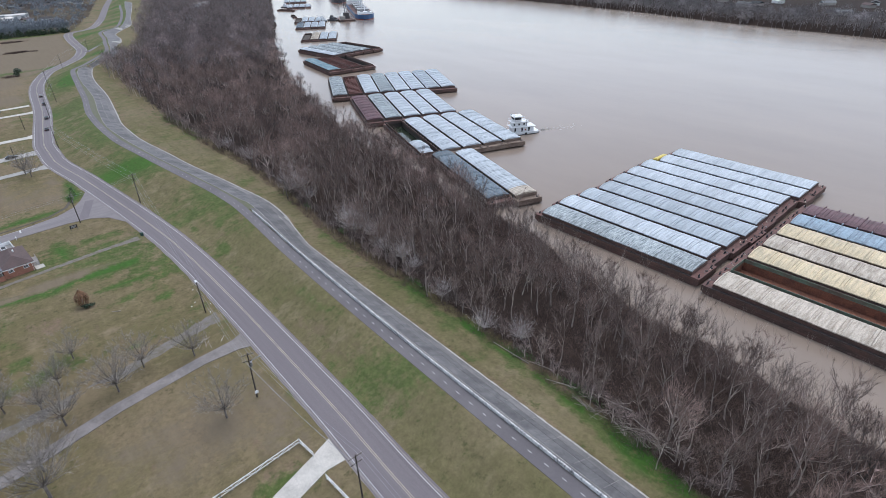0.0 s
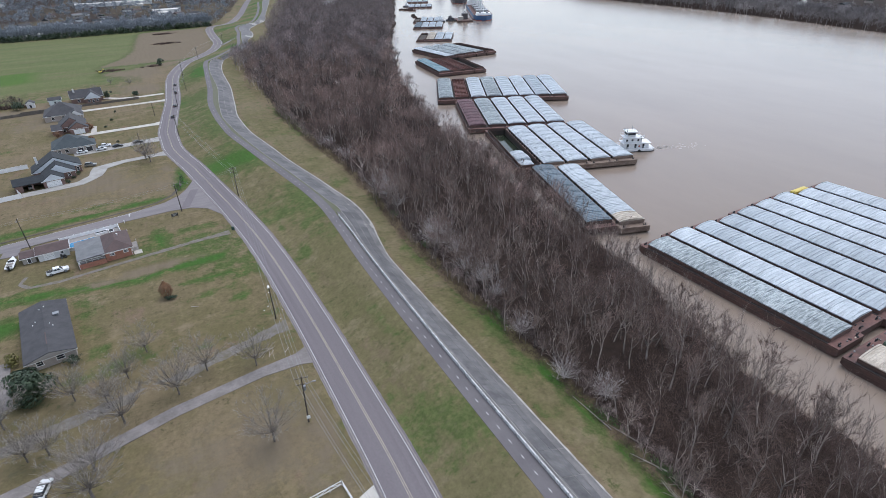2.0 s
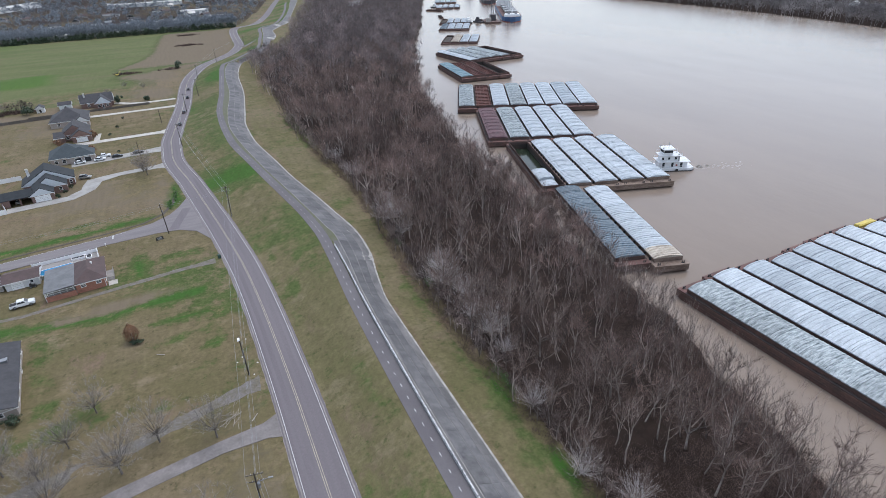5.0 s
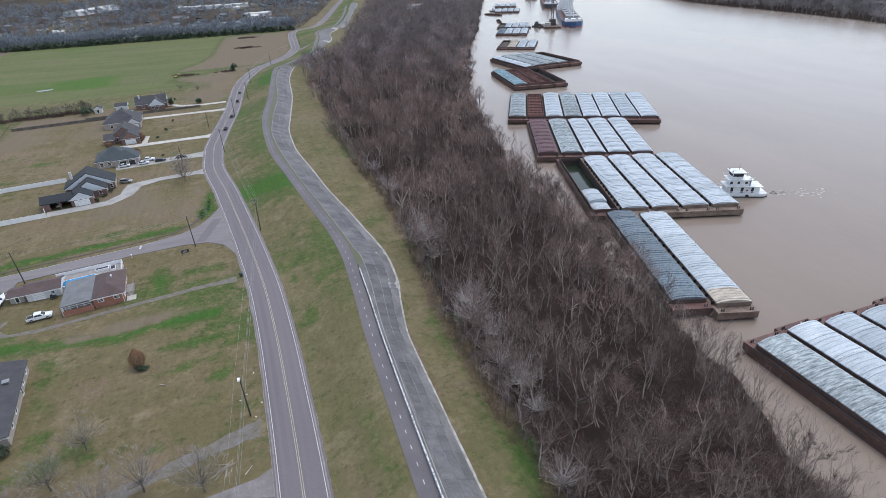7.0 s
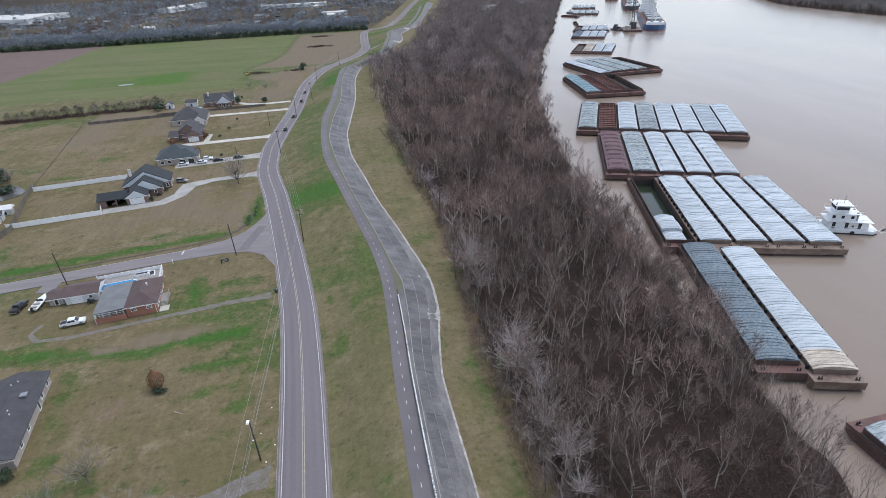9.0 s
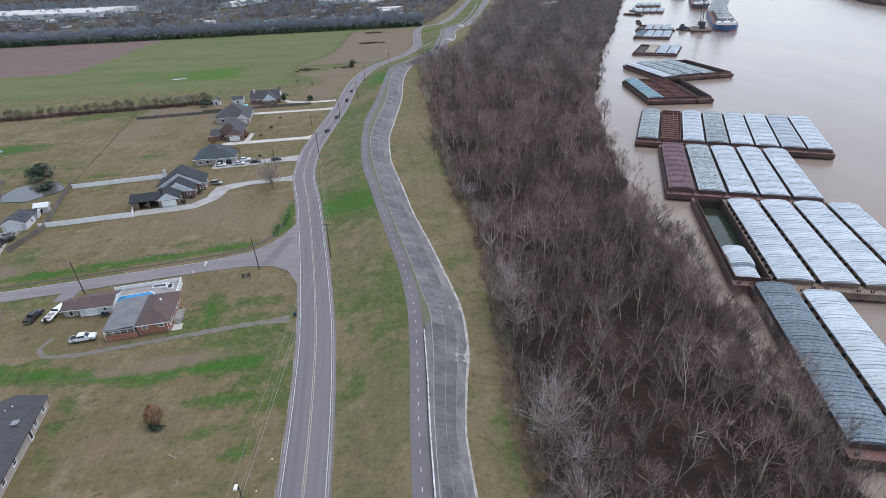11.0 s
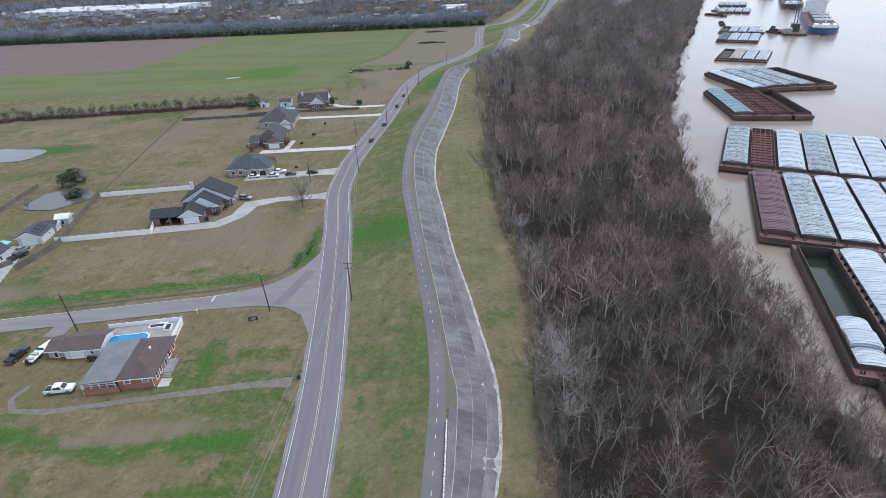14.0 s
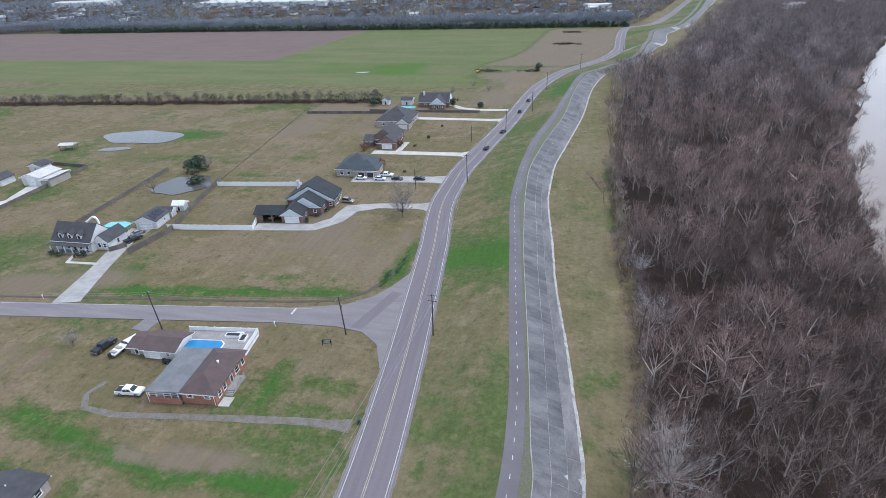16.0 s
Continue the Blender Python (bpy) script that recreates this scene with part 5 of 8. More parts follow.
ribbon("driveway_cars", [(-26, 307.6), (-10, 309.4), (6, 311.4), (12.5, 312)], 6.0, DRIVE, "concrete drive with parked cars", D, 0.05, widths=[6.5, 6.5, 6.5, 9])
ribbon("driveway_wide", [(-30, 341.6), (0, 342.8), (11, 343.2), (14, 343.3)], 4.6, CONCRETE_LIGHT, "pale concrete drive", D, 0.05, widths=[5, 4.4, 5, 9])
ribbon("driveway_wing", [(-18.6, 344), (-18.7, 358)], 2.6, CONCRETE_LIGHT, "short pale concrete drive", D, 0.055)
ribbon("driveway_long", [(-28, 401), (0, 401.2), (18, 401.4), (21, 401.4)], 4.0, CONCRETE_LIGHT, "long pale concrete drive", D, 0.05, widths=[5, 3.6, 4.4, 8])
ribbon("driveway_far", [(-14, 432), (-6, 425), (4, 422), (21, 423)], 4.0, CONCRETE_LIGHT, "far pale concrete drive", D, 0.05)
ribbon("driveway_white_house", [(-68.3, 209.6), (-74.0, 228), (-79.5, 245), (-80.5, 253)], 5.6, DRIVE, "wide concrete drive of the white house", D, 0.05, widths=[7.5, 5.4, 6, 8])
ribbon("walkway", [(-76.3, 229.2), (-86.8, 228.4), (-88.5, 232.5)], 1.2, CONCRETE_LIGHT, "concrete garden walk", "walkway", 0.055)
ribbon("driveway_farm", [(-172, 238), (-152, 266), (-157, 281)], 6.0, CONCRETE_LIGHT, "pale farm yard drive", D, 0.05)
ribbon("driveway_pad", [(-31.5, 124), (-33.0, 134), (-33.5, 142)], 3.6, OLD_DRIVE, "worn concrete pad beside the pale house", D, 0.05, widths=[4.6, 4.2, 3.4])
ribbon("driveway_stub", [(-38.8, 208.0), (-39.3, 202.6)], 4.6, SIDE_ASPHALT, "concrete stub beside the side road", D, 0.05)
ribbon("pavement_apron", [(90, 628), (104, 640), (118, 650)], 7, SIDE_ASPHALT, "paved crossing over the far levee", "paving", 0.12)


def pond(name, cx, cy, rx, ry, turn, label):
    n = 36
    pts = []
    for i in range(n):
        a = 6.2832 * i / n
        k = 1 + 0.13 * math.sin(2 * a + cx) + 0.07 * math.sin(5 * a + cy)
        pts.append((rx * k * math.cos(a), ry * k * math.sin(a)))
    g = Geo().slab(pts, -0.3, 0.16)
    return tagged(part(name, g, POND, at=pose(cx, cy, 0, 0, 0, turn)), label, "pond", kind="structure")


pond("water_pond", -162, 350.5, 20.5, 12.5, -2, "still grey pond in a pasture")
pond("water_pond_small", -93, 291.5, 10, 11.5, 10, "small dark pond")
pond("water_puddle", -161, 330, 7.5, 3.0, 20, "shallow puddle in the grass")
pond("water_field_puddle", -108, 531, 6.5, 2.2, 10, "pale puddle in the green field")


# ---------------------------------------------------------------- houses
def roof_geo(x0, x1, y0, y1, z, rise, kind, over=0.5):
    """A roof with thickness over a block: gable_x, gable_y (the ridge's axis), hip or flat."""
    a, b, c, d = x0 - over, x1 + over, y0 - over, y1 + over
    t = 0.18
    g = Geo()
    if kind == "flat":
        return g.add([(a, c, z), (b, c, z + rise), (b, d, z + rise), (a, d, z), (a, c, z + t), (b, c, z + rise + t), (b, d, z + rise + t), (a, d, z + t)],
                     [(0, 3, 2, 1), (4, 5, 6, 7), (0, 1, 5, 4), (1, 2, 6, 5), (2, 3, 7, 6), (3, 0, 4, 7)])
    mx, my = (a + b) / 2, (c + d) / 2
    base = [(a, c, z), (b, c, z), (b, d, z), (a, d, z)]
    up = [(x, y, q + t) for x, y, q in base]
    if kind == "gable_x":
        r = [(a, my, z + t + rise), (b, my, z + t + rise)]
        f = [(4, 5, 9, 8), (6, 7, 8, 9), (5, 6, 9), (7, 4, 8)]
    elif kind == "gable_y":
        r = [(mx, c, z + t + rise), (mx, d, z + t + rise)]
        f = [(5, 6, 9, 8), (7, 4, 8, 9), (4, 5, 8), (6, 7, 9)]
    elif b - a > d - c:
        k = (d - c) / 2
        r = [(a + k, my, z + t + rise), (b - k, my, z + t + rise)]
        f = [(4, 5, 9, 8), (6, 7, 8, 9), (5, 6, 9), (7, 4, 8)]
    else:
        k = (b - a) / 2
        r = [(mx, c + k, z + t + rise), (mx, d - k, z + t + rise)]
        f = [(5, 6, 9, 8), (7, 4, 8, 9), (4, 5, 8), (6, 7, 9)]
    return g.add(base + up + r, [(0, 3, 2, 1), (0, 1, 5, 4), (1, 2, 6, 5), (2, 3, 7, 6), (3, 0, 4, 7)] + f)


FACING = {"S": 0, "E": 90, "N": 180, "W": 270}


def opening(h, name, x, y, z, w, hgt, face, frame_m=VINYL, pane_m=None, bars=1):
    """A window or door set proud of the wall: a frame with panes or a leaf in it."""
    at = pose(x, y, z, 0, 0, FACING[face])
    g = Geo()
    for s in (-1, 1):
        g.box(s * (w / 2), -0.04, 0, 0.12, 0.14, hgt)
    g.box(0, -0.04, -0.06, w + 0.24, 0.16, 0.12)
    g.box(0, -0.04, hgt - 0.06, w + 0.12, 0.14, 0.12)
    if bars:
        g.box(0, -0.03, hgt / 2 - 0.03, w, 0.08, 0.06)
    o = part(name, g, frame_m, h, at=at)
    part("pane" if name == "window" else "leaf", Geo().box(0, -0.01, 0, w, 0.05, hgt), pane_m or GLASS, o)
    return o


def house(at, label, blocks, wall_m, roof_m, windows=(), doors=(), garages=(), chimney=None, gable_m=None, name="house"):
    """blocks: x0, x1, y0, y1, eaves height, roof kind, rise; openings in the house's own coordinates."""
    h = thing(name, label, name.replace("_", " "), at)
    for x0, x1, y0, y1, z, kind, rise in blocks:
        w = part("wall", Geo().box((x0 + x1) / 2, (y0 + y1) / 2, -0.3, x1 - x0, y1 - y0, z + 0.3), wall_m, h)
        r = part("roof", roof_geo(x0, x1, y0, y1, z, rise, kind), roof_m, h)
        if kind.startswith("gable"):
            if kind == "gable_x":
                m = (y0 + y1) / 2
                for x, s in ((x0, -1), (x1, 1)):
                    g = Geo().prism([(y0 - 0.3, z + 0.05), (y1 + 0.3, z + 0.05), (m, z + rise * 0.97)], -0.06, 0.06, pose(x + s * 0.53, 0, 0) @ Matrix(((0, 1, 0, 0), (1, 0, 0, 0), (0, 0, 1, 0), (0, 0, 0, 1))))
                    part("gable", g, gable_m or SIDING, h)
            else:
                m = (x0 + x1) / 2
                for y, s in ((y0, -1), (y1, 1)):
                    g = Geo().prism([(x0 - 0.3, z + 0.05), (x1 + 0.3, z + 0.05), (m, z + rise * 0.97)], y + s * 0.53 - 0.06, y + s * 0.53 + 0.06)
                    part("gable", g, gable_m or SIDING, h)
        for s in (y0 - 0.52, y1 + 0.52):
            part("fascia", Geo().box((x0 + x1) / 2, s, z - 0.12, x1 - x0 + 1.1, 0.08, 0.2), VINYL, h)
    for x, y, z, w, hg, f in windows:
        opening(h, "window", x, y, z, w, hg, f)
    for x, y, z, w, hg, f in doors:
        opening(h, "door", x, y, z, w, hg, f, pane_m=DARK_PAINT, bars=0)
    for x, y, z, w, hg, f in garages:
        o = opening(h, "garage_door", x, y, z, w, hg, f, pane_m=VINYL, bars=0)
        for k in range(1, 4):
            part("groove", Geo().box(0, -0.05, hg * k / 4, w - 0.1, 0.03, 0.03), STEEL, o)
    if chimney:
        x, y, z0, z1, m = chimney
        c = part("chimney", Geo().box(x, y, z0, 0.9, 0.9, z1 - z0), m, h)
        part("chimney_cap", Geo().box(x, y, z1, 1.1, 1.1, 0.15), CONCRETE_LIGHT, c)
    return h


# brick ranch house by the junction
A = pose(-12.1, 189.7, 0, 0, 0, 5.7)
brick = house(A, "red brick ranch house with brown hipped roof and grey patio roof", [(-0.6, 6.6, -6.3, 6.9, 2.8, "hip", 2.0)], BRICK, ROOF_BROWN,
              windows=[(1.2, -6.3, 1.5, 1.2, 0.8, "S"), (4.9, -6.3, 1.5, 1.2, 0.8, "S"), (6.6, -4.6, 0.8, 1.1, 1.5, "E"), (6.6, -2.6, 0.8, 1.1, 1.5, "E"), (6.6, 2.6, 0.8, 1.6, 1.5, "E"), (6.6, 5.2, 0.8, 1.1, 1.5, "E")],
              doors=[(6.6, 0.2, 0.1, 1.0, 2.05, "E")])
part("patio_roof", roof_geo(-7.6, -0.9, -6.7, 6.7, 2.72, 0.35, "flat", 0.3), ROOF_FLAT, brick, "flat grey roll-roofed patio roof")
part("patio_wall", Geo().box(-4.2, -6.75, -0.3, 7.0, 0.25, 1.7), BRICK, brick)
part("patio_wall", Geo().box(-4.2, 6.6, -0.3, 7.0, 0.25, 3.0), BRICK, brick)
for i in range(6):
    part("patio_post", Geo().box(-7.6, -6.6 + i * 2.6, -0.2, 0.14, 0.14, 2.95), VINYL, brick)
for i in range(5):
    part("patio_post", Geo().box(-7.4 + i * 1.6, -6.75, 1.4, 0.1, 0.1, 1.35), VINYL, brick)
part("patio_rail", Geo().box(-4.4, -6.75, 2.45, 6.6, 0.08, 0.14).box(-4.4, -6.75, 1.95, 6.6, 0.06, 0.08), VINYL, brick)
part("patio_floor", Geo().box(-4.2, 0, -0.2, 6.8, 13.2, 0.3), DRIVE, brick)
part("porch", Geo().box(7.6, -0.2, -0.2, 1.9, 4.6, 0.7), WOOD_DECK, brick, "weathered timber porch")
for i in range(3):
    part("step", Geo().box(7.6, -2.7 - 0.34 * i, -0.2, 1.7, 0.34, 0.52 - 0.16 * i), WOOD_DECK, brick)
part("porch_pad", Geo().box(8.0, -5.3, -0.2, 2.3, 2.6, 0.28), CONCRETE_LIGHT, brick, "pale concrete pad at the porch steps")
for i in range(4):
    part("porch_rail_post", Geo().box(8.5, -2.4 + i * 1.45, 0.5, 0.08, 0.08, 0.95), WOOD_DECK, brick)
part("porch_rail", Geo().box(8.5, -0.2, 1.4, 0.07, 4.5, 0.08).box(8.5, -0.2, 1.0, 0.05, 4.5, 0.06), WOOD_DECK, brick)
part("downpipe", Geo().tube((-7.75, -6.85, -0.1), (-7.75, -6.85, 2.7), 0.06, 0.06, 6).tube((6.4, -6.45, -0.1), (6.4, -6.45, 2.7), 0.06, 0.06, 6), VINYL, brick)
part("roof_vent", Geo().tube((4.0, 1.0, 3.8), (4.0, 1.0, 5.0), 0.18, 0.18, 8).tube((4.0, 1.0, 5.0), (4.0, 1.0, 5.15), 0.3, 0.1, 8), VINYL, brick)
part("roof_gablet", Geo().prism([(-1.3, 3.4), (1.3, 3.4), (0, 4.25)], -3.6, -1.0, pose(3.6, 0, 0)), ROOF_BROWN, brick)

deck = thing("pool_deck", "raised grey timber pool deck with a white fence", "pool deck", pose(-16.5, 201.4, 0, 0, 0, 8))
for i in range(26):
    part("board", mesh_once("board", lambda: Geo().box(0, 0, 0.9, 17.0, 0.288, 0.14), WOOD_DECK), WOOD_DECK, deck, at=pose(0, -3.75 + i * 0.3, 0))
for i in range(7):
    part("deck_post", Geo().box(-8.2 + i * 2.73, 3.7, -0.2, 0.16, 0.16, 1.1), WOOD_DECK, deck)
for k in range(8):
    part("fence_panel", Geo().box(-7.4 + k * 2.12, 3.85, 1.05, 2.0, 0.06, 1.0).box(-7.4 + k * 2.12, 3.82, 2.02, 2.05, 0.12, 0.08), VINYL, deck)
for k in range(4):
    part("fence_panel", Geo().box(8.45, -2.9 + k * 1.95, 0.0, 0.06, 1.9, 2.1).box(8.45, -2.9 + k * 1.95, 2.1, 0.12, 1.92, 0.08), VINYL, deck)
for k in range(9):
    part("fence_post", Geo().box(-8.45 + k * 2.12, 3.85, 0.9, 0.16, 0.16, 1.35), VINYL, deck)
pool = thing("swimming_pool", "oval above-ground swimming pool with bright blue water", "pool", pose(-18.6, 199.3, 0, 0, 0, 8))
ring = [(-4.8, -0.9), (-3.6, -2.0), (3.6, -2.0), (4.8, -0.9), (4.8, 0.9), (3.6, 2.0), (-3.6, 2.0), (-4.8, 0.9)]
part("pool_wall", Geo().slab(ring, 0, 1.16), VINYL, pool)
part("pool_water", Geo().slab([(x * 0.95, y * 0.92) for x, y in ring], 1.1, 1.18), POOL_WATER, pool, "bright blue pool water")
for x, y, w_, d_ in ((-13.6, 203.8, 3.4, 1.3), (-10.6, 203.2, 1.3, 2.4)):
    t = thing("planter_box", "white framed raised box with dark soil on the pool deck", "planter", pose(x, y, 1.04, 0, 0, 8), "deck boxes")
    part("frame", Geo().box(0, -d_ / 2, 0, w_, 0.12, 0.6).box(0, d_ / 2, 0, w_, 0.12, 0.6).box(-w_ / 2, 0, 0, 0.12, d_, 0.6).box(w_ / 2, 0, 0, 0.12, d_, 0.6), VINYL, t)
    part("soil", Geo().box(0, 0, 0, w_ - 0.14, d_ - 0.14, 0.5), BLACK, t, "dark soil")
bench = thing("deck_bench", "white slatted bench on the pool deck", "bench", pose(-12.4, 204.9, 1.04, 0, 0, 8))
for k in range(4):
    part("slat", Geo().box(0, -0.24 + 0.16 * k, 0.42, 1.9, 0.13, 0.04), VINYL, bench)
for sx in (-0.8, 0.8):
    part("leg", Geo().box(sx, 0, 0, 0.1, 0.56, 0.42), VINYL, bench)
house(pose(-26.6, 197.7, 0, 0, 0, 4), "white outbuilding with a brown roof", [(-4.0, 4.0, -3.3, 3.3, 2.3, "gable_x", 1.2)], SIDING, ROOF_BROWN,
      windows=[(2.2, -3.3, 1.0, 0.9, 0.8, "S")], garages=[(-1.2, -3.3, 0, 2.6, 2.0, "S")], name="outbuilding")
house(pose(-33.0, 197.4, 0, 0, 0, 4), "small brown-roofed shed beside the outbuilding", [(-1.7, 1.7, -2.6, 2.6, 1.9, "gable_x", 0.8)], SIDING_TAN, ROOF_BROWN, doors=[(0, -2.6, 0, 0.9, 1.8, "S")], name="shed")

# grey-roofed house among the trees
grey = house(pose(-24.4, 148.0, 0, 0, 0, 8.0), "low pale house under a long dull grey gable roof", [(-4.7, 4.7, -12.3, 12.3, 2.4, "gable_y", 1.3)], BRICK_PALE, ROOF_GREY,
             windows=[(4.7, -8, 0.9, 1.3, 1.2, "E"), (4.7, -3.5, 0.9, 1.3, 1.2, "E"), (4.7, 6, 0.9, 1.3, 1.2, "E"), (4.7, 10, 0.9, 1.3, 1.2, "E"), (-2.4, -12.3, 0.9, 1.3, 1.2, "S"), (1.6, -12.3, 0.9, 1.6, 1.2, "S")],
             doors=[(4.7, 3.4, 0, 1.0, 2.05, "E")], gable_m=SIDING_TAN)
for x, y, z in ((-0.6, 8.6, 3.6), (0.4, 9.4, 3.6), (1.0, 0.4, 3.4), (1.6, -0.8, 3.3), (-1.8, 3.4, 3.2), (-2.4, 2.4, 3.0)):
    v_ = part("roof_vent", Geo().tube((x, y, z - 0.5), (x, y, z + 0.42), 0.11, 0.11, 7), VINYL, grey, "white vent pipe")
    part("flashing", Geo().box(x, y, z - 0.06, 0.5, 0.4, 0.12), STEEL, v_)
part("roof_fan", Geo().box(2.6, 4.6, 2.9, 1.1, 1.1, 0.75).box(2.6, 4.6, 3.65, 1.3, 1.3, 0.1), STEEL, grey, "dark rooftop ventilator")
part("roof_patch", Geo().add([(-0.2, -9.0, 3.93), (1.0, -9.0, 3.62), (1.0, -3.5, 3.62), (-0.2, -3.5, 3.93), (-0.2, -9.0, 3.75), (1.0, -9.0, 3.44), (1.0, -3.5, 3.44), (-0.2, -3.5, 3.75)], [(0, 1, 2, 3), (0, 4, 5, 1), (1, 5, 6, 2), (2, 6, 7, 3), (3, 7, 4, 0)]), ROOF_BROWN, grey, "browner patch of shingles")

# gabled brick house with carport and garage
C = pose(-35.0, 265.0, 0, 0, 0, 7.5)
gables = house(C, "brown brick house with three stepped pale blue gables and dark roofs",
               [(-2.0, 15.2, 13.0, 22.4, 3.0, "gable_y", 5.2), (1.2, 12.4, 6.6, 13.4, 2.9, "gable_y", 3.9), (0.6, 7.8, 0.0, 8.0, 2.7, "gable_y", 2.6)], BRICK_DARK, ROOF_DARK,
               windows=[(15.2, 14.4, 0.5, 1.3, 2.0, "E"), (15.2, 19.4, 0.5, 1.3, 2.0, "E"), (15.2, 21.2, 0.5, 1.3, 2.0, "E"), (10.2, 6.6, 0.9, 1.0, 1.3, "S"), (13.9, 13.0, 0.7, 1.0, 1.6, "S"), (7.8, 4.0, 0.9, 1.1, 1.2, "E"), (12.4, 10.0, 0.9, 1.1, 1.3, "E")],
               doors=[(15.2, 16.8, 0, 1.1, 2.2, "E")], garages=[(4.2, 0.0, 0, 4.9, 2.2, "S")], chimney=(0.4, 19.6, 3.0, 7.6, SIDING), gable_m=SIDING_BLUE)
part("carport_roof", roof_geo(-8.8, 0.8, 0.4, 7.4, 2.7, 1.9, "gable_x"), ROOF_DARK, gables)
part("carport_wall", Geo().box(-7.6, 0.7, -0.2, 2.6, 0.3, 2.9).box(-8.7, 3.8, -0.2, 0.25, 6.4, 2.9).box(-4, 7.2, -0.2, 9, 0.25, 2.9), BRICK_DARK, gables)
part("carport_pillar", Geo().box(-3.0, 0.7, -0.2, 0.45, 0.45, 2.9), BRICK_DARK, gables)

# four more houses along the road
house(pose(-26.2, 317.0, 0, 0, 0, 5), "house with a blue-grey hipped roof and open garage", [(-8.2, 6.5, -6.5, 8.0, 3.0, "hip", 4.4), (-1.0, 9.0, -7.4, 2.0, 2.9, "hip", 2.9)], BRICK_PALE, ROOF_BLUE,
      windows=[(-6, -6.5, 0.8, 1.4, 1.4, "S"), (-3, -6.5, 0.8, 1.4, 1.4, "S"), (9.0, -1, 0.8, 1.2, 1.5, "E"), (6.5, 5, 0.8, 1.2, 1.5, "E")], doors=[(2.5, -7.4, 0, 2.6, 2.2, "S"), (6.2, -7.4, 0, 2.6, 2.2, "S")])
house(pose(-27.4, 354.0, 0, 0, 0, 3), "brown brick house with steep dark roofs", [(-6.5, 5.5, -2.0, 11.0, 3.0, "gable_y", 4.6), (-2.0, 6.4, -7.4, 2.0, 2.8, "gable_y", 3.2), (-9.5, -5.5, -5.0, 4.0, 2.6, "gable_x", 2.0)], BRICK_DARK, ROOF_GREY,
      windows=[(5.5, 5, 0.8, 1.2, 1.5, "E"), (5.5, 8.5, 0.8, 1.2, 1.5, "E"), (-4.4, -2.0, 0.8, 1.2, 1.4, "S")], garages=[(2.2, -7.4, 0, 4.8, 2.2, "S")], gable_m=BRICK_DARK)
house(pose(-34.2, 389.0, 0, 0, 0, 2), "large house with a broad grey hipped roof", [(-9.0, 9.0, -6.0, 13.0, 3.0, "hip", 5.6), (3.0, 9.8, -10.0, -4.0, 2.9, "gable_y", 2.6)], BRICK_PALE, ROOF_GREY,
      windows=[(9.0, 2, 0.8, 1.3, 1.5, "E"), (9.0, 6, 0.8, 1.3, 1.5, "E"), (9.0, 10, 0.8, 1.3, 1.5, "E"), (-5, -6, 0.8, 1.3, 1.5, "S"), (0, -6, 0.8, 1.3, 1.5, "S")], doors=[(9.0, -1, 0, 1.1, 2.2, "E")], garages=[(6.4, -10, 0, 4.6, 2.2, "S")])
house(pose(-23.0, 429.0, 0, 0, 0, 4), "far brick house with a wide front gable", [(-9.0, 8.5, -3.0, 8.0, 3.0, "gable_x", 4.2), (-1.5, 7.0, -7.6, 2.0, 2.9, "gable_y", 4.0)], BRICK_DARK, ROOF_GREY,
      windows=[(0.5, -7.6, 0.8, 1.3, 1.5, "S"), (5.0, -7.6, 0.8, 1.3, 1.5, "S"), (-5.0, -3, 0.8, 1.3, 1.5, "S")], doors=[(2.7, -7.6, 0, 1.1, 2.1, "S")], chimney=(-6.5, 1.0, 5.0, 8.2, SIDING), gable_m=SIDING_BLUE)
for x, y, w, d in ((-54.3, 432.0, 4.2, 4.5), (-41.2, 433.0, 6.5, 5.5)):
    house(pose(x, y, 0, 0, 0, 3), "small white garden building with a grey roof", [(-w / 2, w / 2, -d / 2, d / 2, 2.6, "gable_y" if w < 5 else "gable_x", 1.6)], SIDING, ROOF_GREY, doors=[(0, -d / 2, 0, 1.2, 2.0, "S")], name="garden_building")
g = Geo().box(0, 0, 0, 9, 5, 0.12)
tagged(part("swimming_pool", g, POOL_TEAL, at=pose(-38.5, 424.5, 0.06, 0, 0, 4)), "turquoise garden pool behind the far house", "pool")

# white farmhouse with dormers
Hm = pose(-90.2, 238.2, 0, 0, 0, 2)
farm = house(Hm, "white farmhouse with a grey roof, three dormers and a porch", [(-7.4, 6.2, -3.0, 5.6, 3.3, "gable_x", 4.6), (6.2, 10.8, -1.0, 7.0, 2.8, "gable_y", 2.4)], SIDING, ROOF_GREY,
             windows=[(-4.6, -3, 0.8, 1.0, 1.7, "S"), (-2.2, -3, 0.8, 1.0, 1.7, "S"), (2.2, -3, 0.8, 1.0, 1.7, "S"), (4.6, -3, 0.8, 1.0, 1.7, "S"), (7.4, -1, 0.8, 1.0, 1.5, "S"), (9.4, -1, 0.8, 1.0, 1.5, "S"), (10.8, 3, 0.8, 1.0, 1.4, "E")],
             doors=[(0, -3, 0.1, 1.1, 2.1, "S")])
part("porch_roof", roof_geo(-7.4, 6.2, -5.2, -3.0, 2.85, 0.0, "flat", 0.3), ROOF_GREY, farm)
part("porch_floor", Geo().box(-0.6, -4.1, -0.2, 13.6, 2.2, 0.5), WOOD_DECK, farm)
for i in range(6):
    part("porch_column", Geo().box(-7.1 + i * 2.6, -5.0, 0.3, 0.22, 0.22, 2.58), VINYL, farm)
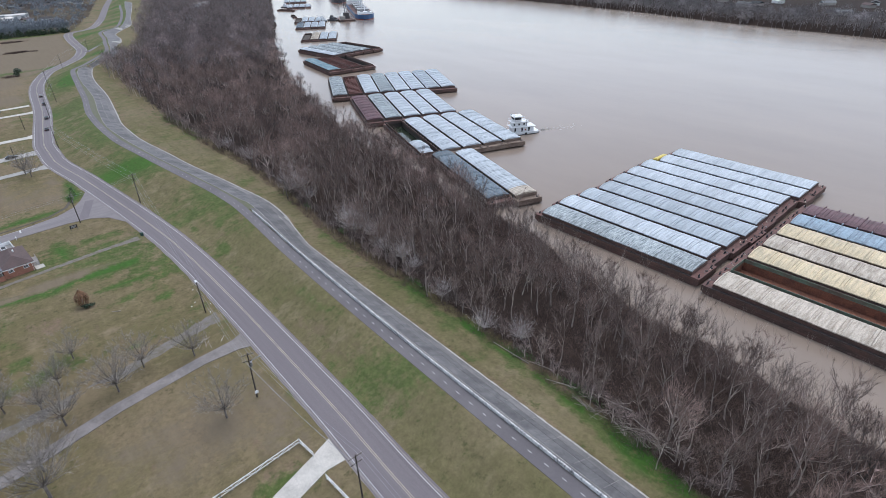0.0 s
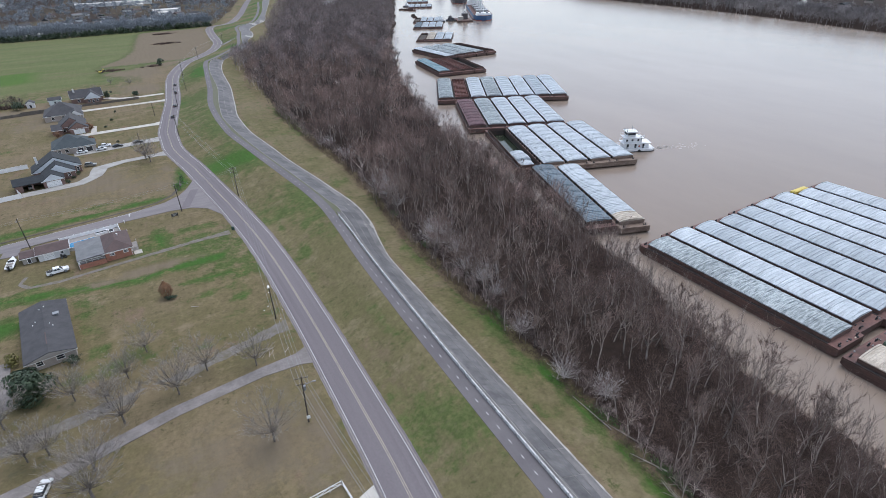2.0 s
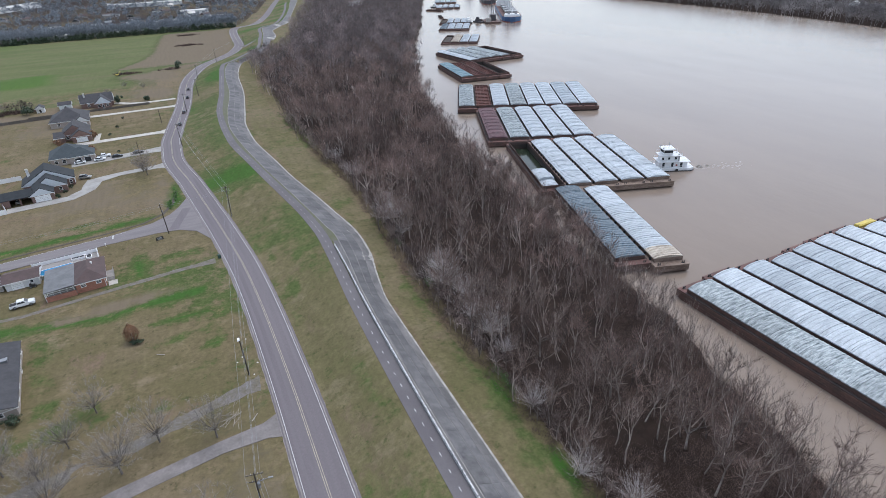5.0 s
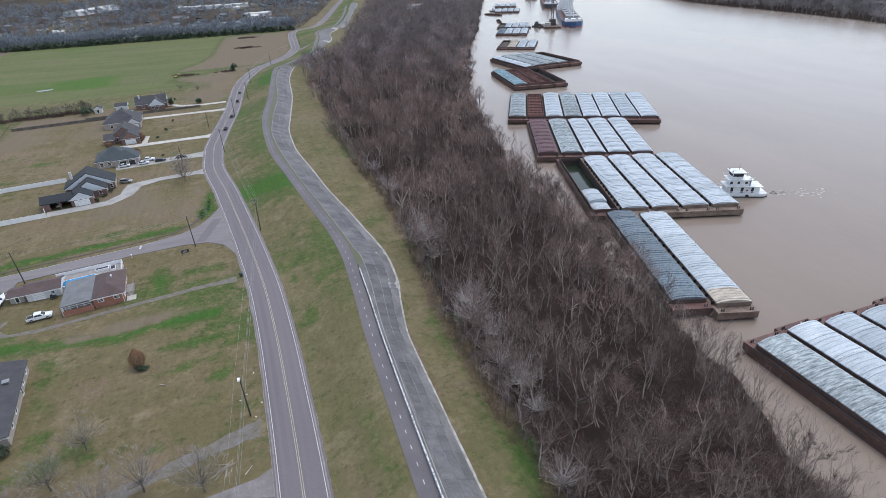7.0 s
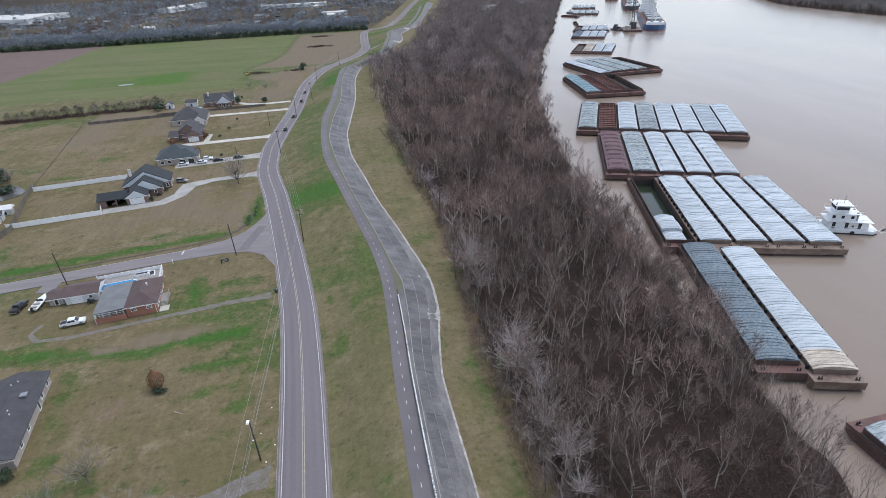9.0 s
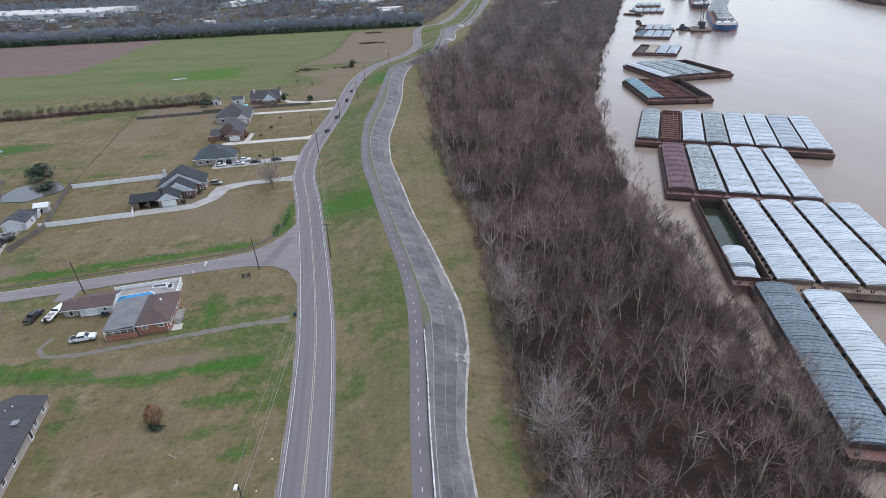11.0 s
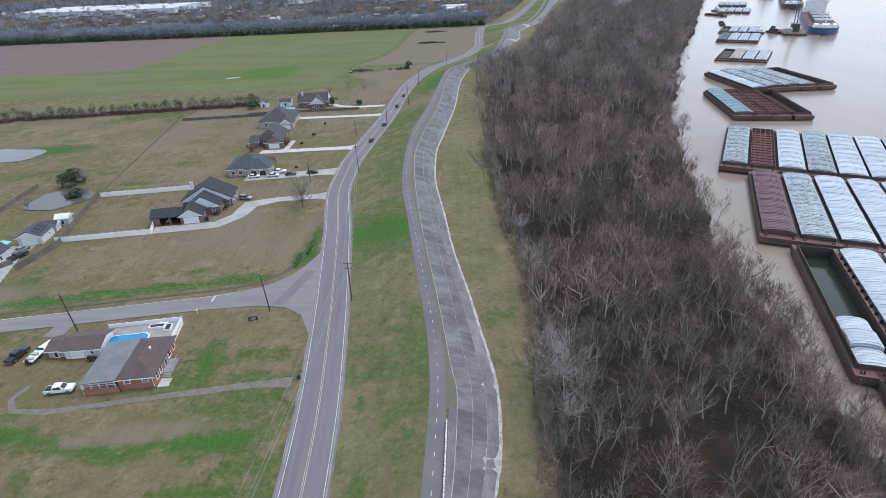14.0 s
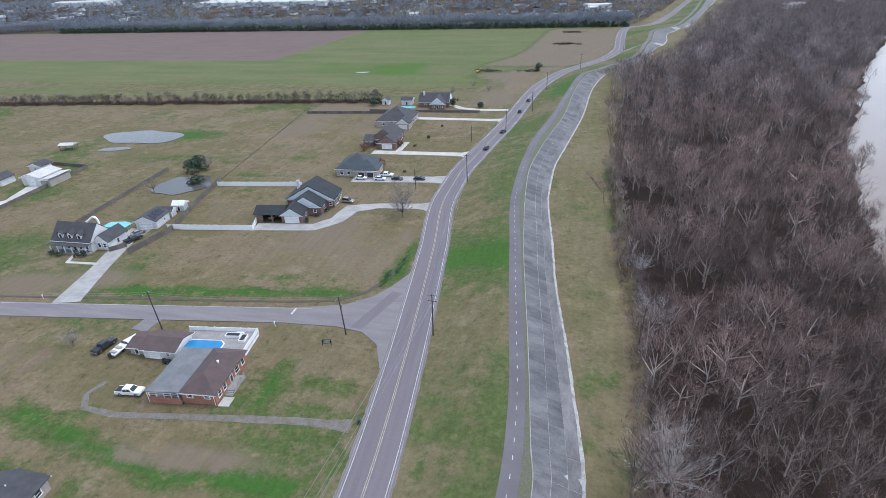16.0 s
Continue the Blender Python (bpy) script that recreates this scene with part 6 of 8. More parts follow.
for i in range(3):
    dm = part("dormer", Geo().box(-4.2 + i * 3.4, -1.4, 4.0, 1.5, 2.6, 1.6).prism([(-0.8, 5.55), (0.8, 5.55), (0, 6.35)], -2.72, -2.66, pose(-4.2 + i * 3.4, 0, 0)), SIDING, farm)
    part("dormer_roof", Geo().add([(x_, y_, z_ + k_) for k_ in (0, 0.12) for y_ in (-2.95, 0.6) for x_, z_ in ((-1.1, 5.45), (0, 6.5), (1.1, 5.45))], [(0, 1, 4, 3), (1, 2, 5, 4), (6, 9, 10, 7), (7, 10, 11, 8), (0, 6, 7, 1), (1, 7, 8, 2), (3, 4, 10, 9), (4, 5, 11, 10), (0, 3, 9, 6), (2, 8, 11, 5)], pose(-4.2 + i * 3.4, 0, 0)), ROOF_GREY, dm)
    part("dormer_window", Geo().box(-4.2 + i * 3.4, -2.72, 4.3, 0.75, 0.08, 1.1), GLASS, dm)
house(pose(-79.0, 257.0, 0, 0, 0, 8), "white garage with dark solar panels on its roof", [(-3.7, 3.7, -4.0, 4.0, 2.8, "gable_y", 1.9)], SIDING, ROOF_GREY, windows=[(3.7, 1, 1.0, 0.9, 0.9, "E")], garages=[(0, -4.0, 0, 4.4, 2.2, "S")], name="garage")
for k in range(3):
    part("solar_panel", Geo().box(0, 0, 0, 2.6, 1.9, 0.08), SOLAR, bpy.data.objects["garage"], "dark solar panel", at=pose(2.0, -2.3 + 2.2 * k, 4.02, 0, 24.3, 0))
for x, y in ((-78.2, 264.0), (-77.6, 269.8)):
    house(pose(x, y, 0, 0, 0, 10), "small white garden shed", [(-1.9, 1.9, -1.6, 1.6, 2.2, "gable_x", 1.2)], SIDING, ROOF_GREY if x < -78 else SIDING, doors=[(0, -1.6, 0, 0.9, 1.8, "S")], name="shed")
tagged(part("garden_pool", Geo().slab([(-4.6, -1.8), (4.2, -2.4), (4.8, 1.2), (1.5, 2.6), (-3.8, 2.2)], 0, 0.14), POOL_TEAL, at=pose(-91.5, 254.0, 0, 0, 0, 10)), "turquoise garden pool behind the farmhouse", "pool")
slide = thing("water_slide", "white curved water slide beside the garden pool", "slide", pose(-100.6, 253.4, 0))
arch = [(2.2, 0.0, 0.2), (1.9, 0.1, 1.6), (1.2, 0.2, 2.5), (0.2, 0.3, 2.6), (-0.9, 0.2, 2.0), (-1.9, 0.0, 1.2), (-2.8, -0.4, 0.6)]
for p_, q_ in zip(arch, arch[1:]):
    part("chute", Geo().tube(p_, q_, 0.36, 0.36, 8), VINYL, slide)
part("ladder", Geo().tube((1.8, -0.2, -0.1), (1.8, -0.2, 2.4), 0.08, 0.08).tube((1.0, -0.2, -0.1), (1.0, -0.2, 2.4), 0.08, 0.08), STEEL, slide)

# farm sheds on the far left
house(pose(-158.6, 287.0, 0, 0, 0, 3), "long pale tin-roofed farm shed", [(-4.6, 4.6, -5.4, 5.4, 3.4, "gable_y", 1.4)], SIDING, ROOF_TIN, garages=[(0, -5.4, 0, 3.4, 2.8, "S")], name="farm_shed")
house(pose(-151.6, 287.0, 0, 0, 0, 3), "pale lean-to farm shed", [(-2.2, 2.2, -5.4, 5.4, 2.8, "flat", 0.5)], SIDING_TAN, ROOF_TIN, name="farm_shed")
house(pose(-172.6, 299.0, 0, 0, 0, 3), "small grey-roofed farm building", [(-3.2, 3.2, -2.8, 2.8, 2.6, "gable_y", 1.5)], SIDING, ROOF_GREY, windows=[(0, -2.8, 0.9, 0.9, 0.9, "S")], name="farm_building")
house(pose(-175.0, 282.0, 0, 0, 0, 3), "white farm cottage with a grey roof", [(-3.0, 3.4, -3.4, 3.4, 2.6, "gable_y", 1.7)], SIDING, ROOF_GREY, doors=[(0, -3.4, 0, 0.9, 2.0, "S")], name="farm_building")
sh = thing("field_shelter", "open field shelter with a pale roof", "shelter", pose(-186, 327.5, 0, 0, 0, 12))
part("roof", roof_geo(-3.6, 3.6, -2.4, 2.4, 2.4, 0.7, "gable_x", 0.2), ROOF_TIN, sh)
for sx in (-3.3, 3.3):
    for sy in (-2.1, 2.1):
        part("post", Geo().box(sx, sy, -0.2, 0.16, 0.16, 2.65), WOOD_FENCE, sh)


# ---------------------------------------------------------------- vehicles
def wheels(v, xs, half, r):
    for x in xs:
        for s in (-1, 1):
            w = part("wheel", mesh_once(f"wheel{r}", lambda: Geo().tube((0, -0.11, 0), (0, 0.11, 0), r, r, 12), BLACK), BLACK, v, at=pose(x, s * half, r))
            part("rim", mesh_once(f"rim{r}", lambda: Geo().tube((0, -0.12, 0), (0, 0.12, 0), r * 0.6, r * 0.6, 8), STEEL), STEEL, w)


def lights(v, front, back, half, z):
    for s in (-1, 1):
        part("headlight", Geo().box(front, s * (half - 0.25), z, 0.08, 0.38, 0.16), VINYL, v)
        part("tail_light", Geo().box(back, s * (half - 0.18), z, 0.08, 0.26, 0.2), RED_PAINT, v)


def shell(g, outline, half, inset, z_belt):
    """A car body: side outline drawn across, pulled in above the belt line."""
    n = len(outline)
    v = []
    for s in (-1, 1):
        for x, z in outline:
            v.append((x, s * (half if z <= z_belt else half - inset * min(1, (z - z_belt) / 0.5)), z))
    return g.add(v, [(i, (i + 1) % n, n + (i + 1) % n, n + i) for i in range(n)] + [tuple(range(n))[::-1], tuple(range(n, 2 * n))])


def car(x, y, turn, paint, label, kind="sedan", z=0.08, group=""):
    v = thing("pickup_truck" if kind == "pickup" else "car", label, "pickup" if kind == "pickup" else "car", pose(x, y, gz(x, y) * (0 if gz(x, y) < 0.5 else 1) + z, 0, 0, turn), group)
    if kind == "pickup":
        part("body", shell(Geo(), [(-2.8, 0.45), (2.75, 0.42), (2.85, 0.75), (2.7, 1.08), (1.35, 1.18), (-2.8, 1.12)], 0.98, 0.05, 1.0), paint, v)
        part("cab", shell(Geo(), [(1.4, 1.10), (0.62, 1.80), (-0.95, 1.84), (-1.12, 1.10)], 0.95, 0.18, 1.12), paint, v)
        for sy in (-1, 1):
            for x0, x1 in ((-0.95, -0.22), (-0.1, 0.72)):
                part("side_window", Geo().add([(x0, sy * 0.93, 1.22), (x1 + 0.12, sy * 0.93, 1.22), (x1 - 0.2 * (x1 > 0), sy * 0.80, 1.70), (x0 + 0.05, sy * 0.80, 1.70), (x0, sy * 0.85, 1.22), (x1, sy * 0.85, 1.22), (x1 - 0.3 * (x1 > 0), sy * 0.72, 1.70), (x0, sy * 0.72, 1.70)], [(0, 1, 2, 3), (4, 7, 6, 5), (0, 4, 5, 1), (1, 5, 6, 2), (2, 6, 7, 3), (3, 7, 4, 0)]), GLASS, v)
        part("windscreen", Geo().add([(1.36, -0.78, 1.18), (1.36, 0.78, 1.18), (0.70, 0.66, 1.78), (0.70, -0.66, 1.78), (1.2, -0.78, 1.14), (1.2, 0.78, 1.14), (0.6, 0.66, 1.70), (0.6, -0.66, 1.70)], [(0, 1, 2, 3), (4, 7, 6, 5), (0, 4, 5, 1), (1, 5, 6, 2), (2, 6, 7, 3), (3, 7, 4, 0)]), GLASS, v)
        part("rear_window", Geo().box(-1.09, 0, 1.28, 0.1, 1.2, 0.4), GLASS, v)
        part("bed", Geo().box(-1.98, 0, 1.11, 1.5, 1.62, 0.05), BLACK, v)
        part("bumper", Geo().box(2.82, 0, 0.45, 0.14, 1.9, 0.22).box(-2.84, 0, 0.45, 0.14, 1.9, 0.2), STEEL, v)
        wheels(v, (-1.75, 1.85), 0.88, 0.40)
        lights(v, 2.8, -2.8, 0.98, 0.8)
    else:
        tall = kind == "van"
        top = 1.72 if tall else 1.45
        part("body", shell(Geo(), [(-2.3, 0.35), (2.25, 0.32), (2.35, 0.62), (2.1, 0.82), (1.0, 0.95), (-2.1, 1.0), (-2.35, 0.8)], 0.91, 0.06, 0.85), paint, v)
        part("cabin", shell(Geo(), [(1.15, 0.92), (0.35, top - 0.06), (-1.75 if tall else -1.2, top - 0.04), (-2.2 if tall else -1.95, 0.96)], 0.85, 0.2, 0.95), GLASS, v)
        part("roof", Geo().box(-0.75 if tall else -0.45, 0, top - 0.06, 1.9 if tall else 1.4, 1.3, 0.07), paint, v)
        wheels(v, (-1.4, 1.42), 0.82, 0.33)
        lights(v, 2.3, -2.33, 0.9, 0.62)
    return v


car(-24.8, 183.4, 8, WHITE_PAINT, "white pickup truck parked on the grass by the brick house", "pickup", 0.04)
car(-42.2, 195.2, 84, DARK_PAINT, "black pickup truck parked on the grass", "pickup", 0.04)
car(-21.8, 97.2, 75, WHITE_PAINT, "white sedan parked on grass beside the drive", z=0.02)
car(-18.6, 285.0, -8, SILVER_PAINT, "beige minivan parked on a drive", "van", 0.1)
car(-39.3, 268.2, 97, SILVER_PAINT, "silver sedan under a carport", z=0.1)
for x, y, t, m, k, lab in ((-22.5, 307.8, 5, WHITE_PAINT, "sedan", "white sedan parked on a drive"), (-14.6, 308.2, 5, WHITE_PAINT, "sedan", "white saloon car parked on a drive"), (-13.2, 312.2, 5, WHITE_PAINT, "pickup", "white pickup parked on a drive"),
                           (-7.6, 309.2, 5, DARK_PAINT, "sedan", "dark sedan parked on a drive"), (1.2, 310.4, 5, DARK_PAINT, "sedan", "black sedan parked on a drive")):
    car(x, y, t, m, lab, k, 0.1, "cars on the drive")
car(-76.6, 244.4, 70, DARK_PAINT, "black pickup by the white house", "pickup", 0.1)
car(-78.4, 249.0, 70, SILVER_PAINT, "grey sedan by the white house", z=0.1)
for y, s in ((352.0, 1), (379.0, 1), (418.0, 1), (445.0, 1)):
    dx = float(ROAD_C(y + 1) - ROAD_C(y))
    car(float(ROAD_C(y)) + 1.9 * s, y, 90 - math.degrees(math.atan(dx)), DARK_PAINT, "dark car on the levee road", "van" if y == 418 else "sedan", 0.07, "cars on the road")

boat = thing("motorboat", "white motorboat on a trailer beside the shed", "boat", pose(-37.6, 196.0, 0, 0, 0, 88))
part("hull", Geo().add([(-3.6, -1.2, 0.9), (-3.6, 1.2, 0.9), (1.6, 1.2, 1.0), (4.2, 0, 1.25), (1.6, -1.2, 1.0), (-3.4, -0.7, 0.35), (-3.4, 0.7, 0.35), (1.6, 0.5, 0.4), (3.2, 0, 0.6), (1.6, -0.5, 0.4)],
                       [(0, 4, 3, 2, 1), (5, 6, 7, 8, 9), (0, 1, 6, 5), (1, 2, 7, 6), (2, 3, 8, 7), (3, 4, 9, 8), (4, 0, 5, 9)]), WHITE_PAINT, boat)
part("windscreen", Geo().box(0.5, 0, 1.0, 0.2, 1.7, 0.55, taper=0.9), GLASS, boat)
part("seat", Geo().box(-1.2, 0, 1.0, 0.6, 1.6, 0.4).box(-2.8, 0, 1.0, 0.6, 1.6, 0.35), SIDING_TAN, boat)
part("outboard", Geo().box(-3.9, 0, 0.5, 0.5, 0.5, 1.1), BLACK, boat)
part("trailer", Geo().box(0, -0.8, 0.25, 6.5, 0.1, 0.12).box(0, 0.8, 0.25, 6.5, 0.1, 0.12).box(4.2, 0, 0.25, 2.4, 0.1, 0.12), STEEL, boat)
wheels(boat, (-1.0,), 1.0, 0.33)


# ---------------------------------------------------------------- towboat, ships and crane on the river
def tier_box(g, x, y, z, sx, sy, sz):
    return g.box(x, y, z, sx, sy, sz, taper=0.97)


tug = thing("towboat", "white river towboat with a three-deck house and pilothouse", "boat", pose(204.6, 183.9, WATER_Z, 0, 0, -25) @ Matrix.Diagonal((1.06, 1.06, 1.04, 1)))
part("hull", Geo().slab([(-9, -3.6), (7.6, -3.6), (9, -2.6), (9, 2.6), (7.6, 3.6), (-9, 3.6)], -0.8, 1.3), WHITE_PAINT, tug)
part("rub_rail", Geo().slab([(-9.15, -3.75), (7.7, -3.75), (9.15, -2.7), (9.15, 2.7), (7.7, 3.75), (-9.15, 3.75)], 0.0, 0.35), BLACK, tug)
d1 = part("main_deckhouse", tier_box(Geo(), 1.0, 0, 1.3, 11.0, 4.8, 2.3), WHITE_PAINT, tug)
d2 = part("upper_deckhouse", tier_box(Geo(), -0.6, 0, 3.75, 6.6, 4.0, 2.3), WHITE_PAINT, tug)
part("deck_rim", Geo().box(1.0, 0, 3.66, 12.6, 6.0, 0.12), WHITE_PAINT, tug)
part("deck_rim", Geo().box(-0.6, 0, 6.1, 8.6, 5.2, 0.12), WHITE_PAINT, tug)
ph = part("pilothouse", Geo().box(-1.6, 0, 6.2, 3.6, 3.6, 2.5, taper=1.06), WHITE_PAINT, tug)
for s in (-1, 1):
    part("pilothouse_window", Geo().box(-1.6, s * 1.87, 7.25, 3.3, 0.12, 1.0), GLASS, ph)
    part("pilothouse_window", Geo().box(-1.6 + s * 1.87, 0, 7.25, 0.12, 3.3, 1.0), GLASS, ph)
part("pilothouse_roof", Geo().box(-1.6, 0, 8.65, 5.0, 4.8, 0.2), WHITE_PAINT, tug)
for x in (-3.0, 0.5, 4.0):
    for s in (-1, 1):
        part("door", Geo().box(x, s * 2.40, 1.4, 0.85, 0.12, 1.9), GLASS, d1)
for x in (-3.4, -1.0, 1.6):
    for s in (-1, 1):
        part("window", Geo().box(x, s * 2.0, 4.5, 0.8, 0.12, 0.9), GLASS, d2)
for s in (-1, 1):
    part("stack", Geo().tube((3.0, s * 1.5, 3.7), (3.0, s * 1.5, 6.4), 0.4, 0.4, 8), STEEL, tug)
    part("push_knee", Geo().box(-9.1, s * 2.0, -0.5, 0.6, 0.9, 3.4), WHITE_PAINT, tug)
for i in range(10):
    for s in (-1, 1):
        part("rail_post", Geo().box(-8.5 + i * 1.8, s * 3.5, 1.3, 0.07, 0.07, 1.0), WHITE_PAINT, tug)
for s in (-1, 1):
    part("rail", Geo().box(-0.4, s * 3.5, 2.25, 16.4, 0.06, 0.06).box(-0.4, s * 3.5, 1.8, 16.4, 0.05, 0.05), WHITE_PAINT, tug)
for i in range(6):
    for s in (-1, 1):
        part("rail_post", Geo().box(-4.8 + i * 1.7, s * 2.65, 6.2, 0.06, 0.06, 0.95), WHITE_PAINT, tug)
        part("rail_post", Geo().box(-4.8 + i * 2.2, s * 3.05, 3.75, 0.06, 0.06, 0.95), WHITE_PAINT, tug)
for s in (-1, 1):
    part("rail", Geo().box(-0.6, s * 2.65, 7.1, 8.8, 0.06, 0.06), WHITE_PAINT, tug)
    part("rail", Geo().box(0.7, s * 3.05, 4.65, 11.4, 0.06, 0.06), WHITE_PAINT, tug)
    part("searchlight", Geo().tube((-3.6, s * 1.6, 8.85), (-3.6, s * 1.6, 9.5), 0.22, 0.16, 8), STEEL, tug)
    part("winch", Geo().tube((-7.6, s * 1.6 - 0.6, 1.9), (-7.6, s * 1.6 + 0.6, 1.9), 0.5, 0.5, 10).box(-7.6, s * 1.6, 1.3, 1.2, 1.6, 0.3), STEEL, tug)
    part("tyre_fender", Geo().tube((2.0, s * 3.62, 0.6), (2.0, s * 3.9, 0.6), 0.55, 0.55, 10), BLACK, tug)
part("life_ring", Geo().tube((2.2, -2.36, 2.2), (2.2, -2.5, 2.2), 0.38, 0.38, 10), RED_PAINT, tug)
part("antenna", Geo().tube((-2.6, 1.2, 8.8), (-2.6, 1.2, 11.0), 0.03, 0.02, 4).tube((-0.6, -1.4, 8.8), (-0.6, -1.4, 10.6), 0.03, 0.02, 4), STEEL, tug)
part("mast", Geo().tube((-1.0, 0, 8.8), (-1.0, 0, 11.4), 0.09, 0.05, 6).box(-1.0, 0, 10.4, 0.1, 1.8, 0.08), STEEL, tug)
part("radar", Geo().box(-2.4, 0, 9.1, 0.15, 2.2, 0.15), WHITE_PAINT, tug)
FOAM = surface("pale_foam", (0.46, 0.43, 0.40), (0.36, 0.32, 0.28), 0.9, 0.6, 3.0, 0.2)
foam = Geo()
rf = random.Random(8)
for k in range(60):
    t = rf.random() ** 2.0
    x, y, s = 216 + 22 * t, 179 - 8 * t, rf.uniform(0.15, 0.5) * (1 - 0.5 * t)
    x, y = x + rf.gauss(0, 0.9 + 1.5 * t), y + rf.gauss(0, 0.9 + 1.5 * t)
    a = rf.uniform(-0.25, 0.25)
    foam.slab([(x + s * 3.2 * math.cos(a + i * 1.2566) , y + s * math.sin(a + i * 1.2566)) for i in range(5)], WATER_Z - 0.01, WATER_Z + 0.02)
tagged(part("wake_foam", foam, FOAM), "thin broken foam in the towboat's wake", "foam", kind="stuff")


def ship(x, y, heading, length, beam, hull_m, label):
    s = thing("cargo_ship", label, "ship", pose(x, y, WATER_Z, 0, 0, -heading))
    b, l2 = beam / 2, length
    def line(k):
        return [(-b * 0.75 * k, 0), (b * 0.75 * k, 0), (b * k, 6), (b * k, l2 * 0.9), (b * 0.75 * k, l2 * 0.96), (b * 0.25 * k, l2), (-b * 0.25 * k, l2), (-b * 0.75 * k, l2 * 0.96), (-b * k, l2 * 0.9), (-b * k, 6)]
    part("hull", Geo().slab(line(1.0), -1.5, 6.0), hull_m, s)
    part("boot_stripe", Geo().slab(line(1.006), -1.5, 0.9), RED_PAINT, s)
    part("deck", Geo().slab(line(0.97), 6.0, 6.3), DECK, s)
    house_ = part("superstructure", Geo().box(0, 12, 6.3, beam * 0.92, 20, 5, taper=0.97).box(0, 14, 11.3, beam * 0.8, 14, 6, taper=0.97).box(0, 14, 17.3, beam * 0.7, 11, 5.5, taper=0.95).box(0, 15, 22.8, beam * 1.0, 6, 2.6), WHITE_PAINT, s)
    for k in range(5):
        part("window_row", Geo().box(0, 6.95 - 0.0, 9.6 + k * 1.7, beam * 0.7, 0.1, 0.6), GLASS, house_)
    part("bridge_window", Geo().box(0, 11.95, 23.6, beam * 0.92, 0.1, 1.1), GLASS, house_)
    part("funnel", Geo().box(0, 9.5, 17.3, 4.5, 4, 11, taper=0.85), hull_m, s)
    part("forecastle", Geo().box(0, length - 12, 6.3, beam * 0.8, 14, 2.6, taper=0.9), WHITE_PAINT, s)
    part("foremast", Geo().tube((0, length - 14, 8), (0, length - 14, 20), 0.6, 0.3).box(0, length - 14, 15, 5, 0.5, 0.5), WHITE_PAINT, s)
    for sx in (-1, 1):
        part("windlass", Geo().tube((sx * 3, length - 9, 9.4), (sx * 6, length - 9, 9.4), 0.9, 0.9, 8), STEEL, s)
    part("mast", Geo().tube((0, 15, 25), (0, 15, 34), 0.35, 0.2), WHITE_PAINT, s)
    for k in range(4):
        yy = 36 + k * (length - 60) / 4
        c = part("deck_crane", Geo().tube((0, yy, 8), (0, yy, 24), 1.3, 1.1, 8).box(0, yy, 24, 3.5, 3.5, 3.2), WHITE_PAINT, s)
        part("jib", Geo().tube((1, yy, 25), (3, yy + 20, 29), 0.5, 0.3, 5), WHITE_PAINT, c)
        part("hatch_cover", Geo().box(0, yy + (length - 60) / 8, 8.3, beam * 0.6, (length - 60) / 5.5, 2.2), STEEL, s)
    return s


def bow_at(x, y, heading, length):
    """Where the stern lies of a ship whose bow is at x, y and points back down the river."""
    h = radians(heading)
    return x + math.sin(h) * length, y + math.cos(h) * length, heading + 180, length


ship(*bow_at(421.0, 655.0, 27, 175), 25, BLUE_HULL, "blue-hulled cargo ship with white superstructure at anchor")
ship(*bow_at(521.0, 888.0, 27, 175), 25, DARK_HULL, "dark-hulled cargo ship at anchor far upriver")
ship(*bow_at(588.0, 1083.0, 27, 160), 24, DARK_HULL, "distant dark cargo ship on the river")
cr = thing("crane_barge", "floating crane barge with a tall lattice boom beside the ship", "crane barge", pose(402.0, 676, WATER_Z, 0, 0, -20))
part("hull", Geo().box(0, 0, -1, 20, 34, 3.0), HULL, cr)
cab = part("crane_house", Geo().box(2, 2, 2, 7, 9, 7, taper=0.95), DARK_HULL, cr)
for s in (-1, 1):
    part("boom", Geo().tube((2 + s * 1.4, 4, 8), (3 + s * 0.4, 18, 46), 0.45, 0.3, 5), DARK_HULL, cr)
for k in range(9):
    t = k / 9
    part("boom_brace", Geo().tube((0.6 + 2 * t, 4 + 14 * t, 8 + 38 * t), (3.4 - 0.4 * t, 4 + 14 * (t + 0.1), 8 + 38 * (t + 0.1)), 0.2, 0.2, 4), DARK_HULL, cr)
part("deck_shed", Geo().box(-5, -8, 2, 6, 7, 4), SIDING_TAN, cr)
for x, y, t in ((388, 686, 10), (428, 905, 20), (376, 690, -10)):
    b = thing("work_boat", "small dark work boat moored among the far barges", "boat", pose(x, y, WATER_Z, 0, 0, t), "small far boats")
    part("hull", Geo().slab([(-3, -9), (3, -9), (3, 6), (0, 10), (-3, 6)], -0.6, 1.6), DARK_HULL, b)
    part("cabin", Geo().box(0, -1, 1.6, 4.2, 8, 2.6, taper=0.95).box(0, 0.5, 4.2, 3.0, 3.4, 2.2, taper=0.92), WHITE_PAINT if x != 388 else DARK_HULL, b)
# Raised box added in place of a barge's yellow painted bow deck.
yb = thing("yellow_hatch", "raised yellow box standing in for a moored barge's painted bow deck", "deck box", pose(214.6, 111.0, DECK_Z + 0.09, 0, 0, 0.8))
part("body", Geo().box(0, 0, 0, 8.6, 2.0, 0.9, taper=0.95).box(0, 0, 0.9, 7.2, 1.2, 0.12), YELLOW_PAINT, yb)


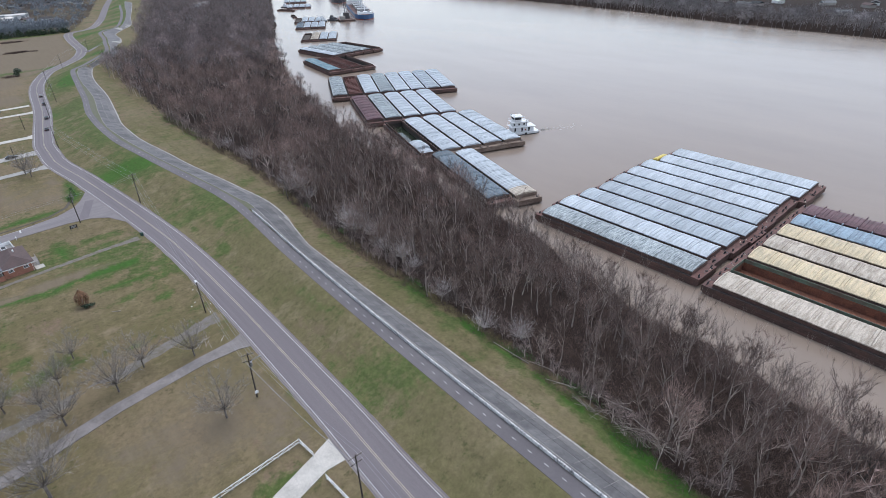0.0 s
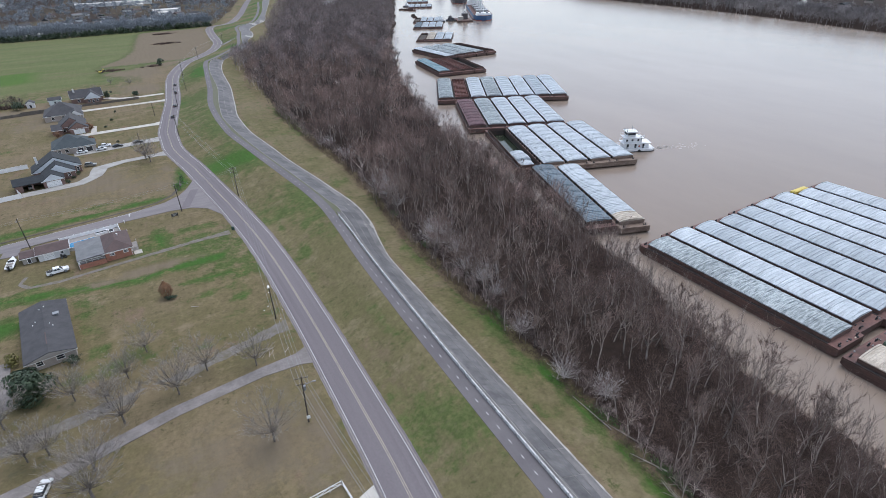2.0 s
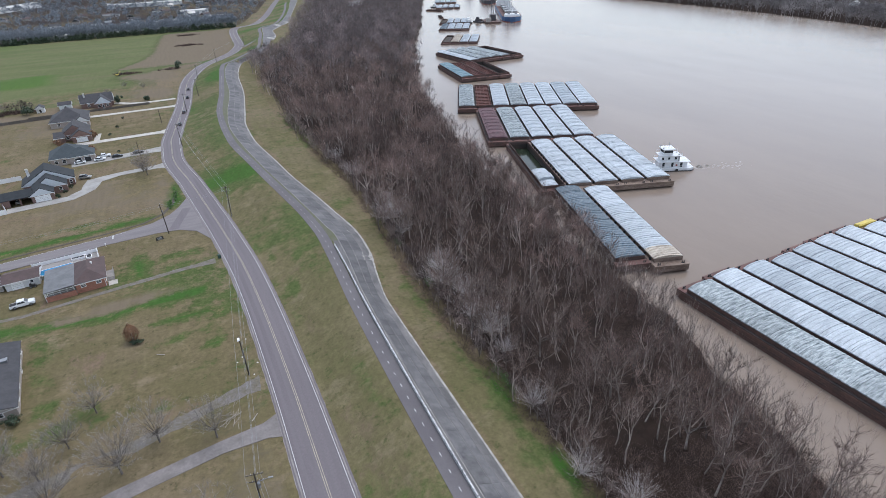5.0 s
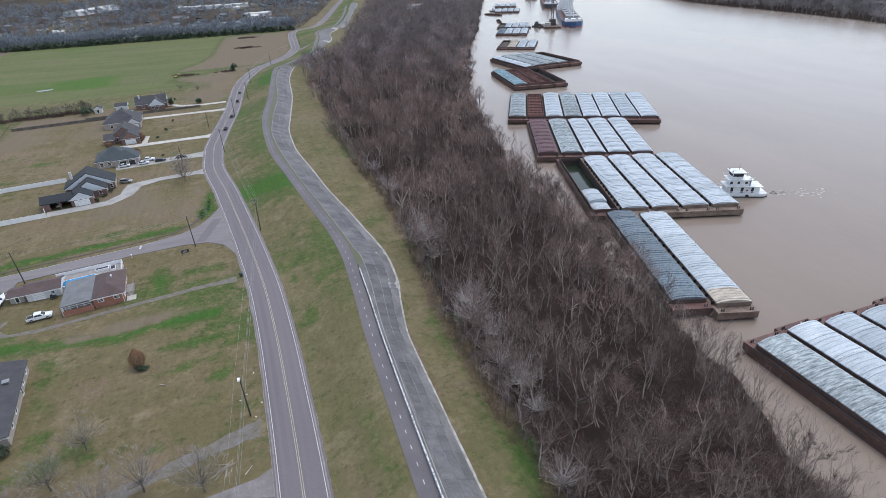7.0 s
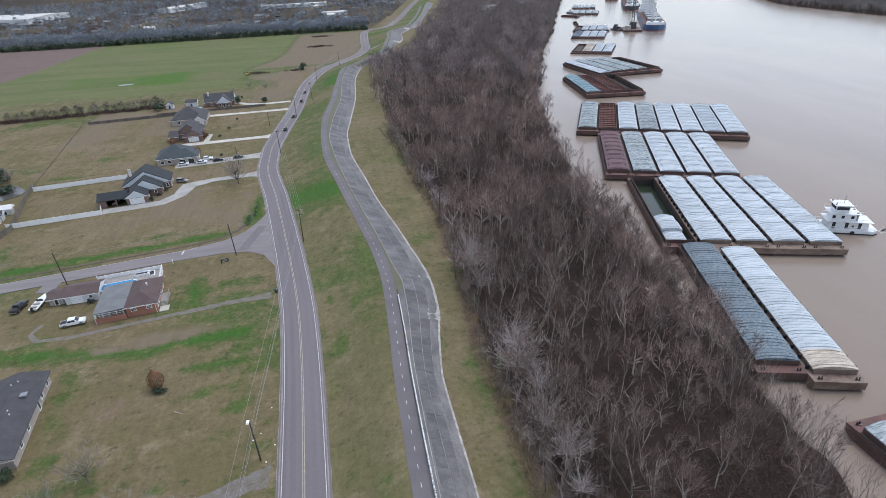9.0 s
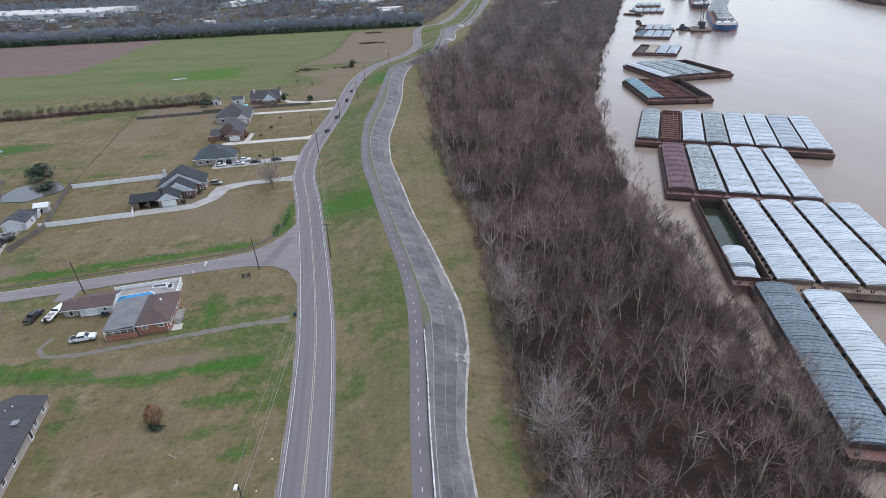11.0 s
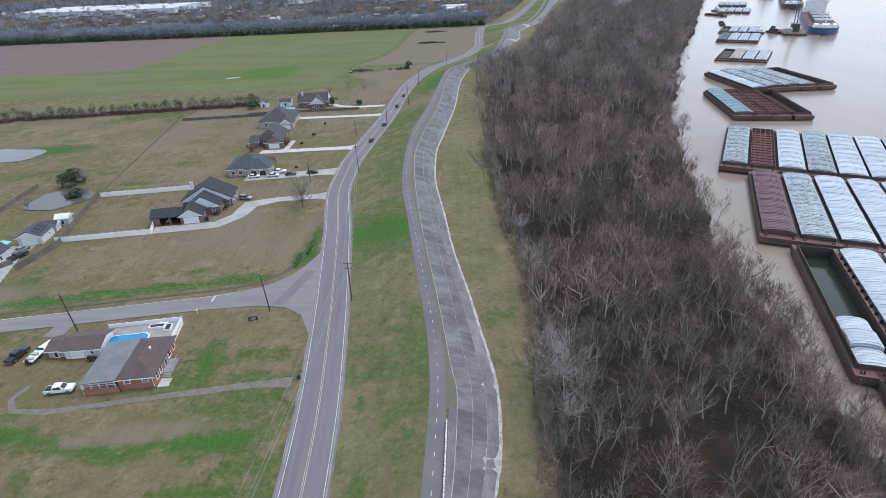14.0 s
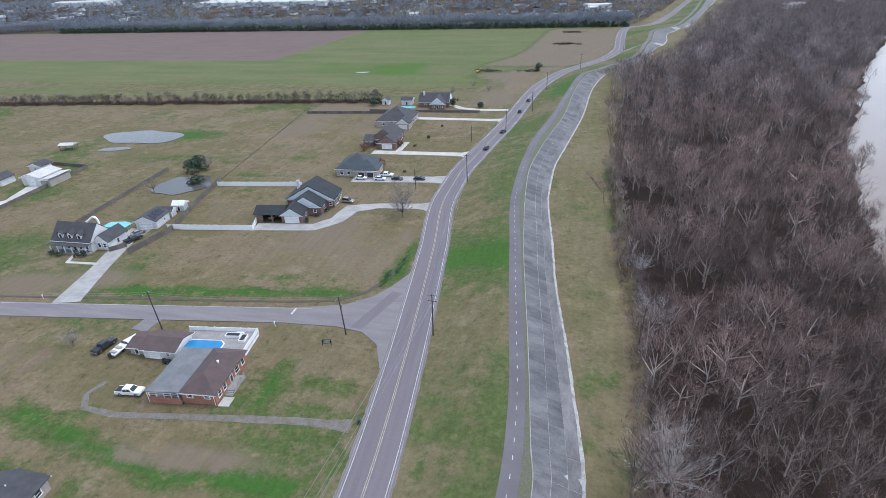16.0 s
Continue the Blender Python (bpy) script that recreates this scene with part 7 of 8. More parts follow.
# ---------------------------------------------------------------- poles and wires
def utility_pole(x, y, h, turn, arms=2, lamp=False, drum=False, lean=0.0, z=None):
    p = thing("utility_pole", "dark timber utility pole with crossarms" if arms else "plain dark timber pole", "utility pole", pose(x, y, gz(x, y) if z is None else z, 0, lean, turn), "utility poles")
    part("pole", Geo().tube((0, 0, -0.5), (0, 0, h), 0.17, 0.11, 8), POLE_WOOD, p)
    for k in range(arms):
        a = part("crossarm", Geo().box(0, 0.12, h - 0.6 - 1.5 * k, 2.6 - 0.5 * k, 0.1, 0.13), POLE_WOOD if k else WOOD_FENCE, p)
        for s in (-1.15, -0.5, 0.5, 1.15):
            part("insulator", Geo().tube((s, 0.12, h - 0.48 - 1.5 * k), (s, 0.12, h - 0.25 - 1.5 * k), 0.06, 0.04, 6), CONCRETE_LIGHT, a)
    if lamp:
        part("lamp_arm", Geo().tube((0, 0, h - 2.2), (1.9, 0, h - 1.7), 0.05, 0.05, 6).box(2.2, 0, h - 1.78, 0.7, 0.28, 0.14), STEEL, p)
    if drum:
        part("transformer", Geo().tube((0.32, 0, h - 3.4), (0.32, 0, h - 2.4), 0.24, 0.24, 10), STEEL, p)
    return p


POLES = [(26.2, 55.0, 11, 0, 2, 0), (22.8, 89.9, 11.5, -10, 2, 1), (25.4, 127.5, 10.2, -5, 0, 0), (31.9, 214.2, 11.5, 0, 2, 0), (20.2, 311.5, 11, 0, 1, 0), (25.8, 378.8, 11, 0, 1, 0), (35.0, 418.1, 11, 0, 1, 0), (38.5, 475.2, 11, 0, 1, 0), (58, 545, 11, 20, 1, 0), (92, 630, 11, 10, 1, 0)]
for i, (x, y, h, t, a, l_) in enumerate(POLES):
    utility_pole(x, y, h, t, a, bool(l_), i == 1, 1.2 if i % 2 else -0.8)
utility_pole(11.6, 210.8, 11, 80, 1, False, True, -4)
utility_pole(-33.3, 203.8, 11.5, 80, 1, False, False, -3)
utility_pole(-100, 194.0, 11, 80, 1)
utility_pole(2.4, 300.8, 8, 0, 0)
utility_pole(12, 362, 8, 0, 0)
utility_pole(77.3, 218.4, 10.5, 0, 0, lean=2)
part("lamp_head", Geo().box(-0.1, -0.5, 9.75, 0.5, 1.0, 0.28, taper=0.7), VINYL, bpy.data.objects["utility_pole.002"], "white lamp head")
part("sign_box", Geo().box(0.1, -0.3, 1.1, 0.7, 0.12, 0.7), VINYL, bpy.data.objects["utility_pole.001"])


def wire(name, pts, sag, offsets):
    for o, dz in offsets:
        g = Geo()
        for (x0, y0, z0), (x1, y1, z1) in zip(pts, pts[1:]):
            a, b = Vector((x0 + o, y0, z0 + dz)), Vector((x1 + o, y1, z1 + dz))
            n = 10
            q = [a.lerp(b, i / n) - Vector((0, 0, sag * 4 * (i / n) * (1 - i / n))) for i in range(n + 1)]
            for u, v in zip(q, q[1:]):
                g.tube(u, v, 0.022, 0.022, 3, cap=False)
        tagged(part(name, g, STEEL), "thin overhead wire between utility poles", "wire")


line = [(26, -5, 10.6)] + [(x, y, h - 0.4 + gz(x, y)) for x, y, h, *_ in POLES]
wire("overhead_wire", line, 0.9, [(-1.1, 0), (0.5, 0), (1.1, 0), (0.0, -2.6)])
wire("overhead_wire", [(31.9, 214.2, 10.9), (11.6, 210.8, 10.5), (-33.3, 203.8, 10.9), (-100, 194, 10.5)], 0.8, [(0, 0), (0.0, -0.6)])

# ---------------------------------------------------------------- fences and small roadside things
def rail_fence(pts, label, spacing=2.4):
    f = thing("rail_fence", label, "fence")
    for (x0, y0), (x1, y1) in zip(pts, pts[1:]):
        a, b = Vector((x0, y0, 0)), Vector((x1, y1, 0))
        n = max(1, round((b - a).length / spacing))
        for i in range(n + 1):
            p = a.lerp(b, i / n)
            part("post", Geo().box(p.x, p.y, -0.2, 0.14, 0.14, 1.5), WHITE_PAINT, f)
        for i in range(n):
            p, q = a.lerp(b, i / n), a.lerp(b, (i + 1) / n)
            for z in (0.35, 1.15):
                part("rail", Geo().tube((p.x, p.y, z), (q.x, q.y, z), 0.075, 0.075, 4), WHITE_PAINT, f)
            z0, z1 = (0.35, 1.15) if i % 2 else (1.15, 0.35)
            part("brace", Geo().tube((p.x, p.y, z0), (q.x, q.y, z1), 0.06, 0.06, 4), WHITE_PAINT, f)


rail_fence([(-6, 70.4), (8.1, 71.2), (23.7, 72.8), (24.2, 68.4)], "white painted post-and-rail fence round a field corner")
rail_fence([(23.6, 62.5), (24.2, 55.5), (6, 50.5)], "white painted post-and-rail fence beside a drive")


def panel_fence(name, pts, height, material, label, step=2.4, cap=True):
    f = thing(name, label, "fence")
    for (x0, y0), (x1, y1) in zip(pts, pts[1:]):
        a, b = Vector((x0, y0, 0)), Vector((x1, y1, 0))
        n = max(1, round((b - a).length / step))
        w = (b - a).length / n
        t = math.degrees(math.atan2(y1 - y0, x1 - x0))
        key = f"{name}_{w:.2f}_{height}"
        for i in range(n):
            p = a.lerp(b, (i + 0.5) / n)
            part("panel", mesh_once("panel" + key, lambda: Geo().box(0, 0, -0.1, w - 0.14, 0.06, height + 0.1), material), material, f, at=pose(p.x, p.y, 0, 0, 0, t))
            q = a.lerp(b, i / n)
            part("post", mesh_once("post" + key, lambda: Geo().box(0, 0, -0.2, 0.14, 0.14, height + 0.35), material), material, f, at=pose(q.x, q.y, 0, 0, 0, t))


panel_fence("vinyl_fence", [(-71.0, 254.0), (-41.3, 258.0), (-43.6, 264.6)], 1.8, VINYL, "white vinyl panel fence")
panel_fence("vinyl_fence", [(-77.8, 292.6), (-43.0, 297.4)], 1.8, VINYL, "white vinyl panel fence behind the gabled house")
panel_fence("board_fence", [(-71.4, 236.0), (-68.6, 252.0), (-74.0, 272.0), (-80.8, 299.5)], 1.9, WOOD_FENCE, "weathered brown board fence")
panel_fence("board_fence", [(-78.6, 236.5), (-75.5, 240.5)], 1.6, WOOD_FENCE, "short brown board fence by the white house")
panel_fence("field_fence", [(-106, 246), (-112, 307)], 1.5, WOOD_FENCE, "long dark wooden field fence", 3.0)
panel_fence("field_fence", [(-148, 254), (-152.8, 304.4), (-178, 306)], 1.4, WOOD_FENCE, "dark wooden farmyard fence", 3.0)
panel_fence("field_fence", [(-80.8, 299.5), (-101, 429)], 0.3, WOOD_FENCE, "low dark field boundary fence", 3.0)
panel_fence("field_fence", [(-94.0, 405.2), (-46, 409.6)], 1.5, WOOD_FENCE, "dark fence behind the houses", 3.0)
panel_fence("field_fence", [(-58, 413), (6, 416)], 1.3, WOOD_FENCE, "dark wooden garden fence", 3.0)

sign = thing("yard_sign", "small dark board sign on two posts", "sign", pose(9.0, 206.0, 0, 0, 0, 12))
part("board", Geo().box(0, 0, 0.6, 2.2, 0.1, 1.1), DARK_PAINT, sign)
for k in range(3):
    part("text_bar", Geo().box(0, -0.06, 0.85 + 0.25 * k, 1.5 - 0.3 * (k % 2), 0.02, 0.1), PAINT_WHITE, sign)
for s in (-1, 1):
    part("post", Geo().box(s * 1.05, 0, -0.2, 0.1, 0.1, 1.9), DARK_PAINT, sign)
b = thing("wheelie_bin", "dark green wheeled bin by the roadside", "bin", pose(25.0, 185.2, 0.02, 0, 0, 30))
part("body", Geo().box(0, 0, 0.05, 0.62, 0.7, 1.0, taper=1.1), BIN_GREEN, b)
part("lid", Geo().box(0, 0, 1.05, 0.72, 0.8, 0.1, taper=0.9), BIN_GREEN, b)
for x, y in ((-6.8, 210.6), (-76.1, 210.1)):
    m = thing("mailbox", "white roadside mailbox on a post", "mailbox", pose(x, y, 0, 0, 0, 8), "mailboxes")
    part("post", Geo().box(0, 0, -0.2, 0.1, 0.1, 1.2), WHITE_PAINT, m)
    part("box", Geo().prism([(-0.12, 0), (0.12, 0), (0.12, 0.16), (0, 0.25), (-0.12, 0.16)], -0.25, 0.25, pose(0, 0, 1.0)), WHITE_PAINT, m)
ml = thing("ride_on_mower", "dark garden tractor beside the outbuilding", "mower", pose(-24.0, 193.4, 0, 0, 0, 10))
part("body", Geo().box(0, 0, 0.35, 1.6, 0.8, 0.5, taper=0.85), DARK_PAINT, ml)
part("seat", Geo().box(-0.4, 0, 0.85, 0.5, 0.5, 0.4), BLACK, ml)
wheels(ml, (-0.5, 0.55), 0.45, 0.3)

# ---------------------------------------------------------------- yard trees, shrubs, brush and logs
for x, y, k, s, lab in ((15.8, 88.4, 9, 0.85, "small"), (1.3, 111, 10, 0.95, "wide"), (-9, 107.8, 9, 0.85, "slender"), (17.4, 112, 11, 0.7, "small"), (-14, 91, 11, 1.0, "tall"), (-25, 106.3, 10, 0.75, "low"), (-21.6, 106.2, 9, 0.7, "slender"),
                      (7.5, 115.8, 9, 0.75, "slender"), (-18, 120, 10, 0.8, "low spreading"), (-8, 122, 10, 0.7, "low"), (3.5, 281, 11, 0.85, "ragged"), (5.0, 276, 9, 0.7, "small"), (-12, 116, 10, 0.7, "low"), (-30, 118, 9, 0.8, "slender"), (-50.5, 194.5, 10, 0.4, "low bushy"),
                      (-94, 310, 10, 0.6, "low"), (-100, 283, 9, 0.5, "small"), (79, 468, 5, 0.9, "tall"), (-4, 130, 9, 0.6, "small"), (-10, 480, 9, 0.4, "small"), (2, 470, 10, 0.4, "small"), (-20, 462, 10, 0.4, "low"), (-14, 98, 9, 0.8, "slender")):
    tree(x, y, k, s * 1.28, x * 37 % 360, f"{lab} bare yard tree in dry grass", "yard trees", name="yard_tree")


def leafy(name, x, y, rx, ry, rz, count, material, label, leaf=0.35, base=0.25, category="shrub", cone=False, seed=1):
    """A clump of small leaf faces round a few stems."""
    r = random.Random(seed + int(x * 10))
    t = thing(name, label, category, pose(x, y, gz(x, y)))
    st = Geo()
    for k in range(5):
        st.tube((0, 0, -0.2), (r.uniform(-0.6, 0.6) * rx, r.uniform(-0.6, 0.6) * ry, rz * r.uniform(1.0, 1.6)), 0.09, 0.02, 5)
    part("trunk", st, BARK, t)
    g = Geo()
    lumps = [(Vector((r.gauss(0, 0.45) * rx, r.gauss(0, 0.45) * ry, base * rz + rz * r.uniform(0.25, 1.6))), r.uniform(0.35, 0.6)) for _ in range(14)]
    for _ in range(count):
        c, q = r.choice(lumps)
        d = Vector((r.gauss(0, 1), r.gauss(0, 1), r.gauss(0, 1))).normalized()
        p = c + Vector((d.x * rx * q, d.y * ry * q, d.z * rz * q * 0.8))
        if cone:
            h = r.random()
            a = r.uniform(0, 6.2832)
            w = (1 - h) ** 0.8 * r.uniform(0.75, 1.05)
            p, d = Vector((rx * w * math.cos(a), ry * w * math.sin(a), 0.15 + 2 * rz * h)), Vector((math.cos(a), math.sin(a), 0.5)).normalized()
        u = d.orthogonal().normalized()
        w = d.cross(u)
        s = leaf * r.uniform(0.6, 1.3)
        k = len(g.v)
        tilt = d * r.uniform(-0.4, 0.4)
        g.v += [tuple(p - (u + tilt) * s), tuple(p + (w * 0.6 - tilt) * s), tuple(p + (u + tilt) * s), tuple(p - w * 0.6 * s)]
        g.f.append((k, k + 1, k + 2, k + 3))
    part("crown", raw_mesh("crown", g, material), None, t)
    return t


leafy("magnolia_tree", -26.3, 125.6, 4.5, 4.2, 3.1, 4200, LEAF_DARK, "dense dark evergreen tree beside the grey-roofed house", 0.3, category="tree")
leafy("shrub", -18.9, 134.2, 1.5, 1.0, 0.8, 420, LEAF_DARK, "dark clipped bush at the corner of the pale house", 0.2)
leafy("shrub", -31.3, 140.5, 1.6, 1.6, 1.2, 700, LEAF_YELLOW, "small yellow-green garden shrub", 0.22)
con = thing("conifer", "dead rust-brown conifer with drooping strands and green at its foot", "tree", pose(2.3, 152.6, gz(2.3, 152.6)))
part("trunk", Geo().tube((0, 0, -0.2), (0, 0, 5.4), 0.16, 0.05, 6), LOG, con)
rc_ = random.Random(12)
strand = Geo()
for k in range(520):
    a, h, o = rc_.uniform(0, 6.2832), rc_.uniform(0.5, 4.3), rc_.uniform(0.75, 1.15)
    w = 1.75 * o * math.sin(math.pi * (h + 0.5) / 5.2) ** 0.7
    w2 = 1.75 * o * math.sin(math.pi * min(1, (h + 1.5) / 5.2)) ** 0.7
    p, q = Vector((w * math.cos(a), w * math.sin(a), h)), Vector((w2 * math.cos(a + 0.1), w2 * math.sin(a + 0.1), h + 1.0))
    t_ = Vector((-math.sin(a), math.cos(a), 0)) * rc_.uniform(0.04, 0.11)
    i = len(strand.v)
    strand.v += [tuple(p - t_), tuple(p + t_), tuple(q)]
    strand.f.append((i, i + 1, i + 2))
part("crown", raw_mesh("crown", strand, LEAF_RUST), None, con)
leafy("shrub", 2.9, 151.2, 1.3, 0.9, 0.5, 400, LEAF_DARK, "low green growth at the dead conifer's foot", 0.22)
leafy("evergreen_tree", -98.2, 308.0, 4.5, 4.5, 2.8, 1600, LEAF_DARK, "round evergreen tree by the pond", 0.42, category="tree")
leafy("evergreen_tree", -88.0, 294.0, 2.6, 2.6, 1.4, 700, LEAF_DARK, "low evergreen on the pond bank", 0.35, category="tree")
leafy("evergreen_tree", -60.5, 427.5, 3.2, 3.2, 2.4, 800, LEAF_DARK, "dark evergreen by the garden building", 0.4, category="tree")
leafy("evergreen_tree", -12.0, 428.5, 2.0, 2.0, 2.4, 600, LEAF_DARK, "dark evergreen beside the far house", 0.36, category="tree")
leafy("evergreen_tree", 27.7, 541, 3.0, 3.0, 2.6, 600, LEAF_DARK, "round dark evergreen near the road bend", 0.45, category="tree")
leafy("evergreen_tree", 4.0, 428, 2.2, 2.2, 1.4, 500, LEAF_DARK, "small evergreen by the far drive", 0.4, category="tree")
for x, y in ((-18.5, 322, ), (-20.0, 351.0), (-34.5, 343.0)):
    leafy("autumn_tree", x, y, 1.5, 1.5, 1.9, 600, LEAF_ORANGE, "small tree with dry orange leaves beside a house", 0.26, category="tree")
for x, y, s in ((-26.0, 266.5, 0.7), (-24.5, 271.5, 0.8), (-23.0, 276.2, 0.8), (-26.8, 268.4, 0.6), (-95.5, 231.6, 1.1), (-92.6, 231.2, 0.9), (-84.2, 232.6, 1.2), (-86.8, 231.8, 0.8), (-7.5, 318, 0.6), (-13, 352, 0.7), (-10, 366, 0.8), (-8, 386, 0.7)):
    leafy("shrub", x, y, s, s, s * 0.7, 160, LEAF_DARK, "clipped dark garden shrub", 0.2)
# weeds along the ditch and the wood edge
for x, y, rx, ry in ((14.6, 244, 1.0, 5.0), (13.0, 236, 1.2, 3.0), (72.8, 62, 1.6, 4), (73, 47, 1.4, 5), (69.8, 33, 2.6, 4), (73.5, 100, 1.2, 4), (75.5, 168, 1.0, 3), (74.5, 142, 1.2, 3)):
    leafy("weed_patch", x, y, rx, ry, 0.25, 1000, LEAF_GREEN, "low bright green weeds in a ditch", 0.12, 0.1, "weeds", seed=4)

rb = random.Random(17)
pile = thing("branch_pile", "loose pile of cut pale branches on the grass", "branches", pose(20.5, 116.0, 0))
for k in range(16):
    a = rb.gauss(0.5, 0.5)
    x, y, s = rb.gauss(0, 0.8), rb.gauss(0, 0.8), rb.uniform(1.0, 2.4)
    part("branch", Geo().tube((x - s * math.cos(a), y - s * math.sin(a), 0.03), (x + s * math.cos(a), y + s * math.sin(a), rb.uniform(0.1, 0.4)), 0.05, 0.02, 4), LOG, pile)
for x, y, a in ((24.6, 113.8, 0.9), (8.1, 143.7, 2.6)):
    l_ = thing("cut_branch", "short pale cut branch lying in the grass", "branch", pose(x, y, 0), "cut branches")
    part("stem", Geo().tube((-math.cos(a), -math.sin(a), 0.08), (math.cos(a), math.sin(a), 0.1), 0.09, 0.07, 6), LOG, l_)
for x, y in ((26.5, 140.5), (27.7, 130.5), (24.9, 134), (23.6, 132.6), (26.4, 126.8)):
    l_ = thing("litter_scrap", "small pale scrap of litter in the roadside grass", "litter", pose(x, y, gz(x, y), 0, 0, 31 * x), "roadside litter")
    part("sheet", Geo().box(0, 0, 0.0, 0.3, 0.22, 0.07, taper=0.6), VINYL, l_)
heap = thing("driftwood_heap", "long heap of grey drift branches along the wood edge", "driftwood", None, "driftwood")
for k in range(70):
    y = rb.uniform(24, 45)
    x = 71.0 + (42 - y) * 0.13 + rb.gauss(0, 0.8)
    a, n_ = rb.gauss(1.9, 0.5), rb.uniform(0.8, 2.4)
    part("branch", Geo().tube((x - n_ * math.cos(a), y - n_ * math.sin(a), gz(x, y) + 0.1), (x + n_ * math.cos(a), y + n_ * math.sin(a), gz(x, y) + rb.uniform(0.15, 0.8)), rb.uniform(0.03, 0.08), 0.02, 4), LOG, heap)
logs = ((71.1, 69.0, 71.6, 58.7), (70.6, 53.1, 73.3, 47.1), (72.0, 60.0, 73.8, 54.0), (74.5, 44.5, 76.5, 36.0), (73.5, 41.0, 78.0, 37.5), (75.0, 35.0, 73.7, 29.0))
for x0, y0, x1, y1 in logs:
    l_ = thing("fallen_log", "bleached fallen log at the edge of the wood", "log", None, "driftwood")
    part("stem", Geo().tube((x0, y0, gz(x0, y0) + 0.12), (x1, y1, gz(x1, y1) + 0.18), 0.06, 0.13, 6), LOG, l_)
    for k in range(3):
        t = rb.uniform(0.4, 0.95)
        x, y = x0 + (x1 - x0) * t, y0 + (y1 - y0) * t
        part("limb", Geo().tube((x, y, gz(x, y) + 0.15), (x + rb.uniform(-1.6, 1.6), y + rb.uniform(-1.6, 1.6), gz(x, y) + rb.uniform(0.2, 0.9)), 0.06, 0.02, 4), LOG, l_)


def brush(name, places, size, blades, material, label, seed, width=0.03):
    """Tangles of thin stems."""
    r = np.random.RandomState(seed)
    n = len(places) * blades
    base = np.repeat(np.array([(x, y, gz(x, y)) for x, y in places]), blades, 0)
    base[:, :2] += r.normal(0, size * 0.6, (n, 2))
    d = r.normal(0, 1, (n, 3)) * np.array([0.8, 0.8, 0.35]) + np.array([0, 0, 0.75])
    d /= np.linalg.norm(d, axis=1)[:, None]
    e = base + d * (size * r.uniform(0.5, 1.5, n))[:, None]
    w = np.cross(d, r.normal(0, 1, (n, 3)))
    w *= (width / np.maximum(np.linalg.norm(w, axis=1), 1e-6))[:, None]
    v = np.stack([base - w, base + w, e], 1).reshape(-1, 3)
    me = bpy.data.meshes.new(name)
    me.from_pydata(v.tolist(), [], np.arange(3 * n).reshape(-1, 3).tolist())
    me.materials.append(material)
    return tagged(new(name, me), label, "brush", kind="stuff")


ex = thing("excavator", "small yellow tracked excavator at the edge of the field", "excavator", pose(-16.8, 534.7, 0, 0, 0, 30) @ Matrix.Scale(0.75, 4))
for sy in (-1.1, 1.1):
    part("track", Geo().prism([(-1.9, 0.25), (-1.6, 0.0), (1.6, 0.0), (1.9, 0.25), (1.9, 0.6), (1.6, 0.85), (-1.6, 0.85), (-1.9, 0.6)], sy - 0.28, sy + 0.28), BLACK, ex)
part("body", Geo().box(-0.5, 0, 0.85, 2.9, 2.2, 1.0, taper=0.95), YELLOW_PAINT, ex)
part("cab", Geo().box(0.4, 0.55, 1.85, 1.4, 1.0, 1.3, taper=0.9), GLASS, ex)
part("boom", Geo().tube((0.9, -0.3, 1.5), (2.6, -0.3, 3.9), 0.2, 0.16, 6).tube((2.6, -0.3, 3.9), (4.2, -0.3, 2.2), 0.16, 0.12, 6), YELLOW_PAINT, ex)
part("bucket", Geo().box(4.3, -0.3, 1.5, 0.7, 0.9, 0.7, taper=0.8), BLACK, ex)
brush("brush_heap", [(-10 + rb.gauss(0, 5), 540 + rb.gauss(0, 2)) for _ in range(24)] + [(22 + rb.gauss(0, 4), 540 + rb.gauss(0, 2)) for _ in range(12)] + [(42 + rb.gauss(0, 5), 678 + rb.gauss(0, 2)) for _ in range(50)] + [(45 + rb.gauss(0, 6), 766 + rb.gauss(0, 2)) for _ in range(50)],
      1.6, 30, BRUSH, "heaps of dark cleared brush on bare ground", 21, 0.12)
places = []
while len(places) < 2300:
    y = rb.uniform(0, 300)
    x = rb.uniform(float(WOODS(y)), float(BANK(y)) + 1)
    places.append((x, y))
for k in range(1100):
    y = rb.uniform(-5, 190)
    places.append((float(BANK(y)) - rb.uniform(0, 18), y))
brush("undergrowth", [q for q in places if not in_glade(*q)], 1.6, 28, BRUSH, "tangled brown undergrowth on the wood floor", 3)
places = [(float(WOODS(y)) + rb.uniform(-0.5, 2.5), y) for y in np.arange(2, 330, 0.8)]
brush("edge_brush", places, 1.1, 26, BRUSH, "dry brush along the wood edge", 5)
places = [(float(SHORE(y)) + rb.uniform(-3, 2.0), y) for y in np.arange(-20, 460, 0.6)]
places += [(float(SHORE(y)) + rb.uniform(-7, 4.0), y) for y in np.arange(-10, 210, 0.3)]
brush("bank_brush", places, 1.8, 26, TWIG, "bare brush along the water's edge", 6)

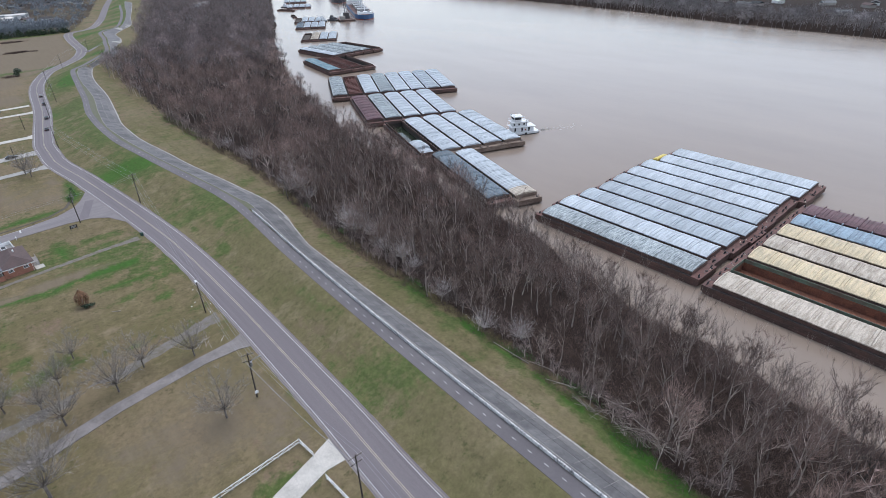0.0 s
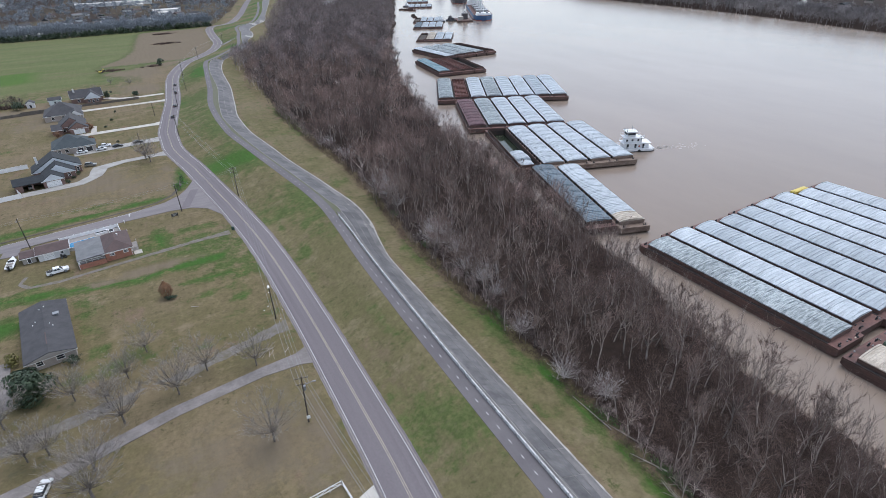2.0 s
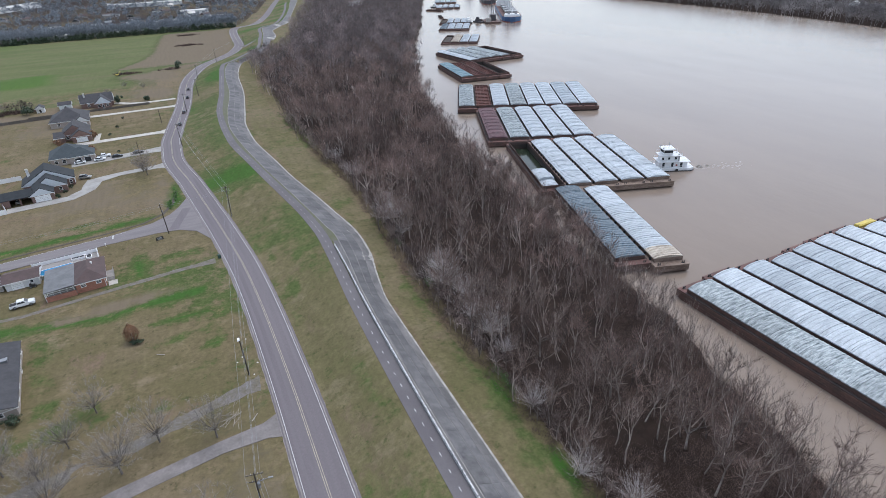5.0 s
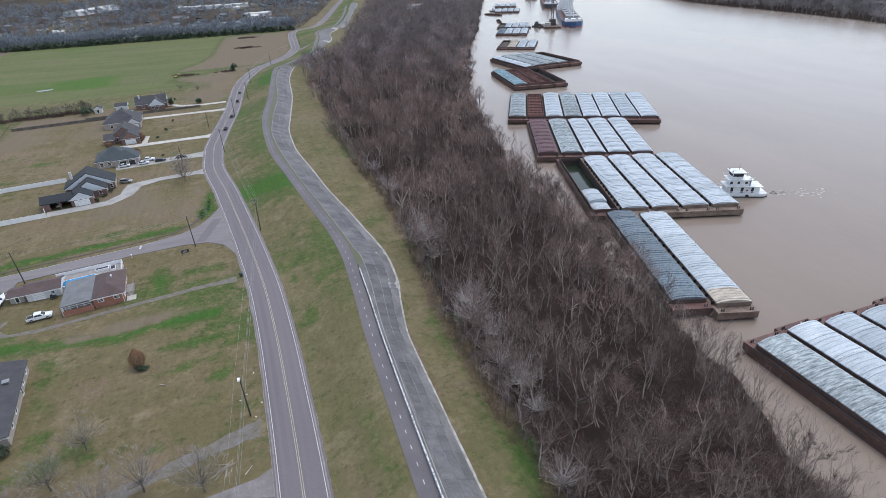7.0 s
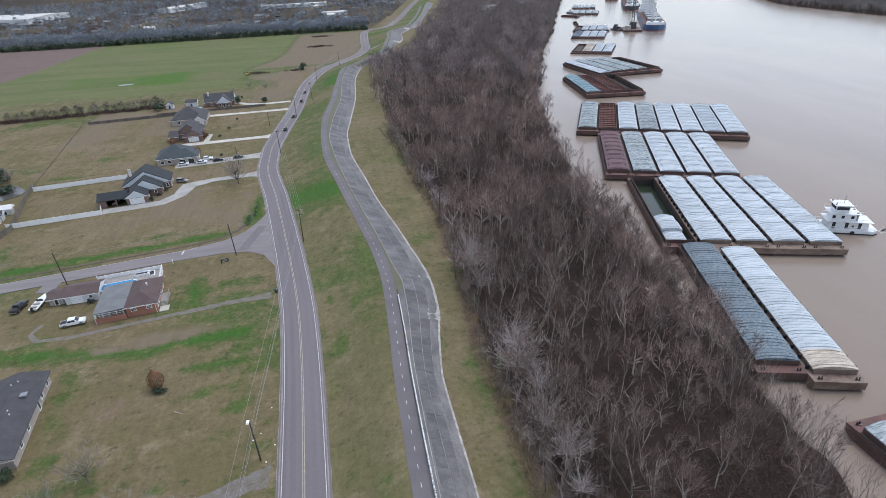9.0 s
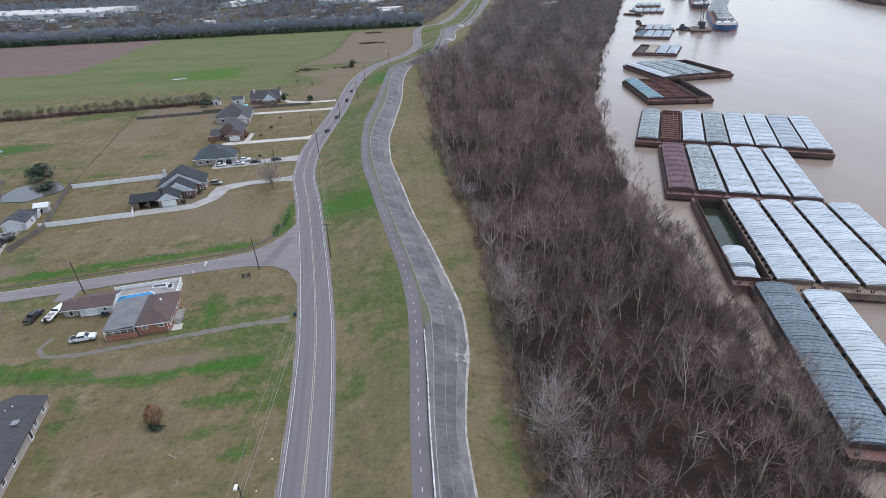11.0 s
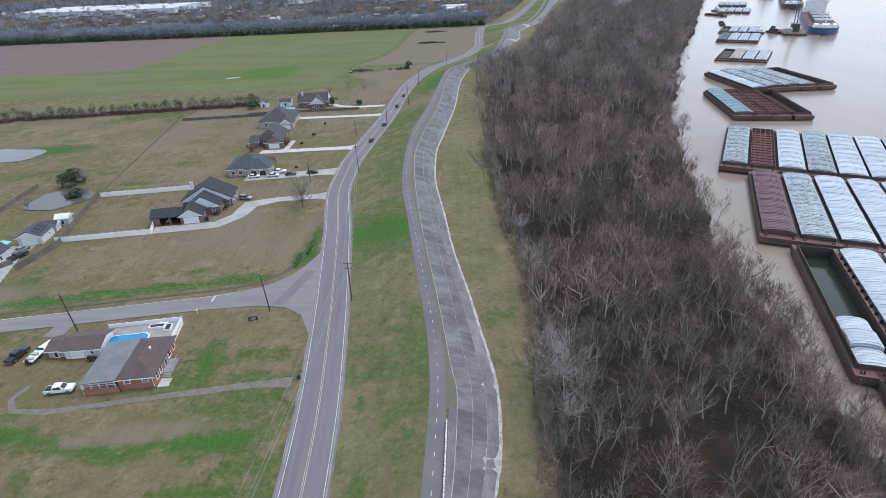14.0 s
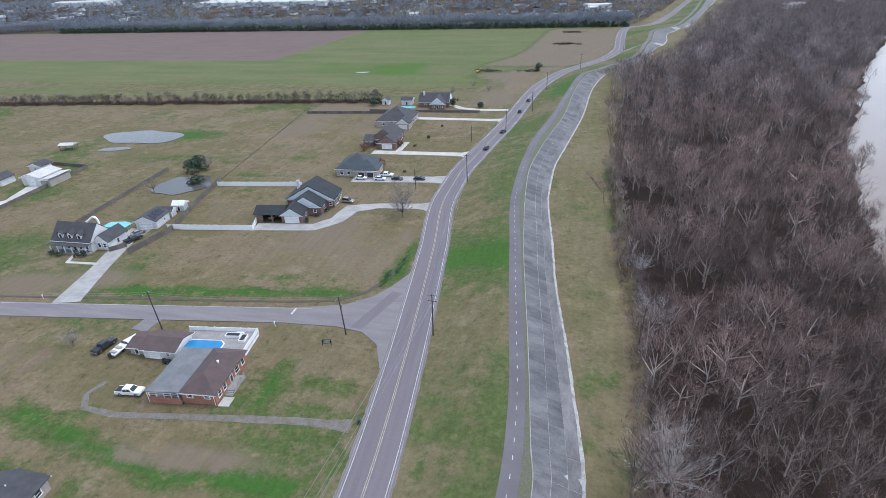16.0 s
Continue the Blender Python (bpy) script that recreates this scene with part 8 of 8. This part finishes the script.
EDGE_TWIG = surface("purple_grey_twig", (0.30, 0.238, 0.220), (0.150, 0.112, 0.100), 0.95, 0.1, 0.9, 0.25, relief=0, island=0.5, tone=True)
forest("edge_shrubs", [(float(WOODS(y)) + rb.uniform(0.6, 4.5), y + rb.uniform(-1, 1)) for y in np.arange(-10, 330, 1.7)], 4.6, 300, 6, "dense bare shrubs skirting the wood down to the grass", 430, MID_BARK, EDGE_TWIG, 0.035, 0, 0.16)
brush("thicket", [q for q in [(rb.uniform(float(WOODS(y)) + 6, float(BANK(y)) - 3), y) for y in [rb.uniform(-25, 115) for _ in range(800)]] if not in_glade(*q)], 2.0, 30, TWIG, "brown thicket under the bare trees", 33, 0.022)
forest("bank_stems", [(float(BANK(y)) + rb.uniform(-9, 2.0), y + rb.uniform(-1, 1)) for y in np.arange(-15, 150, 1.3)], 9.5, 20, 6, "slender bare stems crowding the river bank", 410, MID_BARK, MID_TWIG, 0.011, 2, 0.10, 0.42)

# saplings that stand at the water's edge
STEMS = len(SPECIES)
for k in range(4):
    a, b = grow(90 + k, 9, 70, 0.45, sides=4, stems=(1, 2, 3, 2)[k], twig_w=0.012, depth_max=2, twig_len=0.10, girth=0.008)
    SPECIES.append((raw_mesh("trunk", a, BARK), raw_mesh("crown", b, TWIG)))
for k in range(140):
    y = -6 + k * 1.5 + rb.uniform(-1.5, 1.5)
    x = min(float(BANK(y)) + rb.uniform(-7.5, 2.5), 126.0 + (y - 128.2) * 0.306 if 118 < y < 190 else 999)
    tree(x, y, STEMS + rb.randrange(4), rb.uniform(0.6, 1.15), rb.uniform(0, 360), "thin bare tree standing at the flooded bank", "trees of the river bank", z=max(gz(x, y), WATER_Z - 0.8), name="sapling")

for k in range(46):
    y = 0 + k * 3.2 + rb.uniform(-1.4, 1.4)
    tree(min(float(BANK(y)) + rb.uniform(1.0, 5.5), 126.4 + (y - 128.2) * 0.306 if y > 118 else 131.0), y, STEMS + rb.randrange(4), rb.uniform(0.5, 0.85), rb.uniform(0, 360), "thin bare stems rising from the shallow water", "trees of the river bank", z=WATER_Z - 0.6, name="sapling")

# flooded shrubs along the moored barges
for k in range(52):
    y = 2 + k * 3.0 + rb.uniform(-1.2, 1.2)
    x = (129.6 if y < 112 else 124.2 + (y - 120) * 0.306) + rb.uniform(-1.8, 0.4)
    if 104 < y < 124:
        continue
    tree(x, y, STEMS + rb.choice((1, 2, 3)), rb.uniform(0.35, 0.55), rb.uniform(0, 360), "bare flooded shrub standing in shallow water", "flooded shrubs", z=WATER_Z - 0.3, name="flooded_shrub")

# ---------------------------------------------------------------- hedgerow, far woods and town
rh = random.Random(29)
hedge = [(x + rh.uniform(-1, 1), 437 + (x + 65) * 0.11 + rh.uniform(-2, 2)) for x in np.arange(-520, -58, 2.6)]
hedge += [(x + rh.uniform(-1, 1), y + rh.uniform(-2, 2)) for x, y in hedge]
HEDGE_TWIG = surface("hedge_twig", (0.155, 0.128, 0.108), (0.080, 0.064, 0.054), 0.95, 0.1, 0.9, 0.25, relief=0, island=0.4, tone=True)
forest("hedgerow", hedge, 5.8, 120, 6, "low bare scrubby hedgerow along the field", 210, HEDGE_TWIG, HEDGE_TWIG, 0.12, 0, 0.13)
brush("hedge_brush", [(x, y) for x, y in hedge] * 2, 2.4, 42, BRUSH, "dense dry scrub at the foot of the hedgerow", 12, 0.11)
edge = []
for k in range(3000):
    x = rh.uniform(-900, float(ROAD_C(818)) - 14)
    y0 = 818 + max(0.0, -205 - x) * 0.02 if x > -720 else 930 + (x + 720) * 1.1
    edge.append((x, y0 + abs(rh.gauss(0, 1)) * 26))
forest("far_treeline", edge, 12, 50, 6, "far bare treeline behind the fields, haze-grey in colour", 230, HAZE_TWIG, HAZE_TWIG, 0.32, 0, 0.13)
homes = []
for k in range(230):
    y = 862 + 560 * (k / 230) + rh.uniform(-8, 8)
    homes.append((rh.uniform(-1000 - (y - 860), min(70 + max(0, y - 800) * 0.30, 230)), y))
town_trees = []
for k in range(4300):
    y = 845 + 900 * rh.random() ** 0.8
    x = rh.uniform(-1700, float(ROAD_C(y)) - 18)
    # open yards on the river side of the houses
    if not any(abs(x - hx) < 11 and -34 < y - hy < 7 for hx, hy in homes):
        town_trees.append((x, y))
forest("town_trees", town_trees, 12, 44, 6, "bare trees among far houses, haze-grey in colour", 250, HAZE_TWIG, HAZE_TWIG, 0.48, 0, 0.15)
ever = Geo()
for k in range(760):
    x = rh.uniform(-700, 104)
    y = 809 + max(0.0, -205 - x) * 0.02 + (rh.uniform(0, 6) if k < 620 else rh.random() * rh.random() * 300)
    tall = rh.uniform(0.4, 0.95)
    for j in range(26):
        a, h = rh.uniform(0, 6.28), rh.random()
        rr = 2.6 * (1 - h * 0.7)
        p = Vector((x + rr * math.cos(a), y + rr * math.sin(a), 0.4 + 7 * h * tall))
        s = 1.5
        q = len(ever.v)
        ever.v += [tuple(p + Vector((rh.uniform(-s, s), rh.uniform(-s, s), rh.uniform(-s, s)))) for _ in range(3)]
        ever.f.append((q, q + 1, q + 2))
tagged(new("far_evergreens", raw_mesh("far_evergreens", ever, LEAF_DARK)), "dark far evergreens along the treeline", "woodland", kind="stuff")
far_bank = []
for k in range(3000):
    y = rh.uniform(-150, 1300)
    far_bank.append((float(FAR_BANK(y)) - 5 + abs(rh.gauss(0, 1)) * 34, y))
forest("far_bank_wood", far_bank, 11.5, 46, 6, "bare wood on the far river bank, haze-grey in colour", 270, BANK_TWIG, BANK_TWIG, 0.22, 0, 0.12)

# small far houses: three patterns, copied
def far_house(w, d, wall_m, roof_m):
    h = thing("far_house", "small far house with a pitched roof among bare trees", "house", pose(-400, 905, 0), "houses of the far town")
    part("wall", Geo().box(0, 0, -0.3, w, d, 3.2), wall_m, h)
    part("roof", roof_geo(-w / 2, w / 2, -d / 2, d / 2, 2.9, 2.2, "gable_x"), roof_m, h)
    part("window", Geo().box(-w / 4, -d / 2 - 0.03, 1.0, 1.6, 0.08, 1.2), GLASS, h)
    part("window", Geo().box(w / 4, -d / 2 - 0.03, 1.0, 1.6, 0.08, 1.2), GLASS, h)
    part("door", Geo().box(0, -d / 2 - 0.03, 0, 1.1, 0.08, 2.1), DARK_PAINT, h)
    return h


pats = [far_house(14, 9, SIDING, ROOF_GREY), far_house(12, 10, SIDING_TAN, ROOF_BROWN), far_house(16, 9, SIDING_TAN, ROOF_FLAT), far_house(13, 9, BRICK_PALE, ROOF_DARK), far_house(14, 8, SIDING, ROOF_TIN)]
for k, p in enumerate(pats):
    p.matrix_basis = pose(-60 - 55 * k, 872 + 9 * k, 0, 0, 0, 10 * k)
for x, y in homes:
    copy_thing(pats[rh.choice((0, 1, 2, 3, 4, 0, 1, 3))], pose(x, y, 0, 0, 0, rh.choice((0, 8, 90, 98, 20))))
for k in range(44):
    y = rh.uniform(-60, 900)
    copy_thing(pats[rh.randrange(5)], pose(float(FAR_BANK(y)) + rh.uniform(85, 220), y, 0.5, 0, 0, rh.uniform(0, 180)))


def warehouse(x, y, w, d, h, turn, label):
    b = thing("warehouse", label, "warehouse", pose(x, y, 0, 0, 0, turn), "far warehouses")
    part("wall", Geo().box(0, 0, -0.3, w, d, h + 0.3), SIDING, b)
    part("roof", roof_geo(-w / 2, w / 2, -d / 2, d / 2, h, h * 0.22, "gable_x", 0.4), ROOF_TIN, b)
    for k in range(4):
        part("loading_door", Geo().box(-w / 2 + (k + 0.7) * w / 4.6, -d / 2 - 0.05, 0, 4, 0.1, 4.4), STEEL, b)


warehouse(-628, 1335, 340, 150, 9, -6, "huge low white far factory")
warehouse(-235, 1415, 150, 30, 8, 70, "long white far warehouse")
warehouse(0, 1310, 130, 22, 6, 0, "row of pale far stores")
warehouse(72, 1050, 40, 20, 6, 5, "pale far store building")
warehouse(-1230, 1420, 160, 60, 12, 5, "large pale far factory")
warehouse(28, 905, 36, 16, 6, 5, "white far store building")
warehouse(60, 870, 22, 13, 5, 5, "small white far store building")
warehouse(-20, 868, 46, 12, 4.5, 3, "low pale far building")
warehouse(325, 1003, 34, 14, 5, 35, "long pale shed beyond the wood")
warehouse(420, 1086, 40, 16, 6, 35, "pale shed by the far river bend")
warehouse(-86, 828, 16, 10, 5, 0, "white far gabled building at the treeline")
